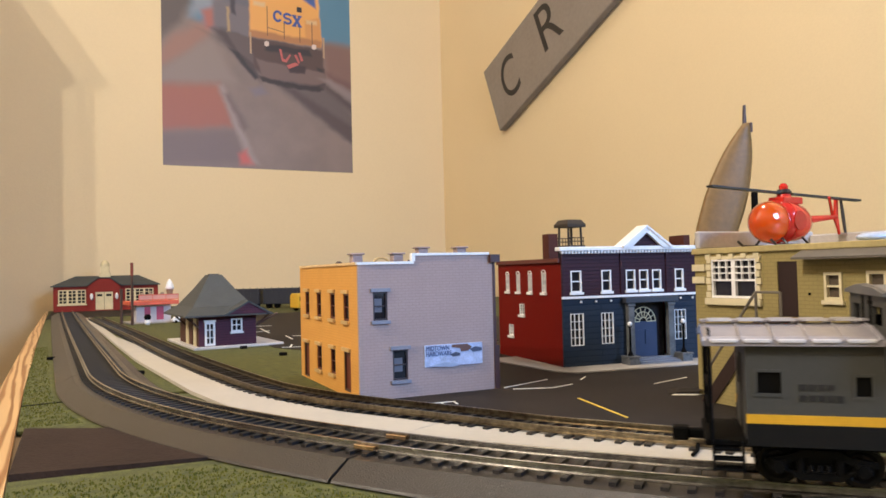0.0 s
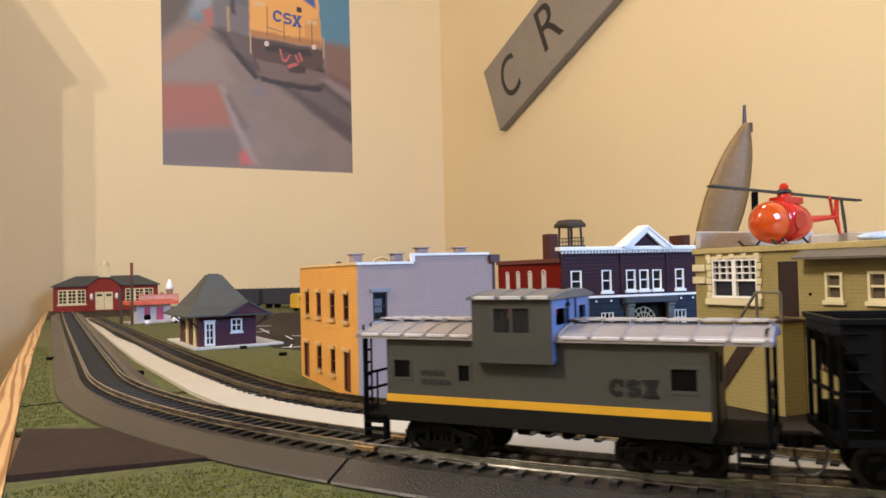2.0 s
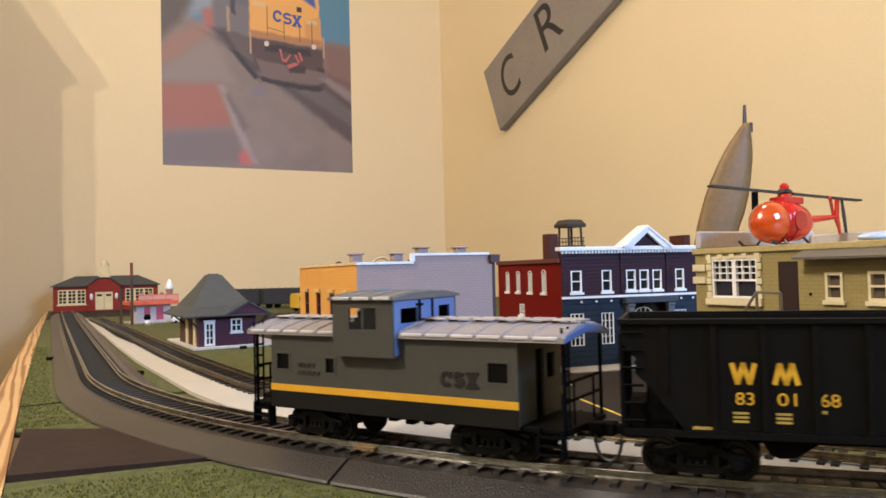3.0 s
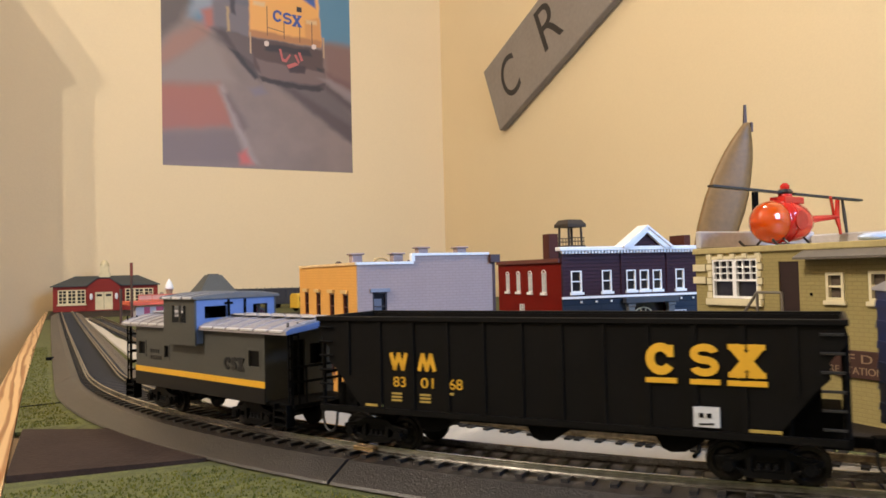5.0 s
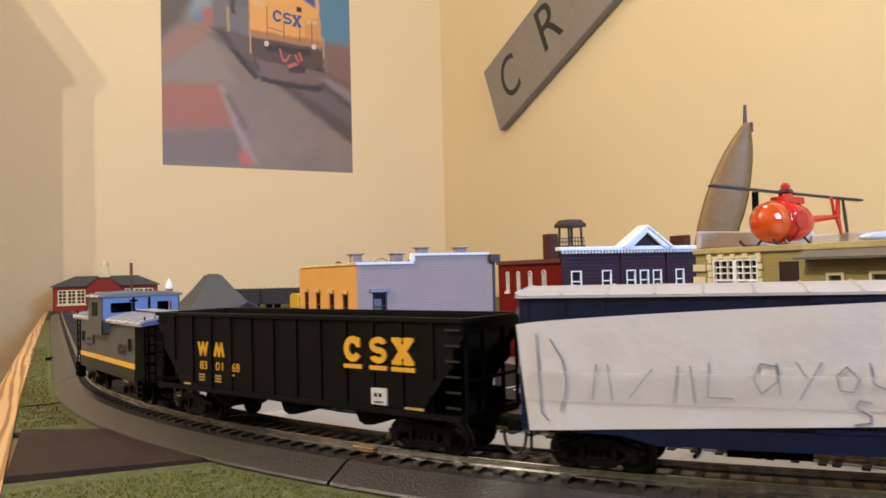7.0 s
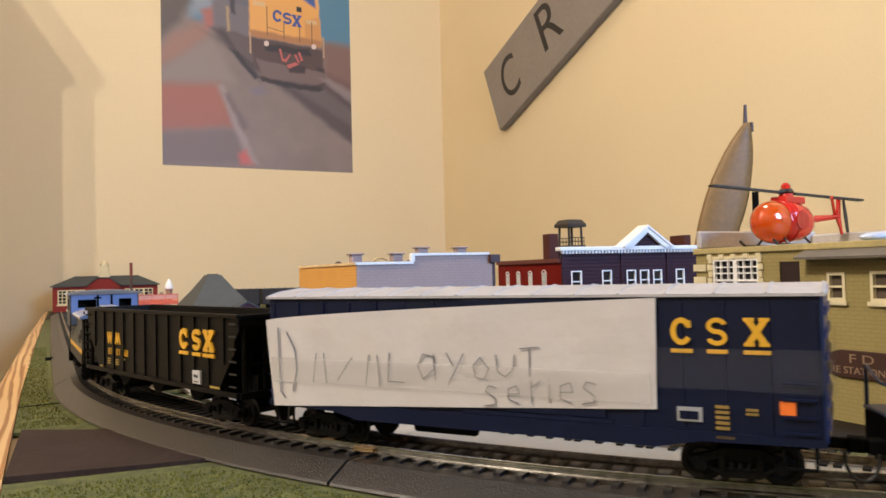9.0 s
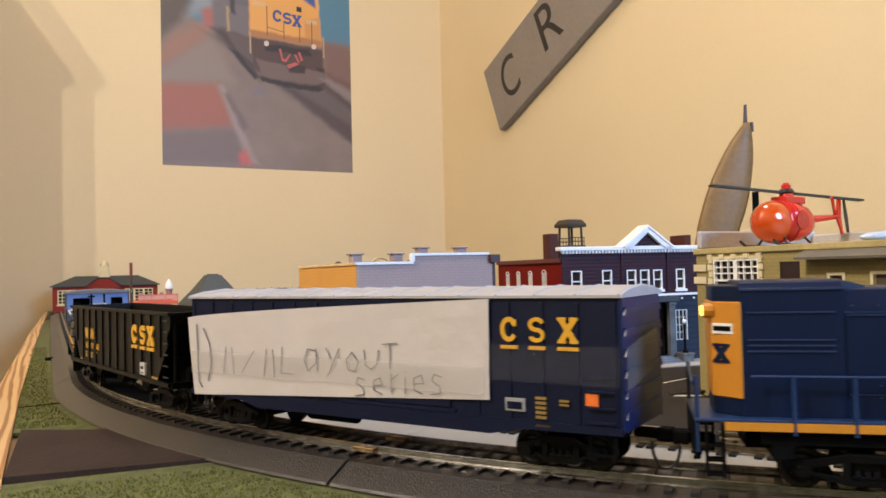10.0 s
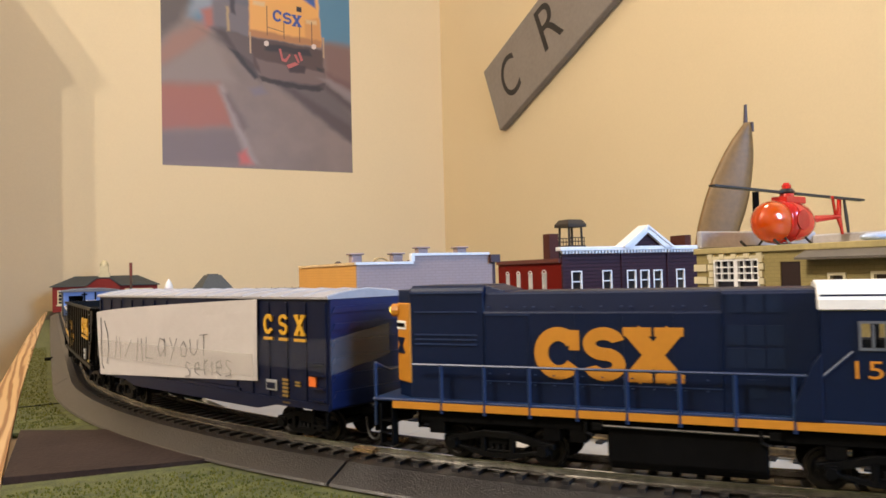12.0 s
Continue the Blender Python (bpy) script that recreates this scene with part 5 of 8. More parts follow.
def station():
    ob = thing("railway_station", pose(0.130, 0.752, 0, 0, 0, 2), "maroon model railway station with steep grey hipped roof", "building")
    bm = bmesh.new()
    box(bm, -0.0060, 0.0820, -0.0070, 0.134, 0.0, 0.0026)
    part("platform_slab", bm, mat("pale_platform", (0.55, 0.52, 0.50), 0.7, scale=60), ob, "pale grey platform slab", bevel=0.0004)
    plum = courses("maroon_boards", (0.080, 0.028, 0.046), (0.055, 0.020, 0.03), 0.03, 0.0026, 0.55, 0.6)
    brown = courses("brown_boards", (0.11, 0.050, 0.035), (0.07, 0.03, 0.02), 0.03, 0.0026, 0.55, 0.6)
    W, Dp, H, z0 = 0.0560, 0.090, 0.0305, 0.0026
    dq, wq = (0.0055, 0.0155, 0.0006, 0.0235), (0.0310, 0.0420, 0.0130, 0.0260)
    bm = bmesh.new()
    wall_panel(bm, W, H, 0.0015, [dq, wq], Matrix.Translation((0, 0, z0)))
    fw = part("front_wall", bm, plum, ob, "maroon boarded wall")
    mz = Matrix.Translation((0, 0, z0))
    dw = window(fw, dq, mz, WHITE, 2, 3, 0.0010, 0.0010, 0, 0.0006, 0.0020)
    window(fw, wq, mz, WHITE, 2, 2, 0.0010, 0.0010, 0.0010, 0, 0.0014)
    bm = bmesh.new()
    wall_panel(bm, Dp, H, 0.0015, [(0.012, 0.030, 0.0, 0.026)], Matrix.Translation((0, 0.0015, z0)) @ LEFT)
    part("side_wall", bm, brown, ob, "brown boarded wall")
    bm = bmesh.new()
    box(bm, 0.0015, W, Dp, Dp + 0.0015, z0, z0 + H)
    box(bm, W - 0.0015, W, 0.0015, Dp, z0, z0 + H)
    part("back_wall", bm, brown, ob)
    for y in (0.010, 0.046):
        bm = bmesh.new()
        box(bm, -0.0008, 0.0, y, y + 0.012, z0, z0 + 0.027)
        part("side_panel", bm, CREAM, ob, "cream side panel")
    # flared hipped roof
    bm = bmesh.new()
    cx, cy = W / 2 - 0.003, Dp / 2
    def rect(a, b, z, ox=0):
        return [(cx - a + ox, cy - b, z), (cx + a + ox, cy - b, z), (cx + a + ox, cy + b, z), (cx - a + ox, cy + b, z)]
    loft(bm, [rect(0.0400, 0.058, 0.0318), rect(0.0400, 0.058, 0.0332), rect(0.0290, 0.040, 0.0410), rect(0.0165, 0.022, 0.0575), rect(0.0065, 0.009, 0.0722)])
    rf = part("roof", bm, SLATE, ob, "steep grey flared roof")
    bm = bmesh.new()
    box(bm, cx - 0.0045, cx + 0.0045, cy - 0.006, cy + 0.006, 0.0722, 0.0732)
    part("ridge_cap", bm, SLATE, rf)
    # porch gable facing the track side
    up = Matrix(((1, 0, 0, 0), (0, 0, -1, 0), (0, 1, 0, 0), (0, 0, 0, 1)))
    bm = bmesh.new()
    prism(bm, [(0.023, 0.0332), (0.067, 0.0332), (0.045, 0.0445)], -0.012, 0.0130, up)
    part("gable", bm, plum, ob, "maroon porch gable")
    bm = bmesh.new()
    prism(bm, [(0.020, 0.0325), (0.045, 0.0460), (0.045, 0.0445), (0.023, 0.0317)], -0.03, 0.0145, up)
    prism(bm, [(0.070, 0.0325), (0.045, 0.0460), (0.045, 0.0445), (0.067, 0.0317)], -0.03, 0.0145, up)
    part("gable_roof", bm, SLATE, ob)
    for x, y in ((-0.010, 0.0), (-0.010, 0.060), (0.062, 0.0), (0.070, 0.0)):
        bm = bmesh.new()
        rod(bm, (max(0.0, min(W, x)), y, 0.021), (x * 1.2 if x < 0 else x + 0.008, y, 0.0320), 0.0010, 6)
        part("eave_bracket", bm, DKBROWN, ob)


station()


def ice_cream_stand():
    ob = thing("ice_cream_stand", pose(0.1190, 1.262, 0, 0, 0, 4), "small white and pink ice cream stand with red roof", "building")
    white = mat("grey_white_stucco", (0.52, 0.48, 0.50), 0.6, scale=60)
    pink = mat("hot_pink_panel", (0.50, 0.06, 0.12), 0.5, scale=60)
    rr = mat("orange_red_roof", (0.62, 0.105, 0.045), 0.5, scale=60)
    bm = bmesh.new()
    box(bm, -0.006, 0.085, -0.012, 0.06, 0.0, 0.0018)
    part("slab", bm, CONC, ob)
    bm = bmesh.new()
    wall_panel(bm, 0.052, 0.0270, 0.002, [(0.012, 0.021, 0.003, 0.024), (0.030, 0.041, 0.003, 0.024)], Matrix.Translation((0.006, 0, 0.0018)))
    box(bm, 0.006, 0.008, 0.002, 0.04, 0.0018, 0.0288)
    box(bm, 0.056, 0.058, 0.002, 0.04, 0.0018, 0.0288)
    box(bm, 0.008, 0.056, 0.038, 0.04, 0.0018, 0.0288)
    wl = part("wall", bm, white, ob)
    for a, b in ((0.018, 0.027), (0.036, 0.047)):
        bar("door", a, b, 0.0006, 0.0014, 0.0048, 0.0258, pink, wl, "hot pink door")
    bm = bmesh.new()
    box(bm, -0.006, 0.068, -0.012, 0.05, 0.0288, 0.0350)
    part("roof", bm, rr, ob, "orange-red flat roof", bevel=0.0006)
    bm = bmesh.new()
    box(bm, 0.008, 0.068, -0.010, -0.0088, 0.0375, 0.0440)
    sb = part("roof_sign", bm, mat("salmon_sign", (0.60, 0.28, 0.22), 0.5, scale=90), ob)
    bm = bmesh.new()
    for x in (0.008, 0.028, 0.048, 0.0672):
        box(bm, x, x + 0.0008, -0.0104, -0.0088, 0.035, 0.0452)
    box(bm, 0.008, 0.068, -0.0104, -0.0088, 0.0440, 0.0452)
    box(bm, 0.008, 0.068, -0.0104, -0.0088, 0.0364, 0.0375)
    part("sign_frame", bm, rr, sb)
    bm = bmesh.new()
    lathe(bm, [(0.0032, 0.035), (0.0055, 0.0520)], 14, Matrix.Translation((0.059, 0.012, 0)))
    cn = part("cone", bm, mat("wafer_brown", (0.30, 0.19, 0.12), 0.6, scale=150), ob, "brown wafer cone")
    bm = bmesh.new()
    lathe(bm, [(0.0062, 0.0520), (0.0072, 0.0545), (0.0058, 0.0570), (0.0062, 0.0590), (0.0046, 0.0615), (0.0044, 0.0635), (0.0022, 0.0660), (0.0006, 0.0690)], 14, Matrix.Translation((0.059, 0.012, 0)))
    part("ice_cream", bm, WHITE, cn, "white soft-serve swirl", smooth=True)
    for x in (0.018, 0.030, 0.048):
        bm = bmesh.new()
        lathe(bm, [(0.0026, 0.035), (0.0030, 0.0470), (0.0008, 0.0480)], 8, Matrix.Translation((x, 0.016, 0)))
        part("roof_vent", bm, mat("tan_vent", (0.32, 0.24, 0.16), 0.6), ob)


ice_cream_stand()


def school():
    ob = thing("school_house", pose(0.0150, 1.880, 0, 0, 0, -6), "red brick model school with grey roof, cream windows and small cupola", "building")
    red = courses("school_brick", (0.24, 0.030, 0.022), (0.17, 0.02, 0.016), 0.006, 0.0024, 0.6, 0.5)
    cream = mat("school_cream", (0.62, 0.52, 0.30), 0.6, scale=60)
    W, Dp, H = 0.2180, 0.085, 0.0560
    a, b = 0.0700, 0.1380
    ql, qr = (0.0100, 0.0660, 0.0170, 0.0490), (0.1480, 0.2080, 0.0170, 0.0490)
    dq = (0.0860, 0.1220, 0.0030, 0.0430)
    bm = bmesh.new()
    wall_panel(bm, a, H, 0.002, [ql], FRONT)
    wall_panel(bm, W - b, H, 0.002, [(qr[0] - b, qr[1] - b, qr[2], qr[3])], Matrix.Translation((b, 0, 0)))
    box(bm, 0, 0.002, 0.002, Dp, 0, H)
    box(bm, W - 0.002, W, 0.002, Dp, 0, H)
    box(bm, a, b, 0.0, 0.002, 0.0, H)
    wl = part("wall", bm, red, ob, "red brick wall")
    bm = bmesh.new()
    wall_panel(bm, b - a, H, 0.002, [(dq[0] - a, dq[1] - a, dq[2], dq[3])], Matrix.Translation((a, -0.010, 0)))
    box(bm, a, a + 0.002, -0.008, 0, 0, H)
    box(bm, b - 0.002, b, -0.008, 0, 0, H)
    up = Matrix(((1, 0, 0, 0), (0, 0, -1, 0), (0, 1, 0, 0), (0, 0, 0, 1)))
    prism(bm, [(a, H), (b, H), ((a + b) / 2 + 0.012, H + 0.017), ((a + b) / 2 - 0.012, H + 0.017)], 0.008, 0.010, up)
    en = part("entrance_bay", bm, red, ob, "gabled entrance bay")
    for q in (ql, qr):
        for k in range(3):
            u0 = q[0] + (q[1] - q[0]) * k / 3
            u1 = q[0] + (q[1] - q[0]) * (k + 1) / 3
            window(wl, (u0, u1, q[2], q[3]), FRONT, cream, 2, 4, 0.0016, 0.0008, 0.0, 0, 0.0022)
        bar("sill", q[0] - 0.002, q[1] + 0.002, -0.002, 0, q[2] - 0.003, q[2], cream, wl)
    bm = bmesh.new()
    box(bm, dq[0], dq[1], -0.0092, -0.0085, dq[2], dq[3])
    dr = part("doors", bm, cream, en, "cream double doors")
    for u in (0.0890, 0.1080):
        bar("door_pane", u, u + 0.0110, -0.0096, -0.0092, 0.0330, 0.0380, GLASS, dr)
    bar("door_gap", 0.1036, 0.1044, -0.0095, -0.0092, 0.003, 0.0430, DKBROWN, dr)
    for u in (0.0780, 0.1300):
        bm = bmesh.new()
        lathe(bm, [(0.001, 0.0255), (0.0032, 0.0290), (0.0032, 0.0370), (0.001, 0.0400)], 10, Matrix.Translation((u, -0.0115, 0)))
        part("wall_lamp", bm, WHITE, en, "white wall lamp")
    bm = bmesh.new()
    ov = 0.005
    loft(bm, [[(-ov, -ov, H), (W + ov, -ov, H), (W + ov, Dp + ov, H), (-ov, Dp + ov, H)], [(-ov, -ov, H + 0.002), (W + ov, -ov, H + 0.002), (W + ov, Dp + ov, H + 0.002), (-ov, Dp + ov, H + 0.002)], [(0.042, Dp / 2 - 0.002, H + 0.0235), (W - 0.042, Dp / 2 - 0.002, H + 0.0235), (W - 0.042, Dp / 2 + 0.002, H + 0.0235), (0.042, Dp / 2 + 0.002, H + 0.0235)]])
    rf = part("roof", bm, SLATE, ob, "grey hipped roof")
    bm = bmesh.new()
    m = (a + b) / 2
    prism(bm, [(a - 0.003, H), (m - 0.012, H + 0.018), (m + 0.012, H + 0.018), (b + 0.003, H), (b + 0.003, H + 0.002), (m + 0.012, H + 0.020), (m - 0.012, H + 0.020), (a - 0.003, H + 0.002)], -0.035, 0.0125, up)
    part("gable_roof", bm, SLATE, rf)
    bm = bmesh.new()
    box(bm, m - 0.012, m + 0.012, Dp / 2 - 0.012, Dp / 2 + 0.012, H + 0.020, H + 0.030)
    box(bm, m - 0.009, m + 0.009, Dp / 2 - 0.009, Dp / 2 + 0.009, H + 0.030, H + 0.046)
    lathe(bm, [(0.010, H + 0.046), (0.009, H + 0.052), (0.006, H + 0.057), (0.001, H + 0.060)], 12, Matrix.Translation((m, Dp / 2, 0)))
    part("cupola", bm, cream, rf, "cream roof cupola", bevel=0.0006)


school()


def signal_post(x, y, z, label, top):
    ob = thing("signal_post", pose(x, y, 0), label, "post")
    bm = bmesh.new()
    rod(bm, (0, 0, 0), (0, 0, z), 0.0022, 8, 0.0018)
    part("pole", bm, DKBROWN, ob)
    bm = bmesh.new()
    rod(bm, (0, 0, z), (0, 0, z + 0.020), 0.0022, 8)
    part("tip", bm, top, ob)


signal_post(0.1165, 1.235, 0.075, "tall dark post with red top near the stand", mat("red_post_top", (0.17, 0.030, 0.020), 0.5))
signal_post(0.1015, 1.240, 0.035, "short dark post beside the stand", DKBROWN)


def bits():
    """Small black blocks and a garden figure-like ornament on the grass."""
    for x, y in ((0.1682, 0.7326), (0.1823, 0.6458), (0.0597, 0.5899), (0.0033, 0.7521)):
        bm = bmesh.new()
        box(bm, -0.0032, 0.0032, -0.0022, 0.0022, 0, 0.0028)
        for v in bm.verts:
            v.co += Vector((noise.noise(v.co * 900), noise.noise(v.co * 700), 0)) * 0.0008
        solid("black_block", bm, UNDER, "small black plastic block lying on the grass", "block", group="loose black blocks", m=pose(x, y, 0), bevel=0.0005)
    ob = thing("milk_churn", pose(0.1360, 1.215, 0), "small white pot with dark lid on the grass", "pot")
    bm = bmesh.new()
    lathe(bm, [(0.003, 0), (0.0045, 0.004), (0.0035, 0.008)], 10)
    part("pot", bm, WHITE, ob, smooth=True)
    bm = bmesh.new()
    lathe(bm, [(0.004, 0.008), (0.0055, 0.012), (0.003, 0.016)], 10)
    part("lid", bm, UNDER, ob)
    ob = thing("toy_car", pose(0.186, 1.235, 0, 0, 0, 10), "tiny pale toy car parked by the stand", "toy car")
    bm = bmesh.new()
    prism(bm, [(-0.012, 0.002), (0.012, 0.002), (0.013, 0.006), (0.006, 0.0075), (0.003, 0.012), (-0.006, 0.012), (-0.009, 0.0075), (-0.013, 0.006)], -0.005, 0.005, Matrix(((1, 0, 0, 0), (0, 0, 1, 0), (0, 1, 0, 0), (0, 0, 0, 1))))
    part("body", bm, WHITE, ob, bevel=0.0006)
    for x in (-0.008, 0.008):
        for y in (-0.005, 0.005):
            bm = bmesh.new()
            rod(bm, (x, y - 0.0008, 0.0022), (x, y + 0.0008, 0.0022), 0.0022, 10)
            part("wheel", bm, UNDER, ob)


bits()


def parked_cars():
    """Far boxcars parked by the wall and a yellow bus."""
    navy = mat("far_navy_paint", (0.011, 0.013, 0.022), 0.5, scale=60)
    a, b = Vector((0.30, 1.685)), Vector((0.56, 1.545))
    d = (b - a).normalized()
    h = math.degrees(math.atan2(d.y, d.x))
    for k in range(2):
        p = a + d * (0.065 + k * 0.135)
        ob = thing("parked_boxcar", pose(p.x, p.y, 0.0, 0, 0, h), "dark navy boxcar parked at the far side", "train car", "parked far boxcars")
        bm = bmesh.new()
        box(bm, -0.064, 0.064, -0.016, 0.016, 0.0090, 0.0430)
        part("body", bm, navy, ob, bevel=0.001)
        for j in range(9):
            bar("side_post", -0.060 + j * 0.0148, -0.0585 + j * 0.0148, -0.0168, -0.016, 0.011, 0.045, navy, ob)
        for x in (-0.045, 0.045):
            for dx in (-0.009, 0.009):
                bm = bmesh.new()
                rod(bm, (x + dx, -0.010, 0.0055), (x + dx, 0.010, 0.0055), 0.0055, 12)
                part("wheelset", bm, UNDER, ob)
    ob = thing("toy_bus", pose(0.4640, 1.440, 0, 0, 0, 20), "yellow toy school bus parked on the lot", "toy bus")
    bm = bmesh.new()
    loft(bm, [[(x, y, z) for y, z in ((-0.013, 0.006), (0.013, 0.006), (0.013, 0.030), (0.009, 0.0345), (-0.009, 0.0345), (-0.013, 0.030))] for x in (-0.040, 0.040)])
    body = part("body", bm, mat("bus_yellow", (0.62, 0.36, 0.03), 0.4, scale=60), ob, bevel=0.0012)
    for k in range(6):
        bar("window", -0.036 + k * 0.012, -0.027 + k * 0.012, -0.0134, -0.013, 0.020, 0.028, GLASS, ob)
    for x in (-0.026, 0.026):
        for y in (-0.012, 0.012):
            bm = bmesh.new()
            rod(bm, (x, y - 0.002, 0.006), (x, y + 0.002, 0.006), 0.006, 12)
            part("wheel", bm, UNDER, ob)


parked_cars()


def water_tower():
    ob = thing("lookout_tower", pose(0.4625, 0.600, 0), "dark brown roofed lookout tower standing behind the bank", "tower")
    dk = mat("weathered_dark_wood", (0.032, 0.022, 0.014), 0.7, var=0.2, scale=80)
    bm = bmesh.new()
    for x in (-0.0075, 0.0075):
        for y in (-0.0075, 0.0075):
            rod(bm, (x * 1.3, y * 1.3, 0), (x, y, 0.1105), 0.0012, 6)
    part("legs", bm, dk, ob)
    bm = bmesh.new()
    box(bm, -0.0105, 0.0105, -0.0105, 0.0105, 0.090, 0.0925)
    box(bm, -0.024, -0.0105, -0.010, 0.010, 0.0860, 0.0900)
    part("deck", bm, dk, ob)
    for y in (-0.0098, 0.0098):
        bm = bmesh.new()
        for z in (0.0965, 0.1000):
            rod(bm, (-0.0098, y, z), (0.0098, y, z), 0.0005, 5)
        for k in range(6):
            rod(bm, (-0.0090 + k * 0.0036, y, 0.0925), (-0.0090 + k * 0.0036, y, 0.1000), 0.0004, 5)
        part("railing", bm, dk, ob)
    bm = bmesh.new()
    loft(bm, [[(x * a, y * a, z) for x, y in ((-1, -1), (1, -1), (1, 1), (-1, 1))] for a, z in ((0.0112, 0.1105), (0.0112, 0.1135), (0.0080, 0.1180))])
    part("roof", bm, dk, ob)


water_tower()


# ---- train ----
def wheelset(parent, x, r, y):
    bm = bmesh.new()
    for side in (1, -1):
        m = Matrix.Rotation(-math.pi / 2 * side, 4, "X")
        lathe(bm, [(r * 0.35, y + 0.0016), (r * 0.62, y + 0.0012), (r * 0.80, y + 0.0017), (r, y + 0.0017), (r, y + 0.0002), (r * 1.12, y), (r * 1.12, y - 0.0006), (r * 0.3, y - 0.0006)], 18, m)
        for k in range(4):
            a = k * math.pi / 2
            rod(bm, (r * 0.5 * math.cos(a), side * (y + 0.0012), r * 0.5 * math.sin(a)), (r * 0.5 * math.cos(a), side * (y + 0.0019), r * 0.5 * math.sin(a)), r * 0.13, 6)
    rod(bm, (0, -y, 0), (0, y, 0), 0.0011, 8)
    ob = part("wheelset", bm, WHEELM, parent)
    ob.location = (x, 0, r)
    return ob


def truck(car, x, base, r=0.0053, half=0.0125, wide=0.0022):
    """A two-axle truck with cast side frames, open windows beside the bolster, springs and journal boxes."""
    flip = Matrix(((1, 0, 0, 0), (0, 0, 1, 0), (0, 1, 0, 0), (0, 0, 0, 1)))
    bm = bmesh.new()
    L = base / 2
    for s in (1, -1):
        y0, y1 = sorted((s * (half - wide / 2), s * (half + wide / 2)))
        top = [(-L - 0.0034, 0.0058), (-L - 0.0034, 0.0074), (-L + 0.003, 0.0084), (-0.0045, 0.0101), (0.0045, 0.0101), (L - 0.003, 0.0084), (L + 0.0034, 0.0074), (L + 0.0034, 0.0058), (L - 0.003, 0.0064), (0.0045, 0.0082), (-0.0045, 0.0082), (-L + 0.003, 0.0064)]
        low = [(-L + 0.001, 0.0052), (-0.0046, 0.0036), (0.0046, 0.0036), (L - 0.001, 0.0052), (L - 0.002, 0.0040), (0.0050, 0.0020), (-0.0050, 0.0020), (-L + 0.002, 0.0040)]
        prism(bm, top, y0, y1, flip)
        prism(bm, low, y0, y1, flip)
        for k in (-1, 1):
            box(bm, k * 0.0048 - 0.0008, k * 0.0048 + 0.0008, y0, y1, 0.0034, 0.0086)
            box(bm, k * L - 0.0022, k * L + 0.0022, y0, y1, 0.0040, 0.0066)
        box(bm, -0.0038, 0.0038, s * half - 0.0006, s * half + 0.0006, 0.0036, 0.0044)
        box(bm, -0.0046, 0.0046, *sorted((s * (half - 0.0010), s * (half - 0.0004))), 0.0034, 0.0086)
    box(bm, -0.0032, 0.0032, -half, half, 0.0060, 0.0082)
    box(bm, -0.0032, 0.0032, -0.006, 0.006, 0.0082, 0.0112)
    for k in (-1, 1):
        box(bm, k * (L - 0.0068) - 0.0006, k * (L - 0.0068) + 0.0006, -half + 0.002, half - 0.002, 0.0030, 0.0050)
    ob = part("truck", bm, CASTING, car, bevel=0.0002)
    ob.location = (x, 0, 0)
    for s in (1, -1):
        for k in (-1, 0, 1):
            bm = bmesh.new()
            lathe(bm, [(0.0006 + 0.0003 * (j % 2), 0.0042 + j * 0.00028) for j in range(8)], 8, Matrix.Translation((k * 0.0021, s * half, 0)))
            part("spring", bm, CASTING, ob)
        for k in (-L, L):
            bm = bmesh.new()
            rod(bm, (k, s * (half + 0.0008), 0.0053), (k, s * (half + 0.0026), 0.0053), 0.0019, 10, 0.0015)
            box(bm, k - 0.0016, k + 0.0016, *sorted((s * (half + 0.0008), s * (half + 0.0020))), 0.0058, 0.0072)
            part("journal_box", bm, CASTING, ob)
    return ob, [wheelset(ob, k, r, 0.0082) for k in (-L, L)], r


def coupler(car, x, sgn):
    bm = bmesh.new()
    box(bm, min(x, x + sgn * 0.008), max(x, x + sgn * 0.008), -0.0014, 0.0014, 0.0094, 0.0121)
    box(bm, min(x + sgn * 0.007, x + sgn * 0.0115), max(x + sgn * 0.007, x + sgn * 0.0115), -0.0026, 0.0022, 0.0088, 0.0126)
    part("coupler", bm, UNDER, car, bevel=0.0004)
    if sgn > 0:
        return
    # the trip pin and hose hang in a loop under the joint
    bm = bmesh.new()
    c = x + sgn * 0.0105
    n = [(c + 0.0040 * math.cos(k * math.pi / 12), 0.0045, 0.0094 - 0.0072 * math.sin(k * math.pi / 12) ** 0.8) for k in range(13)]
    for a, b in zip(n, n[1:]):
        rod(bm, a, b, 0.00048, 6)
    part("air_hose", bm, HOSE, car, "thin grey hanging hose loop")


def ladder(car, x0, x1, y, zs, material, r=0.0004, posts=True, name="ladder"):
    bm = bmesh.new()
    if posts:
        for x in (x0, x1):
            rod(bm, (x, y, zs[0] - 0.0015), (x, y, zs[-1] + 0.0015), r, 5)
    for z in zs:
        rod(bm, (x0, y, z), (x1, y, z), r, 5)
    part(name, bm, material, car)


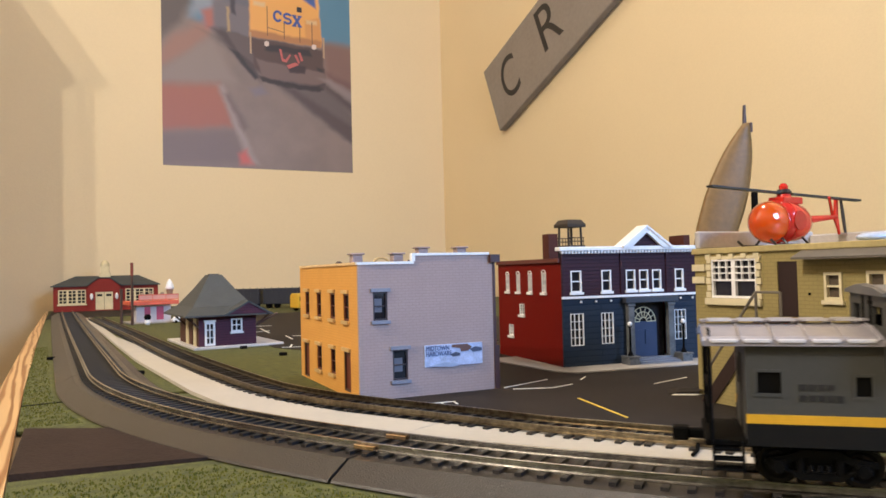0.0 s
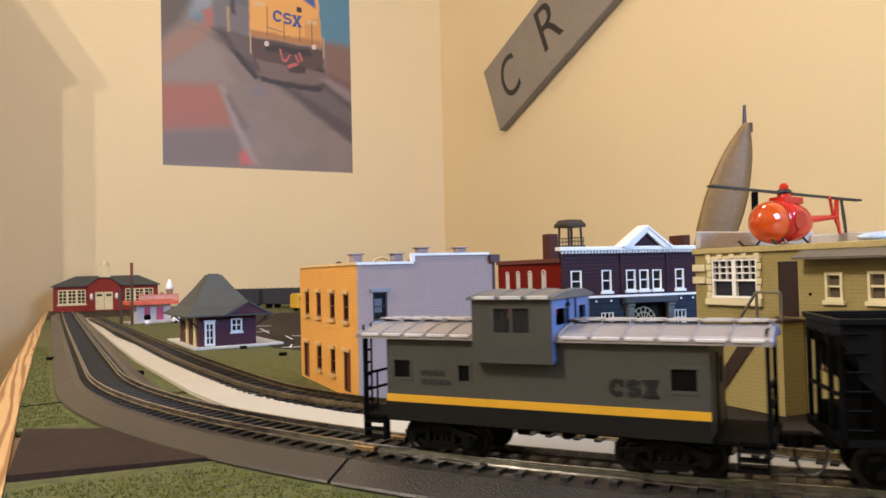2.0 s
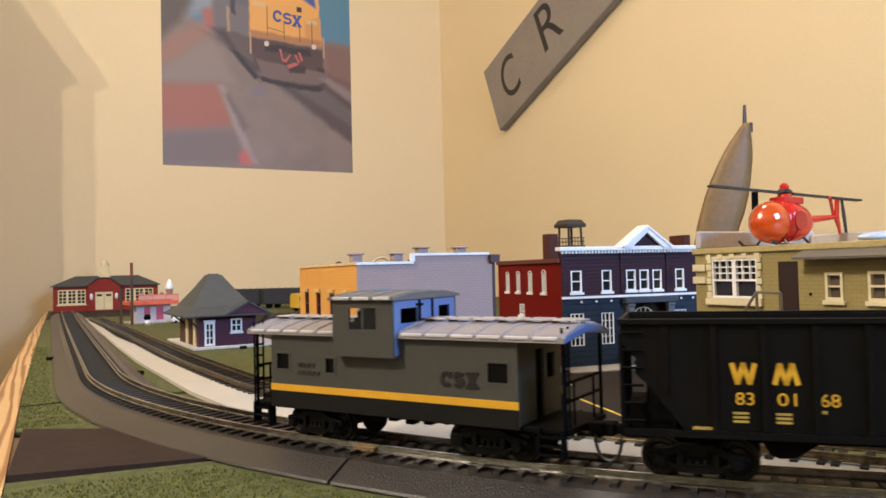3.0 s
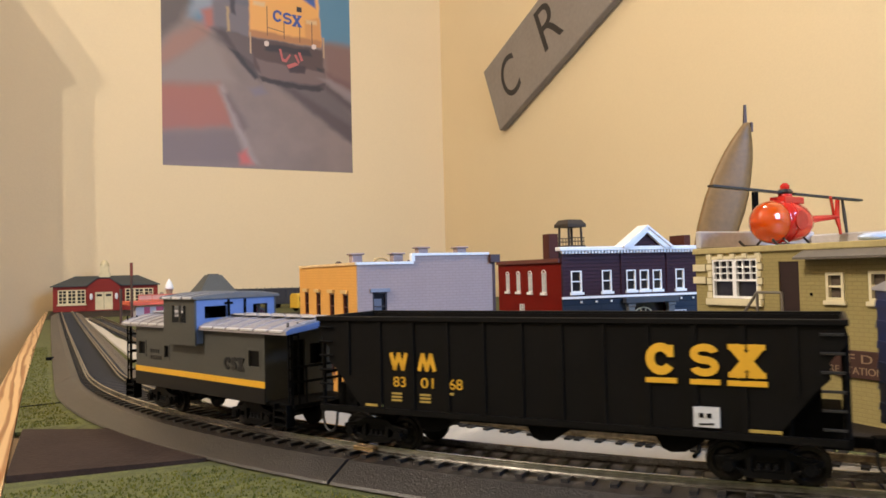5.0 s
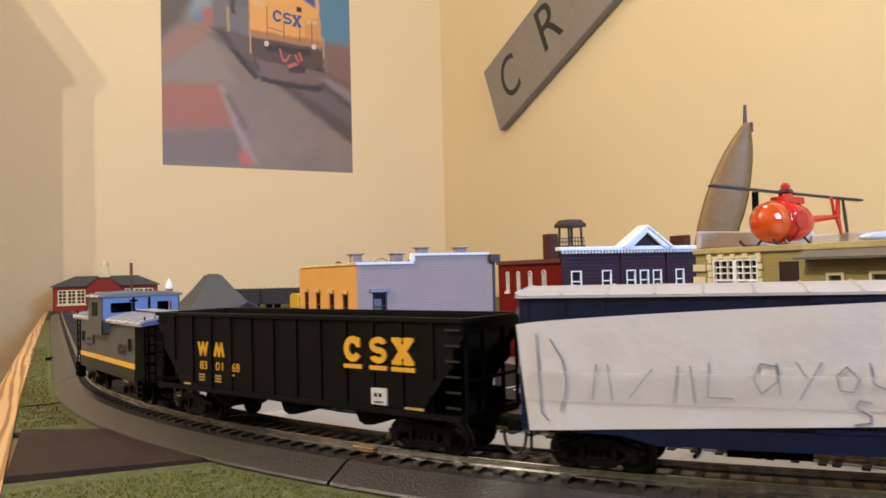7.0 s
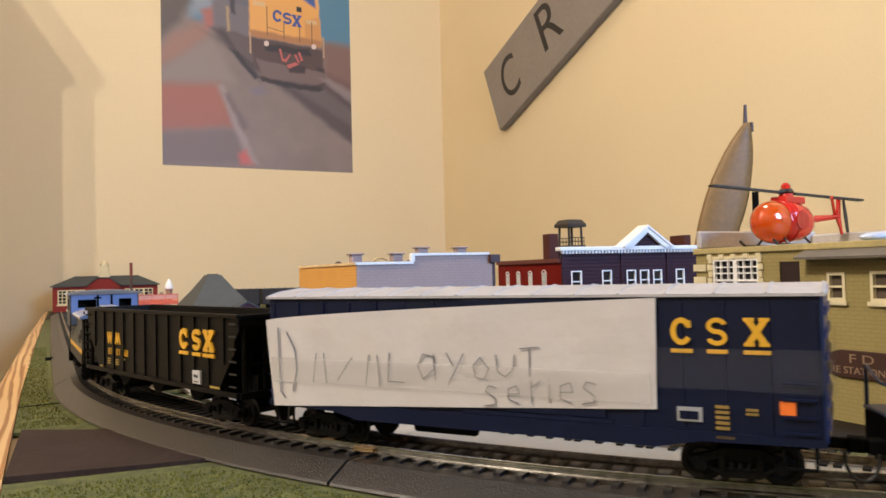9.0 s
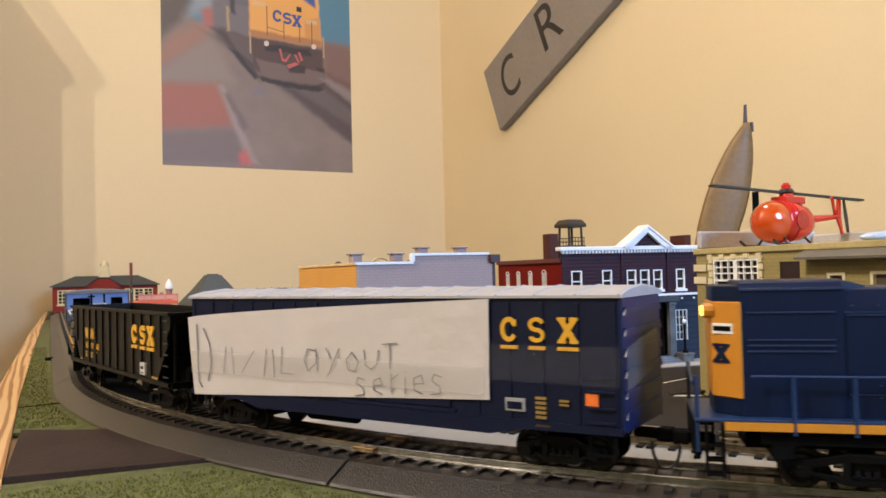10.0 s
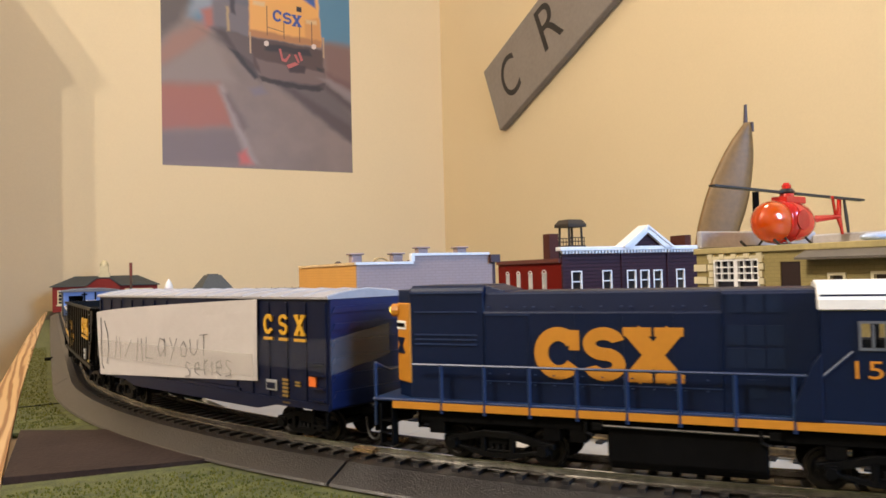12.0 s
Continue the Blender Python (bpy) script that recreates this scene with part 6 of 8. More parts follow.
def caboose():
    car = thing("caboose", pose(0, 0, 0), "grey model caboose with yellow stripe, silver roof and wide cupola", "train car")
    b = 0.0162
    win = [(-0.0510, -0.0445, 0.0250, 0.0306), (-0.0275, -0.0232, 0.0246, 0.0296), (0.0375, 0.0450, 0.0248, 0.0308)]
    bm = bmesh.new()
    off = 0.0535
    for s in (1, -1):
        m = Matrix(((-1, 0, 0, off), (0, -s, 0, s * b), (0, 0, 1, 0), (0, 0, 0, 1)))
        wall_panel(bm, 0.1015, 0.0385, 0.0010, [(q[0] + off, q[1] + off, q[2], q[3]) for q in win], m)
    for x0, x1 in ((0.0525, 0.0535), (-0.0480, -0.0470)):
        wall_panel(bm, 2 * b - 0.002, 0.0385, 0.0010, [(0.004, 0.010, 0.024, 0.032), (0.0125, 0.0185, 0.012, 0.034)], Matrix(((0, 1, 0, x0), (1, 0, 0, -b + 0.001), (0, 0, 1, 0), (0, 0, 0, 1))))
    for v in bm.verts:
        if v.co.z < 0.001:
            v.co.z = 0.0118
    body = part("body", bm, GREYP, car)
    for s in (1, -1):
        bm = bmesh.new()
        y0, y1 = sorted((s * b, s * (b + 0.0003)))
        box(bm, -0.0482, 0.0537, y0, y1, 0.0171, 0.0195)
        part("stripe", bm, YEL, body, "yellow side stripe")
        bm = bmesh.new()
        y0, y1 = sorted((s * b, s * (b + 0.00035)))
        box(bm, -0.0482, 0.0537, y0, y1, 0.0112, 0.0171)
        part("sill", bm, SILLG, body, "black side sill")
        for q in win:
            bm = bmesh.new()
            m = Matrix(((-1, 0, 0, 0), (0, -s, 0, s * b), (0, 0, 1, 0), (0, 0, 0, 1)))
            for a in ((q[0] - 0.0006, q[0] + 0.0003, q[2], q[3]), (q[1] - 0.0003, q[1] + 0.0006, q[2], q[3]), (q[0] - 0.0006, q[1] + 0.0006, q[3], q[3] + 0.0007), (q[0] - 0.0008, q[1] + 0.0008, q[2] - 0.0009, q[2])):
                box(bm, a[0], a[1], -0.0002, 0.0006, a[2], a[3], m)
            w = part("window_frame", bm, GREYP, body)
            bar("pane", q[0], q[1], 0.0006, 0.0009, q[2], q[3], DARKPANE, w, m=m)
    # floor and platforms
    bm = bmesh.new()
    box(bm, -0.0640, 0.0640, -0.0150, 0.0150, 0.0105, 0.0122)
    box(bm, -0.030, 0.030, -0.006, 0.006, 0.0092, 0.0105)
    for k in range(5):
        box(bm, -0.016 + k * 0.007, -0.0125 + k * 0.007, 0.011, 0.015, 0.0096 - 0.0005 * (k % 2), 0.0105)
    part("underframe", bm, UNDER, car, bevel=0.0003)
    # a black block stands in for the shade inside the body
    bm = bmesh.new()
    box(bm, -0.0455, 0.0510, -0.0120, 0.0120, 0.0122, 0.0370)
    part("interior", bm, UNDER, car, "black block standing in for the unlit inside", bevel=0.0005)
    # roof in two runs with overlapping ribs
    def roof(x0, x1):
        bm = bmesh.new()
        rows = [(-0.0182, 0.0376), (-0.0182, 0.0390), (-0.0165, 0.0399), (-0.008, 0.0418), (0, 0.0424), (0.008, 0.0418), (0.0165, 0.0399), (0.0182, 0.0390), (0.0182, 0.0376), (0, 0.0395)]
        loft(bm, [[(x, y, z) for y, z in rows] for x in (x0, x1)])
        n = int((x1 - x0) / 0.0085)
        ribs = []
        for k in range(n + 1):
            ribs.append(x0 + 0.0012 + k * (x1 - x0 - 0.0024) / max(1, n))
        r = part("roof", bm, SILVER, car, "silver ribbed roof")
        for x in ribs:
            bm = bmesh.new()
            for (ya, za), (yb, zb) in zip(rows[1:7], rows[2:8]):
                rod(bm, (x, ya, za + 0.0001), (x, yb, zb + 0.0001), 0.00042, 5)
            part("roof_rib", bm, SILVER, r)
        bm = bmesh.new()
        box(bm, x0, x1, -0.0030, 0.0030, 0.0430, 0.0435)
        part("running_board", bm, SILVER, r)
        # pale blocks draw the highlight dashes along eaves and running board
        for xa, xb in zip(ribs, ribs[1:]):
            for s in (1, -1):
                bar("eave_glint", xa + 0.0009, xb - 0.0009, *sorted((s * 0.0174, s * 0.0186)), 0.0384, 0.0394, GLINT, r, bevel=0.0002)
                bar("board_glint", xa + 0.0009, xb - 0.0009, *sorted((s * 0.0028, s * 0.0034)), 0.0431, 0.0437, GLINT, r)
    # the roof ends carry the cool light as painted blue
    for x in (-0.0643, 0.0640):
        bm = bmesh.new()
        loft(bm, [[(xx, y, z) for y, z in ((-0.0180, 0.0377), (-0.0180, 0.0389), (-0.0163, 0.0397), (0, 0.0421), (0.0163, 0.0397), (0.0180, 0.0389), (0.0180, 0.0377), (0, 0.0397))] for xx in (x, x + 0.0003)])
        part("roof_fascia", bm, LITEND, car, "roof end with the cool light painted in as blue")
    roof(0.0205, 0.0640)
    roof(-0.0640, -0.0050)
    # cupola, wider than the body
    c = 0.0200
    x0, x1 = -0.0050, 0.0205
    cw = [(0.0072, 0.0126, 0.0092, 0.0164), (0.0132, 0.0186, 0.0092, 0.0164)]
    bm = bmesh.new()
    for s in (1, -1):
        wall_panel(bm, x1 - x0, 0.0195, 0.0009, cw, Matrix(((-1, 0, 0, x1), (0, -s, 0, s * c), (0, 0, 1, 0.0312), (0, 0, 0, 1))))
    ends = bmesh.new()
    for x in (x0, x1 - 0.0009):
        wall_panel(ends if x == x0 else bm, 2 * c - 0.0018, 0.0120, 0.0009, [(0.0035, 0.0110, 0.0035, 0.0085), (0.0240, 0.0345, 0.0035, 0.0085)], Matrix(((0, 1, 0, x), (1, 0, 0, -c + 0.0009), (0, 0, 1, 0.0387), (0, 0, 0, 1))))
    for s in (1, -1):
        y0, y1 = sorted((s * b, s * (c - 0.0009)))
        box(bm, x0, x1, y0, y1, 0.0312, 0.0320)
        for x in (x0, x1 - 0.0009):
            box(ends if x == x0 else bm, x, x + 0.0009, y0, y1, 0.0320, 0.0387)
    cup = part("cupola", bm, GREYP, car)
    part("cupola_end", ends, LITEND, cup, "cupola end wall with the cool light painted in as blue")
    # seats and partition seen dark through the cupola glass
    bm = bmesh.new()
    box(bm, x0 + 0.0120, x0 + 0.0128, -c + 0.002, c - 0.002, 0.0325, 0.0500)
    for x in (x0 + 0.0050, x0 + 0.0170):
        for y in (-0.0125, 0.0105):
            box(bm, x, x + 0.0035, y, y + 0.004, 0.0325, 0.0440)
            box(bm, x + 0.0006, x + 0.0028, y + 0.001, y + 0.003, 0.0440, 0.0462)
    part("cupola_seats", bm, UNDER, cup, "dark seats inside the cupola")
    for x in (x0 - 0.0003, x1):
        for y in (0.0035, -0.0045):
            bar("end_post", x, x + 0.0003, y, y + 0.0012, 0.0392, 0.0498, UNDER, cup)
        bar("end_post", x, x + 0.0003, 0.0020, 0.0062, 0.0476, 0.0486, UNDER, cup)
    bm = bmesh.new()
    rows = [(-0.0212, 0.0502), (-0.0212, 0.0510), (-0.012, 0.0522), (0, 0.0527), (0.012, 0.0522), (0.0212, 0.0510), (0.0212, 0.0502)]
    loft(bm, [[(x, y, z) for y, z in rows] for x in (x0 - 0.0012, x1 + 0.0012)])
    for k in range(4):
        x = x0 + k * (x1 - x0) / 3
        for (ya, za), (yb, zb) in zip(rows[1:5], rows[2:6]):
            rod(bm, (x, ya, za), (x, yb, zb), 0.0005, 5)
    cr = part("cupola_roof", bm, ROOFG, cup, "grey cupola roof")
    # the cupola eaves get painted highlight blocks too
    for s in (1, -1):
        for k in range(3):
            xa = x0 + 0.0004 + k * (x1 - x0) / 3
            bar("eave_glint", xa, xa + 0.0066, *sorted((s * 0.0206, s * 0.0216)), 0.0503, 0.0514, GLINT, cr, bevel=0.0002)
    for s in (1, -1):
        m = Matrix(((-1, 0, 0, x1), (0, -s, 0, s * c), (0, 0, 1, 0.0312), (0, 0, 0, 1)))
        for q in cw:
            bar("pane", q[0], q[1], 0.0004, 0.0006, q[2], q[3], SEETHRU, cup, m=m)
    # marks
    m = on_side(b - 0.0001)
    bm = bmesh.new()
    ring_mark(bm, 0.0205, 0.0250, 0.0225, 0.0276, 0.0014, m)
    bend_mark(bm, 0.0254, 0.0296, 0.0225, 0.0276, 0.0014, m)
    cross_mark(bm, 0.0298, 0.0348, 0.0225, 0.0276, 0.0014, m)
    part("emblem", bm, DARKLET, body, "dark grey painted emblem")
    bm = bmesh.new()
    for z, n in ((0.0268, 4), (0.0240, 5)):
        for k in range(n):
            x = -0.0400 + k * 0.0022
            stroke(bm, [(x, z), (x + 0.0004, z)], 0.0016, m, 0.0003)
    part("small_print", bm, mat("faded_grey_print", (0.017, 0.016, 0.015), 0.5), body, "faint dark printed bars")
    # end rails, ladders and steps
    for sg in (1, -1):
        x = 0.0625 * sg
        bm = bmesh.new()
        for y in (-0.0145, 0.0145):
            rod(bm, (x, y, 0.0122), (x, y, 0.0385), 0.0006, 6)
        for z in (0.0200, 0.0255):
            rod(bm, (x, -0.0145, z), (x, 0.0145, z), 0.0005, 6)
        for y in (-0.008, 0.008):
            rod(bm, (x, y, 0.0122), (x, y, 0.0255), 0.0004, 6)
        part("end_railing", bm, UNDER, car)
        ladder(car, x - 0.0002, x + 0.0002, 0.0158, [0.02], UNDER, name="grab_iron")
        bm = bmesh.new()
        for y in (0.0115, 0.0160):
            rod(bm, (x, y, 0.0122), (x, y, 0.0420), 0.0004, 5)
        for k in range(6):
            rod(bm, (x, 0.0115, 0.0165 + k * 0.0042), (x, 0.0160, 0.0165 + k * 0.0042), 0.0004, 5)
        part("ladder", bm, UNDER, car)
        for s in (1, -1):
            bm = bmesh.new()
            for k in range(3):
                xa, xb = sorted((sg * (0.0545 + 0.0004 * k), sg * 0.0620))
                y0, y1 = sorted((s * 0.0135, s * 0.0172))
                box(bm, xa, xb, y0, y1, 0.0045 + k * 0.0026, 0.0051 + k * 0.0026)
            for xx in (0.0543, 0.0617):
                xa, xb = sorted((sg * xx, sg * (xx + 0.0006)))
                y0, y1 = sorted((s * 0.0135, s * 0.0172))
                box(bm, xa, xb, y0, y1, 0.0042, 0.0122)
            part("steps", bm, UNDER, car)
        coupler(car, 0.0610 * sg, sg)
    return car, -0.0630, 0.0700, 0.0200


def hopper():
    car = thing("open_hopper_car", pose(0, 0, 0), "black open-top hopper car with ribbed sides and yellow lettering", "train car")
    h = 0.0172
    bm = bmesh.new()
    for s in (1, -1):
        y0, y1 = sorted((s * h, s * (h - 0.0008)))
        prism(bm, [(-0.0770, 0.0440), (0.0770, 0.0440), (0.0770, 0.0296), (0.0735, 0.0262), (0.0640, 0.0140), (-0.0640, 0.0140), (-0.0735, 0.0262), (-0.0770, 0.0296)], y0, y1, Matrix(((1, 0, 0, 0), (0, 0, 1, 0), (0, 1, 0, 0), (0, 0, 0, 1))))
    # sloped end sheets and the floor of the bins
    for sg in (1, -1):
        xs = [(sg * 0.0808, 0.0400), (sg * 0.0808, 0.0440), (sg * 0.0800, 0.0440), (sg * 0.0800, 0.0402), (sg * 0.052, 0.0148), (sg * 0.053, 0.0140)]
        prism(bm, xs, -h + 0.0008, h - 0.0008, Matrix(((1, 0, 0, 0), (0, 0, 1, 0), (0, 1, 0, 0), (0, 0, 0, 1))))
        for s in (1, -1):
            y0, y1 = sorted((s * h, s * (h - 0.0008)))
            tri = [(sg * 0.0770, 0.0440), (sg * 0.0808, 0.0440), (sg * 0.0808, 0.0385), (sg * 0.0770, 0.0340)]
            prism(bm, tri, y0, y1, Matrix(((1, 0, 0, 0), (0, 0, 1, 0), (0, 1, 0, 0), (0, 0, 0, 1))))
    box(bm, -0.053, 0.053, -h + 0.001, h - 0.001, 0.0140, 0.0150)
    body = part("body", bm, BLACKP, car)
    bm = bmesh.new()
    for s in (1, -1):
        y0, y1 = sorted((s * (h - 0.0003), s * (h + 0.0012)))
        box(bm, -0.0815, 0.0815, y0, y1, 0.0432, 0.0448)
    for sg in (1, -1):
        x0, x1 = sorted((sg * 0.0803, sg * 0.0815))
        box(bm, x0, x1, -h, h, 0.0430, 0.0447)
    part("top_rim", bm, BLACKP, car, bevel=0.0002)
    for s in (1, -1):
        for k in range(12):
            x = -0.0690 + k * 0.01255
            y0, y1 = sorted((s * h, s * (h + 0.0007)))
            bm = bmesh.new()
            box(bm, x - 0.0008, x + 0.0008, y0, y1, 0.0145 if abs(x) < 0.064 else 0.0250, 0.0432)
            part("rib", bm, BLACKP, body)
        y0, y1 = sorted((s * (h - 0.0004), s * (h + 0.0011)))
        bm = bmesh.new()
        box(bm, -0.0803, 0.0803, y0, y1, 0.0128, 0.0146)
        part("side_sill", bm, BLACKP, body)
    for x in (-0.0395, -0.001, 0.0375):
        bm = bmesh.new()
        poly = [(x - 0.0105, 0.0140), (x + 0.0085, 0.0140), (x + 0.0055, 0.0082), (x + 0.0030, 0.0072), (x - 0.0010, 0.0076)]
        prism(bm, poly, -0.0140, 0.0140, Matrix(((1, 0, 0, 0), (0, 0, 1, 0), (0, 1, 0, 0), (0, 0, 0, 1))))
        part("discharge_chute", bm, UNDER, car)
        bm = bmesh.new()
        for k in range(4):
            box(bm, x - 0.0225 + k * 0.0027, x - 0.0205 + k * 0.0027, 0.0135, 0.0165, 0.0120, 0.0130)
        part("door_lock", bm, UNDER, car)
    bm = bmesh.new()
    box(bm, -0.0812, 0.0812, -0.0035, 0.0035, 0.0090, 0.0135)
    for sg in (1, -1):
        x0, x1 = sorted((sg * 0.0795, sg * 0.0815))
        box(bm, x0, x1, -0.0168, 0.0168, 0.0122, 0.0148)
        for y in (-0.0150, -0.006, 0.006, 0.0150):
            rod(bm, (sg * 0.0806, y, 0.0140), (sg * 0.0806, y, 0.0405), 0.0008, 6)
        x0, x1 = sorted((sg * 0.0560, sg * 0.0795))
        box(bm, x0, x1, -0.0085, 0.0085, 0.0120, 0.0205)
        x0, x1 = sorted((sg * 0.0668, sg * 0.0676))
        box(bm, x0, x1, -0.0158, 0.0158, 0.0140, 0.0262)
        for y in (-0.0090, 0.0082):
            prism(bm, [(sg * 0.0560, 0.0150), (sg * 0.0720, 0.0290), (sg * 0.0745, 0.0290), (sg * 0.0745, 0.0150)], y, y + 0.0008, Matrix(((1, 0, 0, 0), (0, 0, 1, 0), (0, 1, 0, 0), (0, 0, 0, 1))))
        rod(bm, (sg * 0.0806, -0.015, 0.0250), (sg * 0.0806, 0.015, 0.0250), 0.0006, 6)
        rod(bm, (sg * 0.0770, 0.0160, 0.0330), (sg * 0.0600, 0.0160, 0.0145), 0.0007, 6)
        rod(bm, (sg * 0.0700, 0.006, 0.016), (sg * 0.0700, 0.006, 0.026), 0.0030, 10)
    part("underframe", bm, UNDER, car)
    for sg in (1, -1):
        ladder(car, sg * 0.0748, sg * 0.0803, h + 0.0009, [0.0170 + k * 0.0048 for k in range(6)], HOSE if sg < 0 else UNDER, 0.0004, False, "grab_irons")
        coupler(car, 0.0805 * sg, sg)
    m = on_side(h)
    bm = bmesh.new()
    zigzag(bm, -0.0519, -0.0464, 0.0278, 0.0324, 0.0013, m)
    part("emblem", bm, YEL, body, "yellow painted zigzag mark")
    bm = bmesh.new()
    zigzag(bm, -0.0414, -0.0360, 0.0278, 0.0324, 0.0013, m, False)
    part("emblem", bm, YEL, body, "yellow painted zigzag mark")
    for k, txt in enumerate(("83", "01", "68")):
        words("car_number", txt, m @ Matrix.Translation((-0.0513 + k * 0.0103, 0.0218, 0)), 0.0033, 0.0046, YEL, body, "yellow painted numerals")
    bm = bmesh.new()
    for a in (-0.0518, -0.0412):
        for z in (0.0196, 0.0185, 0.0174):
            stroke(bm, [(a, z), (a + 0.0034, z)], 0.0006, m)
    dull = mat("dull_yellow_print", (0.35, 0.24, 0.05), 0.5, scale=200)
    part("small_print", bm, dull, body, "small dull yellow printed bars")
    for a, b, z in ((-0.0302, -0.0296, 0.0204), (-0.0620, -0.0560, 0.0153), (0.0560, 0.0650, 0.0153)):
        bm = bmesh.new()
        stroke(bm, [(a, z), (b, z)], 0.0008, m)
        part("printed_bar", bm, dull, body)
    zt, zb, w = 0.0380, 0.0292, 0.0021
    for f, a, b in ((ring_mark, 0.0311, 0.0392), (bend_mark, 0.0430, 0.0504), (cross_mark, 0.0526, 0.0621)):
        bm = bmesh.new()
        f(bm, a, b, zb, zt, w * (0.95 if f is bend_mark else 1.1), m, 0.0008)
        stroke(bm, [(a + 0.0004, 0.0277), (b - 0.0004, 0.0277)], 0.0014, m, 0.0008)
        part("emblem", bm, YEL, body, "yellow painted emblem with underline")
    bm = bmesh.new()
    stroke(bm, [(0.0456, 0.0183), (0.0480, 0.0183)], 0.0054, m, 0.0009)
    pl = part("data_plate", bm, mat("pale_grey_plate", (0.5, 0.5, 0.5), 0.5, scale=100), body, "small pale grey data plate")
    bm = bmesh.new()
    for a in (0.0454, 0.0474):
        stroke(bm, [(a, 0.0188), (a + 0.0002, 0.0188)], 0.0012, m, 0.0011)
    stroke(bm, [(0.0450, 0.0164), (0.0486, 0.0166)], 0.0004, m, 0.0011)
    part("plate_print", bm, BLACKP, pl)
    return car, -0.2190, 0.1200, 0.0200


def hand(bm, m, x, z, k, w, h, kind):
    """One hand-drawn pencil sign inside a w by h field."""
    shapes = {
        "post": [[(0, 0), (0.05, 1)]],
        "l": [[(0.1, 1), (0, 0.02), (0.9, 0)]],
        "a": [[(0.9, 0.9), (0.3, 1), (0, 0.5), (0.3, 0), (0.9, 0.4), (0.9, 1), (1, 0)]],
        "y": [[(0, 1), (0.4, 0.4)], [(1, 1), (0.1, -0.4)]],
        "o": [[(0.5, 1), (0.05, 0.6), (0.2, 0.05), (0.75, 0), (1, 0.5), (0.5, 1)]],
        "u": [[(0, 1), (0.1, 0.2), (0.5, 0), (0.9, 0.3), (1, 1)]],
        "t": [[(0.5, 1), (0.5, 0)], [(0, 0.95), (1, 1.02)]],
        "s": [[(0.9, 0.9), (0.3, 1), (0.1, 0.7), (0.8, 0.4), (0.8, 0.1), (0, 0)]],
        "e": [[(0.05, 0.5), (0.9, 0.55), (0.7, 1), (0.1, 0.8), (0.1, 0.2), (0.8, 0)]],
        "r": [[(0.1, 1), (0.1, 0)], [(0.1, 0.7), (0.8, 1)]],
        "i": [[(0.5, 0.75), (0.5, 0)], [(0.5, 0.98), (0.5, 1.0)]],
        "bars": [[(0.1, 0), (0.3, 1)], [(0.75, 1), (0.9, 0)]],
        "bar": [[(0, 0.1), (0.9, 0.9)]],
    }
    for line in shapes[kind]:
        stroke(bm, [(x + a * w, z + b * h) for a, b in line], k, m, 0.00012)


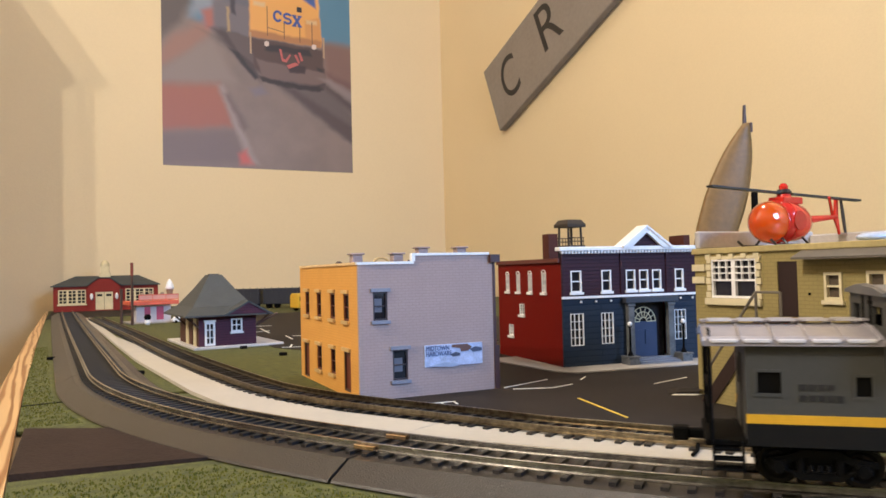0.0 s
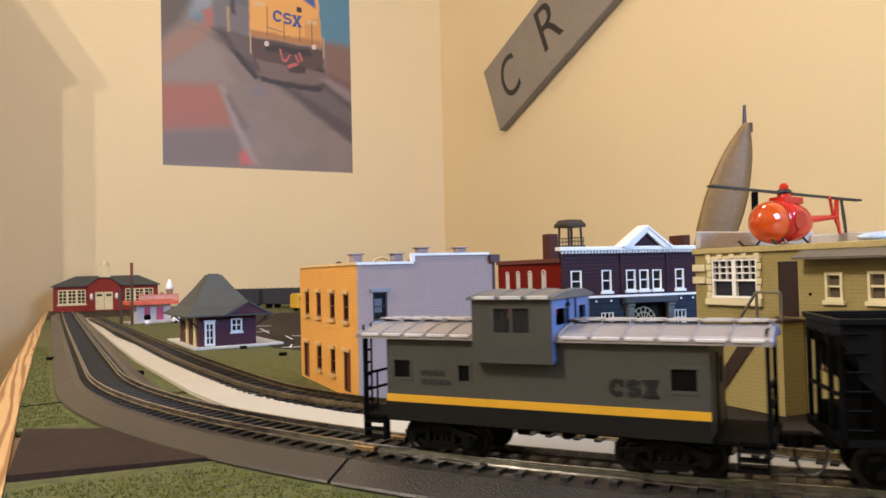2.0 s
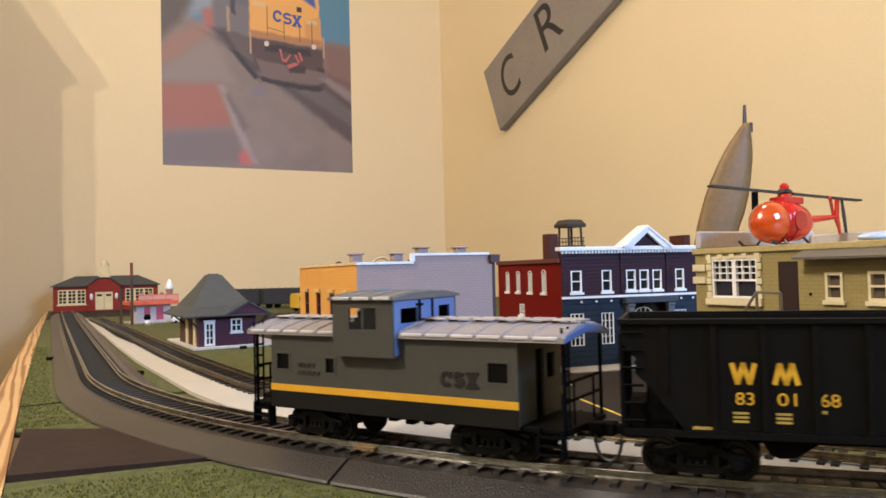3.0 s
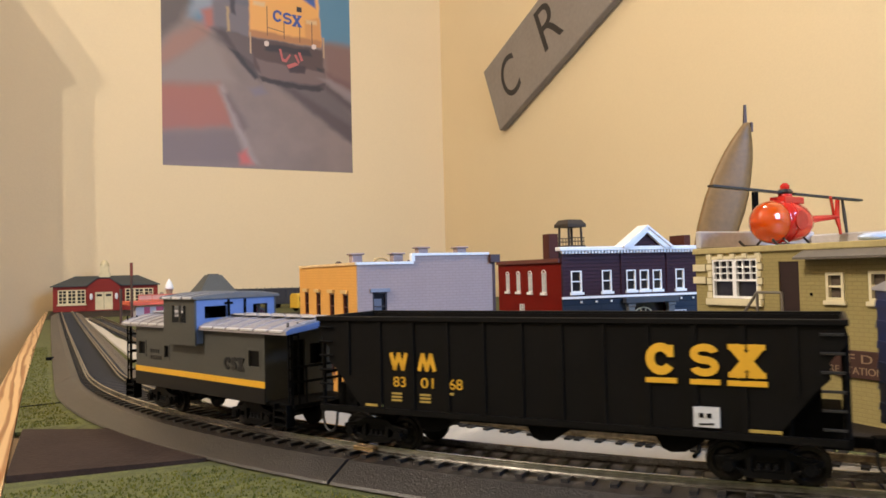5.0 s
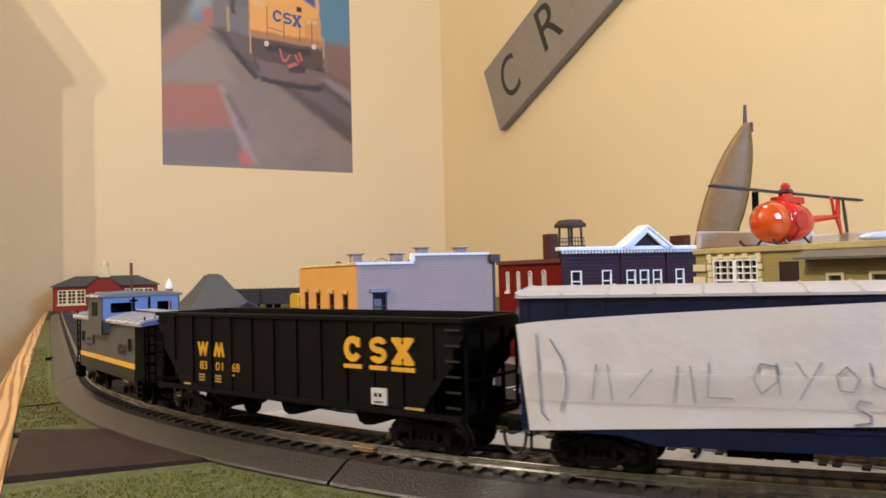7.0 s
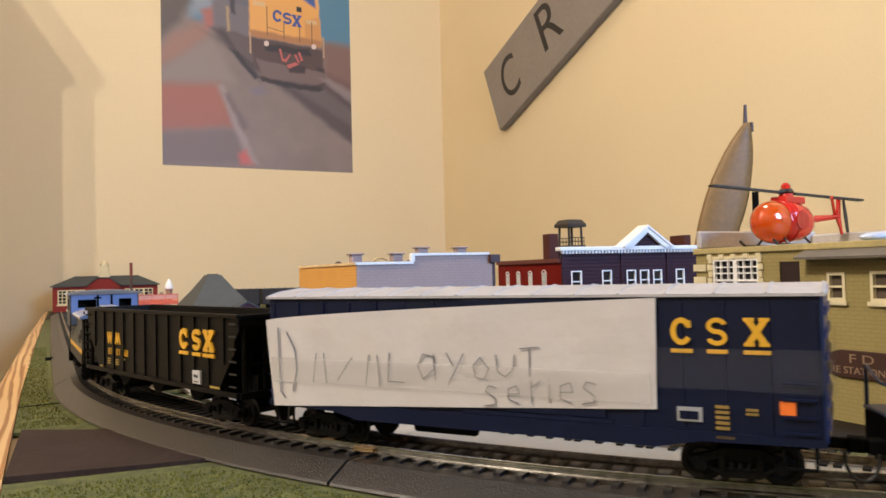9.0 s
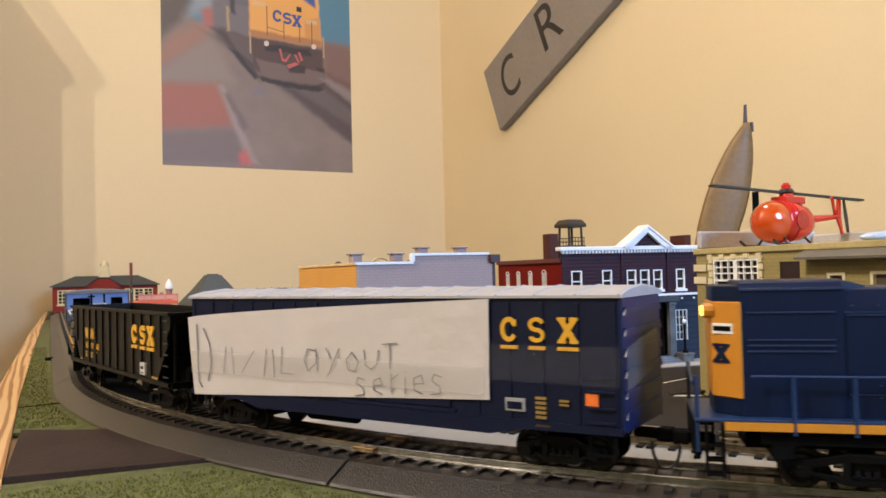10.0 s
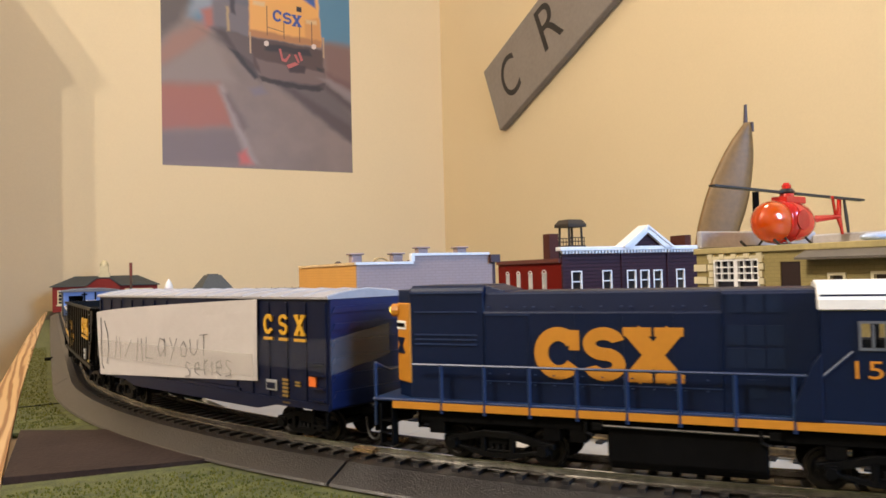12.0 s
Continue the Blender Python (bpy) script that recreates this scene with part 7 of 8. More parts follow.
def boxcar():
    car = thing("boxcar", pose(0, 0, 0), "dark blue model boxcar with a handwritten paper strip taped on", "train car")
    h, L = 0.0176, 0.0900
    bm = bmesh.new()
    prof = [(-h, 0.0128), (h, 0.0128), (h, 0.0510), (-h, 0.0510)]
    loft(bm, [[(x, y, z) for y, z in prof] for x in (-L, L)])
    body = part("body", bm, BLUEP, car, bevel=0.0005)
    bm = bmesh.new()
    rows = [(-0.0186, 0.0508), (-0.0186, 0.0516), (-0.012, 0.0530), (0, 0.0540), (0.012, 0.0530), (0.0186, 0.0516), (0.0186, 0.0508)]
    loft(bm, [[(x, y, z) for y, z in rows] for x in (-L - 0.0008, L + 0.0008)])
    zinc = mat("galvanised_roof", (0.40, 0.39, 0.40), 0.4, 0.2, var=0.1, scale=60)
    top = part("roof", bm, zinc, car, "pale galvanised roof")
    for k in range(15):
        x = -L + k * 2 * L / 14
        bm = bmesh.new()
        for (ya, za), (yb, zb) in zip(rows[1:5], rows[2:6]):
            rod(bm, (x, ya, za), (x, yb, zb), 0.0004, 5)
        part("roof_rib", bm, zinc, top)
    # side posts, door and sill
    for s in (1, -1):
        for k in range(17):
            x = -0.0880 + k * 0.011
            if abs(x + 0.012) < 0.024 and s > 0:
                continue
            y0, y1 = sorted((s * h, s * (h + 0.0005)))
            bm = bmesh.new()
            box(bm, x - 0.0007, x + 0.0007, y0, y1, 0.0150, 0.0495)
            part("side_post", bm, BLUEP, body)
        y0, y1 = sorted((s * h, s * (h + 0.0007)))
        bm = bmesh.new()
        prism(bm, [(-0.0900, 0.0128), (-0.0900, 0.0148), (0.0900, 0.0148), (0.0900, 0.0128), (0.062, 0.0122), (0.052, 0.0098), (-0.048, 0.0098), (-0.060, 0.0122)], y0, y1, Matrix(((1, 0, 0, 0), (0, 0, 1, 0), (0, 1, 0, 0), (0, 0, 0, 1))))
        part("side_sill", bm, BLUEP, body)
        for z in (0.0490, 0.0150):
            bm = bmesh.new()
            box(bm, -0.036, 0.012, y0, y1, z, z + 0.0012)
            part("door_rail", bm, BLUEP, body)
        bm = bmesh.new()
        box(bm, -0.034, 0.010, *sorted((s * h, s * (h + 0.0006))), 0.0166, 0.0488)
        part("door", bm, BLUEP, body)
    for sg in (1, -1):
        # end sheets and ribs take the cool light from their painted colour
        bar("end_sheet", *sorted((sg * L, sg * (L + 0.0003))), -h + 0.0006, h - 0.0006, 0.0136, 0.0506, LITBLUE, body, "brighter blue end sheet")
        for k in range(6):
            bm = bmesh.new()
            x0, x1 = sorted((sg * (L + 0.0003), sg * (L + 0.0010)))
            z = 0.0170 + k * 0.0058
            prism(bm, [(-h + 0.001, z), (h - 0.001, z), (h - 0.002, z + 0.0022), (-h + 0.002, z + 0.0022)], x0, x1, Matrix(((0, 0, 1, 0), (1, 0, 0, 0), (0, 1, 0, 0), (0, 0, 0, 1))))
            part("end_rib", bm, LITBLUE, body)
        if sg < 0:
            for z in (0.0160, 0.0200, 0.0245, 0.0285):
                ladder(car, sg * 0.0800, sg * 0.0880, h + 0.0010, [z], BLUEP, 0.0004, False, "grab_iron")
        coupler(car, 0.0870 * sg, sg)
        bm = bmesh.new()
        for x in (0.0800, 0.0875):
            rod(bm, (sg * x, h - 0.0005, 0.0130), (sg * x, h - 0.0005, 0.0065), 0.0005, 5)
        rod(bm, (sg * 0.0800, h - 0.0005, 0.0067), (sg * 0.0875, h - 0.0005, 0.0067), 0.0005, 5)
        part("stirrup_step", bm, UNDER, car)
    bm = bmesh.new()
    box(bm, -0.0850, 0.0850, -0.004, 0.004, 0.0090, 0.0130)
    box(bm, -0.040, -0.015, -0.012, 0.012, 0.0090, 0.0128)
    rod(bm, (0.012, 0.008, 0.0085), (0.034, 0.008, 0.0085), 0.0030, 10)
    part("underframe", bm, UNDER, car)
    m = on_side(h + 0.0002)
    w = 0.0014
    for f, a, b in ((ring_mark, 0.0527, 0.0584), (bend_mark, 0.0621, 0.0673), (cross_mark, 0.0713, 0.0778)):
        bm = bmesh.new()
        f(bm, a, b, 0.0378, 0.0452, w * (0.85 if f is bend_mark else 1), m, 0.0007)
        stroke(bm, [(a + 0.0004, 0.0362), (b - 0.0004, 0.0362)], 0.0010, m, 0.0007)
        part("emblem", bm, YEL, body, "yellow painted emblem with underline")
    bm = bmesh.new()
    stroke(bm, [(0.0553, 0.0192), (0.0588, 0.0192)], 0.0038, m, 0.0006)
    pl = part("data_plate", bm, mat("pale_print_plate", (0.3, 0.3, 0.3), 0.5, scale=100), body, "small pale data plate")
    bm = bmesh.new()
    for a in (0.0553, 0.0573):
        stroke(bm, [(a, 0.0190), (a + 0.0012, 0.0190)], 0.0022, m, 0.0008)
    part("plate_print", bm, BLUEP, pl)
    bm = bmesh.new()
    stroke(bm, [(0.0808, 0.0222), (0.0818, 0.0222)], 0.0034, m, 0.0006)
    part("placard", bm, mat("orange_placard", (0.75, 0.16, 0.02), 0.5, scale=100), body, "small square orange placard")
    bm = bmesh.new()
    for z in (0.0216, 0.0202, 0.0188, 0.0174, 0.0160):
        stroke(bm, [(0.0640, z), (0.0668, z)], 0.0008, m, 0.0005)
    for z in (0.0212, 0.0201):
        stroke(bm, [(0.0715, z), (0.0740, z)], 0.0006, m, 0.0005)
    stroke(bm, [(0.0640, 0.0136), (0.0680, 0.0136)], 0.0007, m, 0.0005)
    part("small_print", bm, mat("dull_yellow_paint", (0.24, 0.15, 0.035), 0.5, scale=200), body, "small dull yellow printed bars")
    # paper strip, slightly bowed off the side
    bm = bmesh.new()
    tl, bl, tr, br = (-0.0908, 0.0432), (-0.0876, 0.0126), (0.0490, 0.0506), (0.0484, 0.0200)
    nu, nv = 28, 6
    front = [[None] * (nv + 1) for _ in range(nu + 1)]
    for i in range(nu + 1):
        u = i / nu
        for j in range(nv + 1):
            v = j / nv
            top = (tl[0] + (tr[0] - tl[0]) * u, tl[1] + (tr[1] - tl[1]) * (u ** 0.72))
            bot = (bl[0] + (br[0] - bl[0]) * u, bl[1] + (br[1] - bl[1]) * u)
            a, z = bot[0] + (top[0] - bot[0]) * v, bot[1] + (top[1] - bot[1]) * v
            y = h + 0.0011 + 0.0004 * noise.noise((a * 60, z * 80, 2.0))
            front[i][j] = bm.verts.new((-a, y, z))
    for i in range(nu):
        for j in range(nv):
            bm.faces.new((front[i][j], front[i + 1][j], front[i + 1][j + 1], front[i][j + 1]))
    ext = bmesh.ops.extrude_face_region(bm, geom=bm.faces[:])
    for v in [g for g in ext["geom"] if isinstance(g, bmesh.types.BMVert)]:
        v.co.y -= 0.00025
    paper = part("paper_strip", bm, PAPER, car, "crumpled white paper strip with pencil writing")
    m = on_side(h + 0.0016)
    bm = bmesh.new()
    k = 0.00032
    d = [(-0.0848, 0.0405), (-0.0838, 0.0180), (-0.0818, 0.0158), (-0.0783, 0.0185), (-0.0763, 0.0260), (-0.0773, 0.0330), (-0.0808, 0.0390), (-0.0853, 0.0405)]
    stroke(bm, [d[0], d[1], d[2]], k, m)
    stroke(bm, [d[3], d[4], d[5], d[6]], k, m)
    for x, kind in ((-0.0700, "bars"), (-0.0590, "bar"), (-0.0480, "bars")):
        hand(bm, m, x, 0.0220, k, 0.0070, 0.0100, kind)
    for x, z, w, hh, kind in ((-0.0385, 0.0235, 0.0070, 0.0095, "l"), (-0.0270, 0.0250, 0.0065, 0.0080, "a"), (-0.0165, 0.0265, 0.0060, 0.0070, "y"), (-0.0075, 0.0260, 0.0055, 0.0065, "o"), (0.0005, 0.0270, 0.0062, 0.0065, "u"), (0.0085, 0.0275, 0.0060, 0.0085, "t"),
                             (-0.0035, 0.0178, 0.0045, 0.0062, "s"), (0.0040, 0.0192, 0.0045, 0.0052, "e"), (0.0115, 0.0195, 0.0040, 0.0065, "r"), (0.0160, 0.0200, 0.0030, 0.0068, "i"), (0.0205, 0.0202, 0.0048, 0.0060, "e"), (0.0275, 0.0202, 0.0045, 0.0065, "s")):
        hand(bm, m, x, z, k, w, hh, kind)
    part("pencil_writing", bm, PENCIL, paper, "grey pencil handwriting")
    bm = bmesh.new()
    y = h + 0.0013
    box(bm, -0.0900, -0.0470, y, y + 0.0001, 0.0262, 0.0372)
    part("tape", bm, TAPE, paper, "strip of clear sticky tape")
    bm = bmesh.new()
    box(bm, -0.0470, 0.0880, y + 0.0006, y + 0.0007, 0.0215, 0.0300)
    part("tape", bm, clear("clear_tape_on_paper", (0.62, 0.58, 0.54), 0.25, 0.16), paper, "strip of clear sticky tape")
    bm = bmesh.new()
    prism(bm, [(h + 0.0013, 0.0252), (h + 0.0013, 0.0372), (-0.0085, 0.0412), (-0.0085, 0.0300)], -L - 0.0022, -L - 0.0021, Matrix(((0, 0, 1, 0), (1, 0, 0, 0), (0, 1, 0, 0), (0, 0, 0, 1))))
    part("tape", bm, ENDTAPE, paper, "strip of clear sticky tape")
    return car, -0.4036, 0.1350, 0.0200


def locomotive():
    car = thing("diesel_locomotive", pose(0, 0, 0), "navy blue model diesel locomotive with orange emblem and stripe", "locomotive")
    hw = 0.0126
    bm = bmesh.new()
    def hood_ring(x, zt, drop, inset):
        return [(x, y, z) for y, z in ((-hw, 0.0182), (hw, 0.0182), (hw, zt - drop), (hw - 0.0005, zt - drop + 0.0002), (hw - inset, zt - 0.0006), (hw - inset - 0.0012, zt), (-hw + inset + 0.0012, zt), (-hw + inset, zt - 0.0006), (-hw + 0.0005, zt - drop + 0.0002), (-hw, zt - drop))]
    loft(bm, [hood_ring(0.0566, 0.0548, 0.0022, 0.0014), hood_ring(0.0820, 0.0548, 0.0022, 0.0014)])
    loft(bm, [hood_ring(-0.0130, 0.0526, 0.0064, 0.0014), hood_ring(0.0566, 0.0526, 0.0064, 0.0014)])
    loft(bm, [hood_ring(-0.0369, 0.0526, 0.0012, 0.0006), hood_ring(-0.0130, 0.0526, 0.0012, 0.0006)])
    loft(bm, [[(0.0566, y, z) for y, z in ((-0.0112, 0.0520), (0.0112, 0.0520), (0.0100, 0.0546), (-0.0100, 0.0546))], [(0.0507, y, z) for y, z in ((-0.0100, 0.0520), (0.0100, 0.0520), (0.0095, 0.0530), (-0.0095, 0.0530))]])
    loft(bm, [[(x, y, z) for y, z in ((-hw, 0.0182), (hw, 0.0182), (hw, 0.0400), (hw - 0.0024, 0.0422), (-hw + 0.0024, 0.0422), (-hw, 0.0400))] for x in (-0.0765, -0.0600)])
    prism(bm, [(0.0820, hw), (0.0885, 0.0075), (0.0885, -0.0075), (0.0820, -hw)], 0.0182, 0.0535)
    hood = part("long_hood", bm, LOCOB, car, bevel=0.0004)
    # hood doors, louvres, rivets
    m = on_side(hw)
    for i in range(3):
        for z0, z1 in ((0.0462, 0.0512), (0.0374, 0.0428), (0.0312, 0.0366), (0.0232, 0.0282)):
            if z0 < 0.03 and i != 1:
                continue
            bm = bmesh.new()
            a = 0.0143 + i * 0.0049
            stroke(bm, [(a + (z1 - z0) * 0.4, (z0 + z1) / 2), (a + 0.0042 - (z1 - z0) * 0.4, (z0 + z1) / 2)], z1 - z0, m, 0.00022)
            part("hood_door", bm, LOCOD, hood)
    # brighter strips paint in the thin highlights running along the doors
    for a, b, z in ((-0.0560, 0.0125, 0.0252), (-0.0560, -0.0420, 0.0455)):
        bm = bmesh.new()
        stroke(bm, [(a, z), (b, z)], 0.00028, m, 0.0003)
        part("door_line", bm, LOCOR, hood)
    for a in (-0.0560, -0.0420, -0.0280, -0.0140, 0.0000, 0.0125):
        bm = bmesh.new()
        stroke(bm, [(a, 0.0252), (a, 0.0455)], 0.0002, m, 0.00018)
        part("door_line", bm, LOCOD, hood)
    bm = bmesh.new()
    for z in (0.0245, 0.0275, 0.0480):
        for k in range(18):
            x = -0.0550 + k * 0.0048 + 0.0011 * (k % 3)
            if x < 0.0125:
                stroke(bm, [(x, z), (x + 0.0004, z)], 0.00035, m, 0.0004)
    part("hinge_strip", bm, LOCOR, hood, kind="stuff")
    for z, a, b in ((0.0464, -0.0800, -0.0590), (0.0392, -0.0800, -0.0590), (0.0377, -0.0800, -0.0590), (0.0362, -0.0800, -0.0590), (0.0524, -0.0815, -0.0570)):
        bm = bmesh.new()
        stroke(bm, [(a, z), (b, z)], 0.0004, m, 0.0004)
        part("louvre_strip", bm, LOCOR, hood)
    zt, zb = 0.0420, 0.0264
    for f, a, b in ((ring_mark, -0.0404, -0.0256), (bend_mark, -0.0256, -0.0134), (cross_mark, -0.0142, 0.0030)):
        bm = bmesh.new()
        f(bm, a, b, zb, zt, 0.0037 if f is bend_mark else 0.0042, m, 0.0003 if f is not bend_mark else 0.00034)
        part("emblem", bm, ORANGE, hood, "large orange painted emblem")
    # rear end with number board and lamp
    bm = bmesh.new()
    prism(bm, [(0.0816, hw + 0.0004), (0.0824, hw + 0.0004), (0.0889, 0.0078), (0.0889, -0.0078), (0.0824, -hw - 0.0004), (0.0816, -hw - 0.0004)], 0.0236, 0.0493)
    end = part("end_panel", bm, ORANGE, hood, "orange hood end panel", bevel=0.0003)
    face = Matrix(((-0.804, 0, 0.594, 0.0889), (0.594, 0, 0.804, 0.0078), (0, 1, 0, 0), (0, 0, 0, 1)))
    bm = bmesh.new()
    stroke(bm, [(0.0018, 0.0421), (0.0056, 0.0421)], 0.0028, face, 0.0005)
    nb = part("number_board", bm, WHITEP, end, "white number board")
    bm = bmesh.new()
    for k in range(4):
        stroke(bm, [(0.0016 + k * 0.0012, 0.0421), (0.0021 + k * 0.0012, 0.0421)], 0.0013, face, 0.0007)
    part("board_print", bm, UNDER, nb)
    bm = bmesh.new()
    cross_mark(bm, 0.0004, 0.0056, 0.0328, 0.0380, 0.0013, face)
    part("emblem", bm, LOCOB, end, "dark blue emblem")
    bm = bmesh.new()
    rod(bm, (0.0880, 0.0070, 0.0468), (0.0908, 0.0070, 0.0468), 0.0022, 10)
    part("lamp_housing", bm, ORANGE, end)
    bm = bmesh.new()
    rod(bm, (0.0908, 0.0070, 0.0468), (0.0914, 0.0070, 0.0468), 0.0014, 10)
    part("marker_lens", bm, LAMPY, end, "small lit yellow marker lens")
    # frame, walkway and stripe
    bm = bmesh.new()
    box(bm, -0.0945, 0.0945, -0.0160, 0.0160, 0.0180, 0.0190)
    fr = part("walkway", bm, LOCOR, car, "blue walkway", bevel=0.0003)
    for x in (-0.0945, 0.0931):
        bar("end_plate", x, x + 0.0014, -0.0150, 0.0150, 0.0080, 0.0179, UNDER, fr, "black end plate", bevel=0.0003)
    for s in (1, -1):
        bm = bmesh.new()
        y0, y1 = sorted((s * 0.0155, s * 0.0163))
        box(bm, -0.0870, 0.0870, y0, y1, 0.0160, 0.0182)
        part("sill_stripe", bm, ORANGE, fr, "orange sill stripe")
    bm = bmesh.new()
    box(bm, -0.0810, 0.0810, -0.008, 0.008, 0.0100, 0.0172)
    box(bm, -0.0780, 0.0780, -0.0142, 0.0142, 0.0122, 0.0168)
    for x in (0.0250, 0.0330, 0.0700, -0.0420):
        box(bm, x, x + 0.0050, -0.0140, 0.0140, 0.0085, 0.0122)
    part("underframe", bm, UNDER, car)
    bm = bmesh.new()
    loft(bm, [[(x, y, z) for y, z in ((-0.0140, 0.0130), (0.0140, 0.0130), (0.0140, 0.0036), (0.0115, 0.0012), (-0.0115, 0.0012), (-0.0140, 0.0036))] for x in (-0.0235, 0.0190)])
    part("fuel_tank", bm, UNDER, car, bevel=0.0005)
    bm = bmesh.new()
    rod(bm, (0.0212, 0.0150, 0.0140), (-0.0250, 0.0150, 0.0136), 0.0004, 8)
    part("air_pipe", bm, STEEL, car, "thin bright pipe along the tank")
    for x in (0.0215, -0.0252):
        bm = bmesh.new()
        box(bm, x - 0.0014, x + 0.0014, 0.0142, 0.0158, 0.0128, 0.0150)
        rod(bm, (x + 0.0034, 0.0150, 0.0150), (x + 0.0034, 0.0150, 0.0118), 0.0007, 6)
        rod(bm, (x + 0.0034, 0.0150, 0.0118), (x + 0.0016, 0.0150, 0.0110), 0.0007, 6)
        part("pipe_bracket", bm, CASTING, car)
    # handrails
    for s in (1, -1):
        bm = bmesh.new()
        rod(bm, (0.0800, s * 0.0158, 0.0300), (-0.0370, s * 0.0158, 0.0300), 0.00045, 6)
        rod(bm, (-0.0370, s * 0.0158, 0.0300), (-0.0440, s * 0.0162, 0.0365), 0.00045, 6)
        part("handrail", bm, LOCOR, fr)
        for k in range(8):
            x = 0.0700 - k * 0.0143
            bm = bmesh.new()
            rod(bm, (x, s * 0.0159, 0.0150), (x, s * 0.0158, 0.0302), 0.0006, 6)
            part("handrail_post", bm, LOCOR, fr)
    for sg in (1, -1):
        bm = bmesh.new()
        for y in (-0.0150, 0.0150):
            rod(bm, (sg * 0.0937, y, 0.0100), (sg * 0.0937, y, 0.0300), 0.0006, 6)
        rod(bm, (sg * 0.0937, 0.0150, 0.0300), (sg * 0.0937, 0.0050, 0.0265), 0.0005, 6)
        rod(bm, (sg * 0.0937, -0.0150, 0.0300), (sg * 0.0937, -0.0050, 0.0265), 0.0005, 6)
        rod(bm, (sg * 0.0937, -0.0050, 0.0265), (sg * 0.0937, 0.0050, 0.0265), 0.0005, 6)
        part("end_handrail", bm, LOCOR, fr)
        for s in (1, -1):
            bm = bmesh.new()
            for k in range(3):
                y0, y1 = sorted((s * 0.0125, s * 0.0163))
                x0, x1 = sorted((sg * 0.0870, sg * 0.0916))
                box(bm, x0, x1, y0, y1, 0.0040 + k * 0.0038, 0.0046 + k * 0.0038)
            for x in (0.0870, 0.0912):
                x0, x1 = sorted((sg * x, sg * (x + 0.0006)))
                box(bm, x0, x1, y0, y1, 0.0038, 0.0172)
            part("steps", bm, UNDER, fr)
        coupler(car, 0.0880 * sg, sg)
    # cab
    cx0, cx1, cw = -0.0610, -0.0369, 0.0158
    bm = bmesh.new()
    holes = [(0.0085, 0.0150, 0.0188, 0.0262), (0.0160, 0.0222, 0.0188, 0.0262)]
    for s in (1, -1):
        wall_panel(bm, cx1 - cx0, 0.0330, 0.0009, holes, Matrix(((-1, 0, 0, cx1), (0, -s, 0, s * cw), (0, 0, 1, 0.0180), (0, 0, 0, 1))))
    for x in (cx0, cx1 - 0.0009):
        wall_panel(bm, 2 * cw - 0.0018, 0.0330, 0.0009, [(0.003, 0.010, 0.022, 0.030), (0.0200, 0.0270, 0.022, 0.030)], Matrix(((0, 1, 0, x), (1, 0, 0, -cw + 0.0009), (0, 0, 1, 0.0180), (0, 0, 0, 1))))
    cab = part("cab", bm, LOCOB, car)
    for s in (1, -1):
        ms = Matrix(((-1, 0, 0, cx1), (0, -s, 0, s * cw), (0, 0, 1, 0.0180), (0, 0, 0, 1)))
        for q in holes:
            window(cab, q, ms, mat("pale_window_rubber", (0.10, 0.11, 0.13), 0.5), 2, 1, 0.0006, 0.0004, border=0.0006, pane=SEETHRU)
    bm = bmesh.new()
    loft(bm, [[(x, y, z) for y, z in ((-cw - 0.0006, 0.0468), (-cw - 0.0006, 0.0500), (-0.0115, 0.0535), (0.0, 0.0545), (0.0115, 0.0535), (cw + 0.0006, 0.0500), (cw + 0.0006, 0.0468), (0.0, 0.0510))] for x in (cx0 - 0.0012, cx1 + 0.0006)])
    part("cab_roof", bm, WHITEP, cab, "glossy white cab roof", bevel=0.0004)
    words("cab_number", "1540", on_side(cw) @ Matrix.Translation((0.0443, 0.0297, 0)), 0.0045, 0.0150, ORANGE, cab, "orange painted cab numerals")
    bm = bmesh.new()
    prism(bm, [(0.030, 0.0182), (0.0369, 0.0182), (0.0369, 0.036), (0.0345, 0.033), (0.030, 0.0225)], hw, hw + 0.0040, Matrix(((-1, 0, 0, 0), (0, 0, 1, 0), (0, 1, 0, 0), (0, 0, 0, 1))))
    part("battery_box", bm, LOCOB, cab, bevel=0.0003)
    return car, -0.6007, 0.1034, 0.0300


def train_s(t):
    """How far the train has come along the outer track at t seconds."""
    u = t - 8
    return R * (S1 * u + S2 * u * u / 10 + S3 * u ** 3 / 100) + 0.0070 * math.exp(-t / 0.95) - 0.0016 * math.exp(-((t - 4.6) / 1.6) ** 2)


S1, S2, S3 = 0.0808, -0.0030, 0.0064
CARS = []
for build in (caboose, hopper, boxcar, locomotive):
    ob, s0, spacing, base = build()
    CARS.append((ob, s0, spacing, [truck(ob, k * spacing / 2, base) for k in (-1, 1)]))


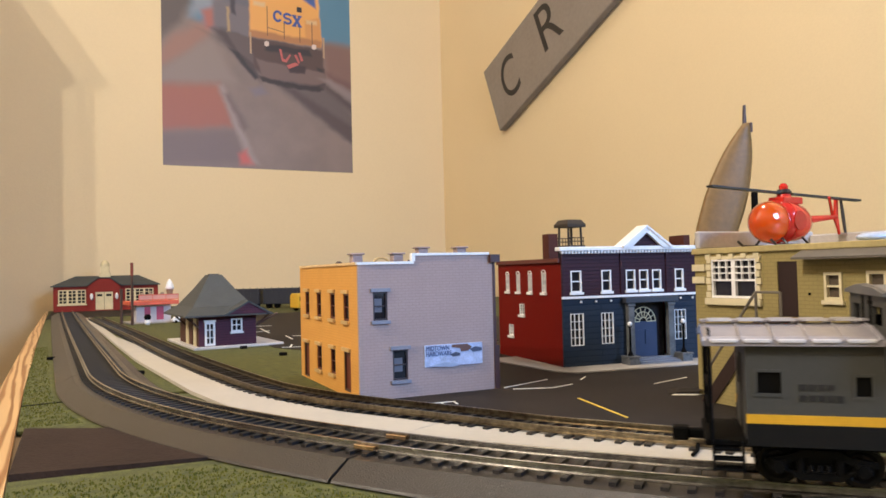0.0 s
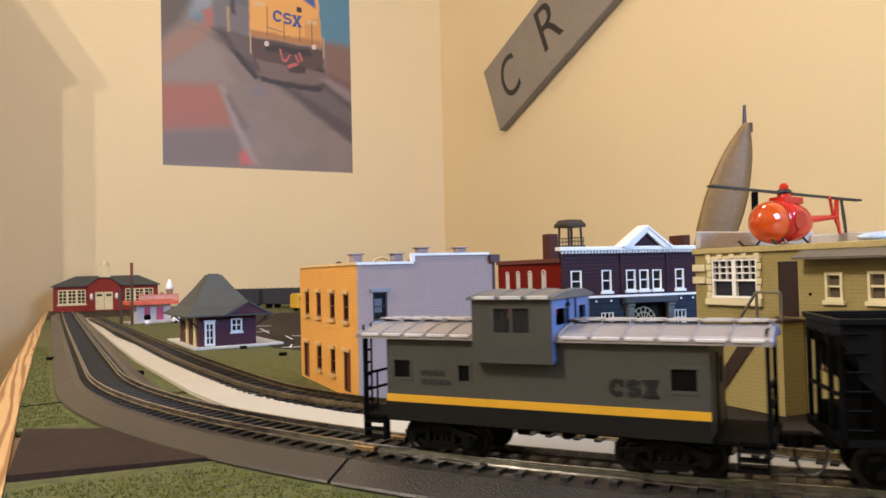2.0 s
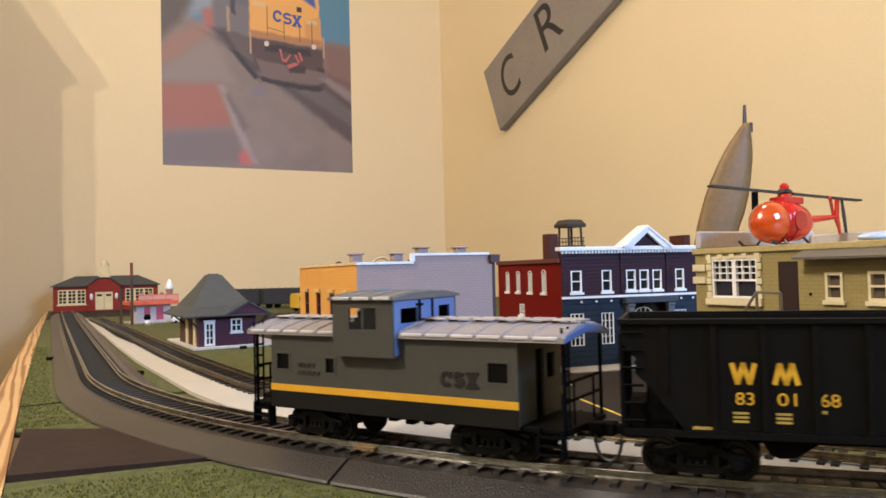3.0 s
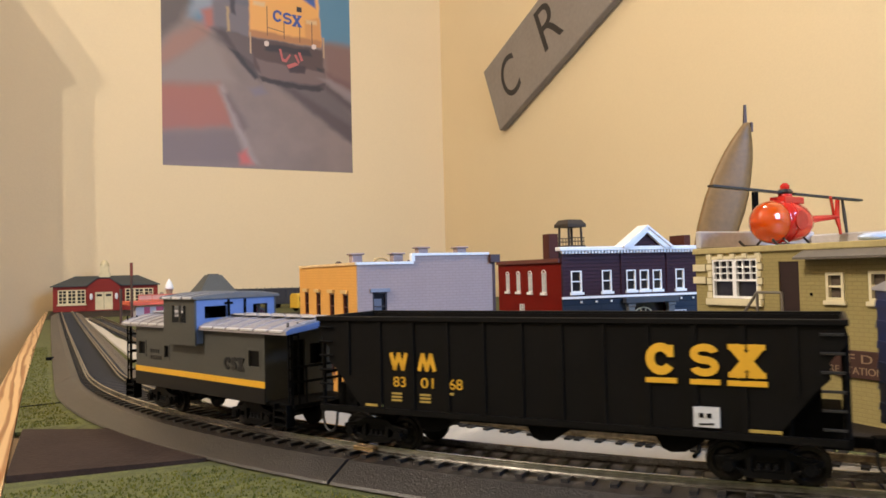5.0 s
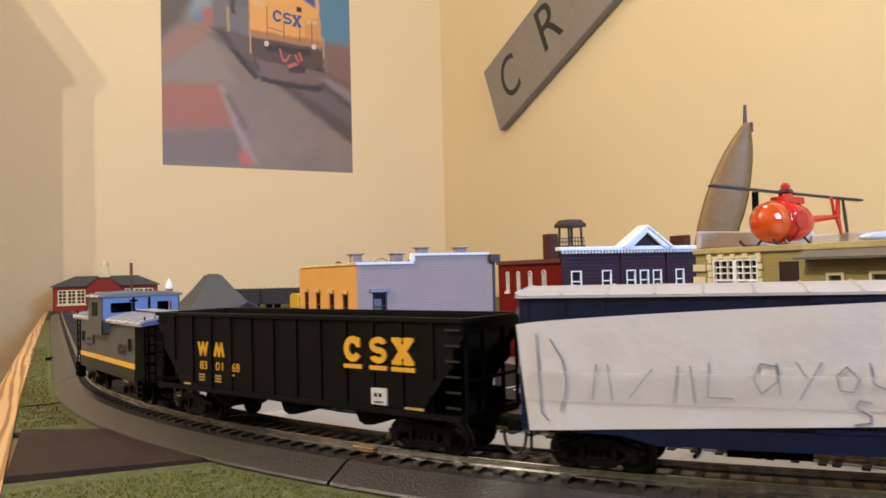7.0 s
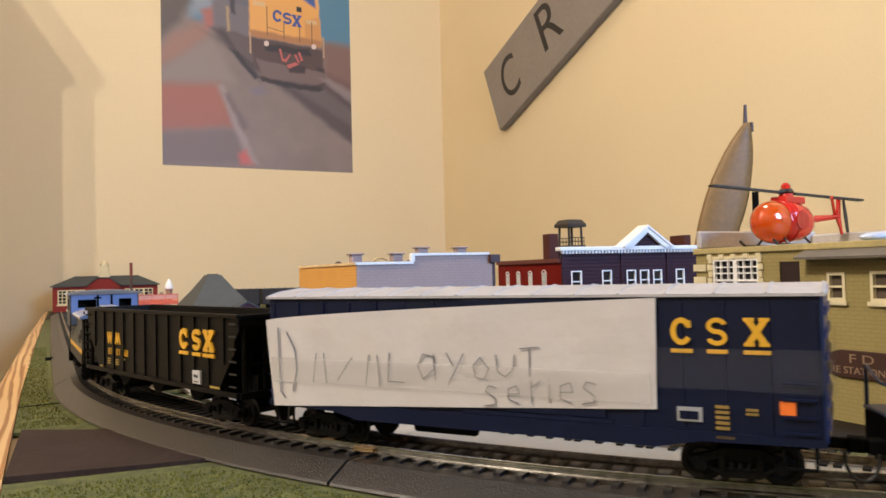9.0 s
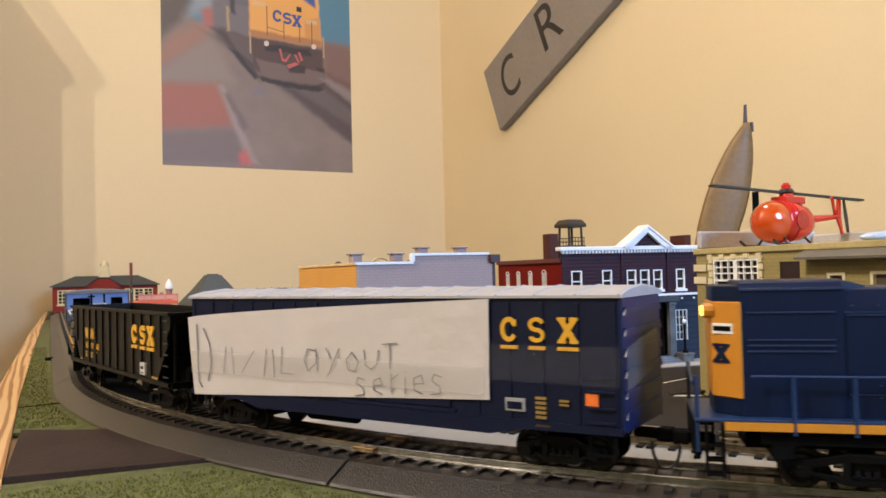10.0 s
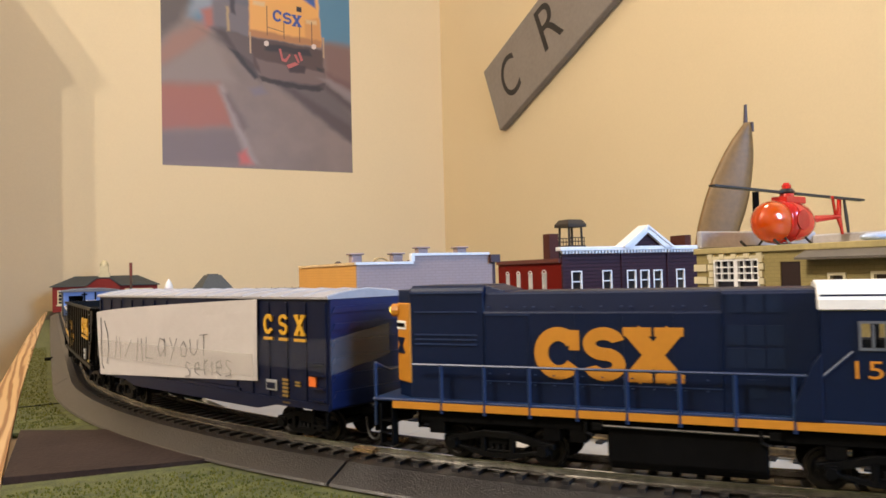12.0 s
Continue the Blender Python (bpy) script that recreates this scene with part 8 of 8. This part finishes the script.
def motions():
    times = [k * 0.25 for k in range(49)]
    fine = [k * 0.125 for k in range(97)]
    for ob, s0, spacing, trucks in CARS:
        rows, swivel = [], ([], [])
        for t in times:
            s = train_s(t) + s0
            (pa, ha), (pb, hb) = at(s - spacing / 2), at(s + spacing / 2)
            d = pb - pa
            h = math.atan2(d.y, d.x)
            mid = (pa + pb) / 2
            rows.append((t, pose(mid.x, mid.y, RAIL, 0, 0, math.degrees(h))))
            for k, turn in enumerate((ha, hb)):
                a = (turn - h + math.pi) % math.tau - math.pi
                swivel[k].append((t, pose((-1, 1)[k] * spacing / 2, 0, 0, 0, 0, math.degrees(a))))
        walk(ob, rows)
        for k, (tr, sets, r) in enumerate(trucks):
            walk(tr, swivel[k])
            for w in sets:
                x = w.location.x
                walk(w, [(t, pose(x, 0, r, 0, math.degrees((train_s(t) - train_s(0)) / r), 0)) for t in fine])


motions()
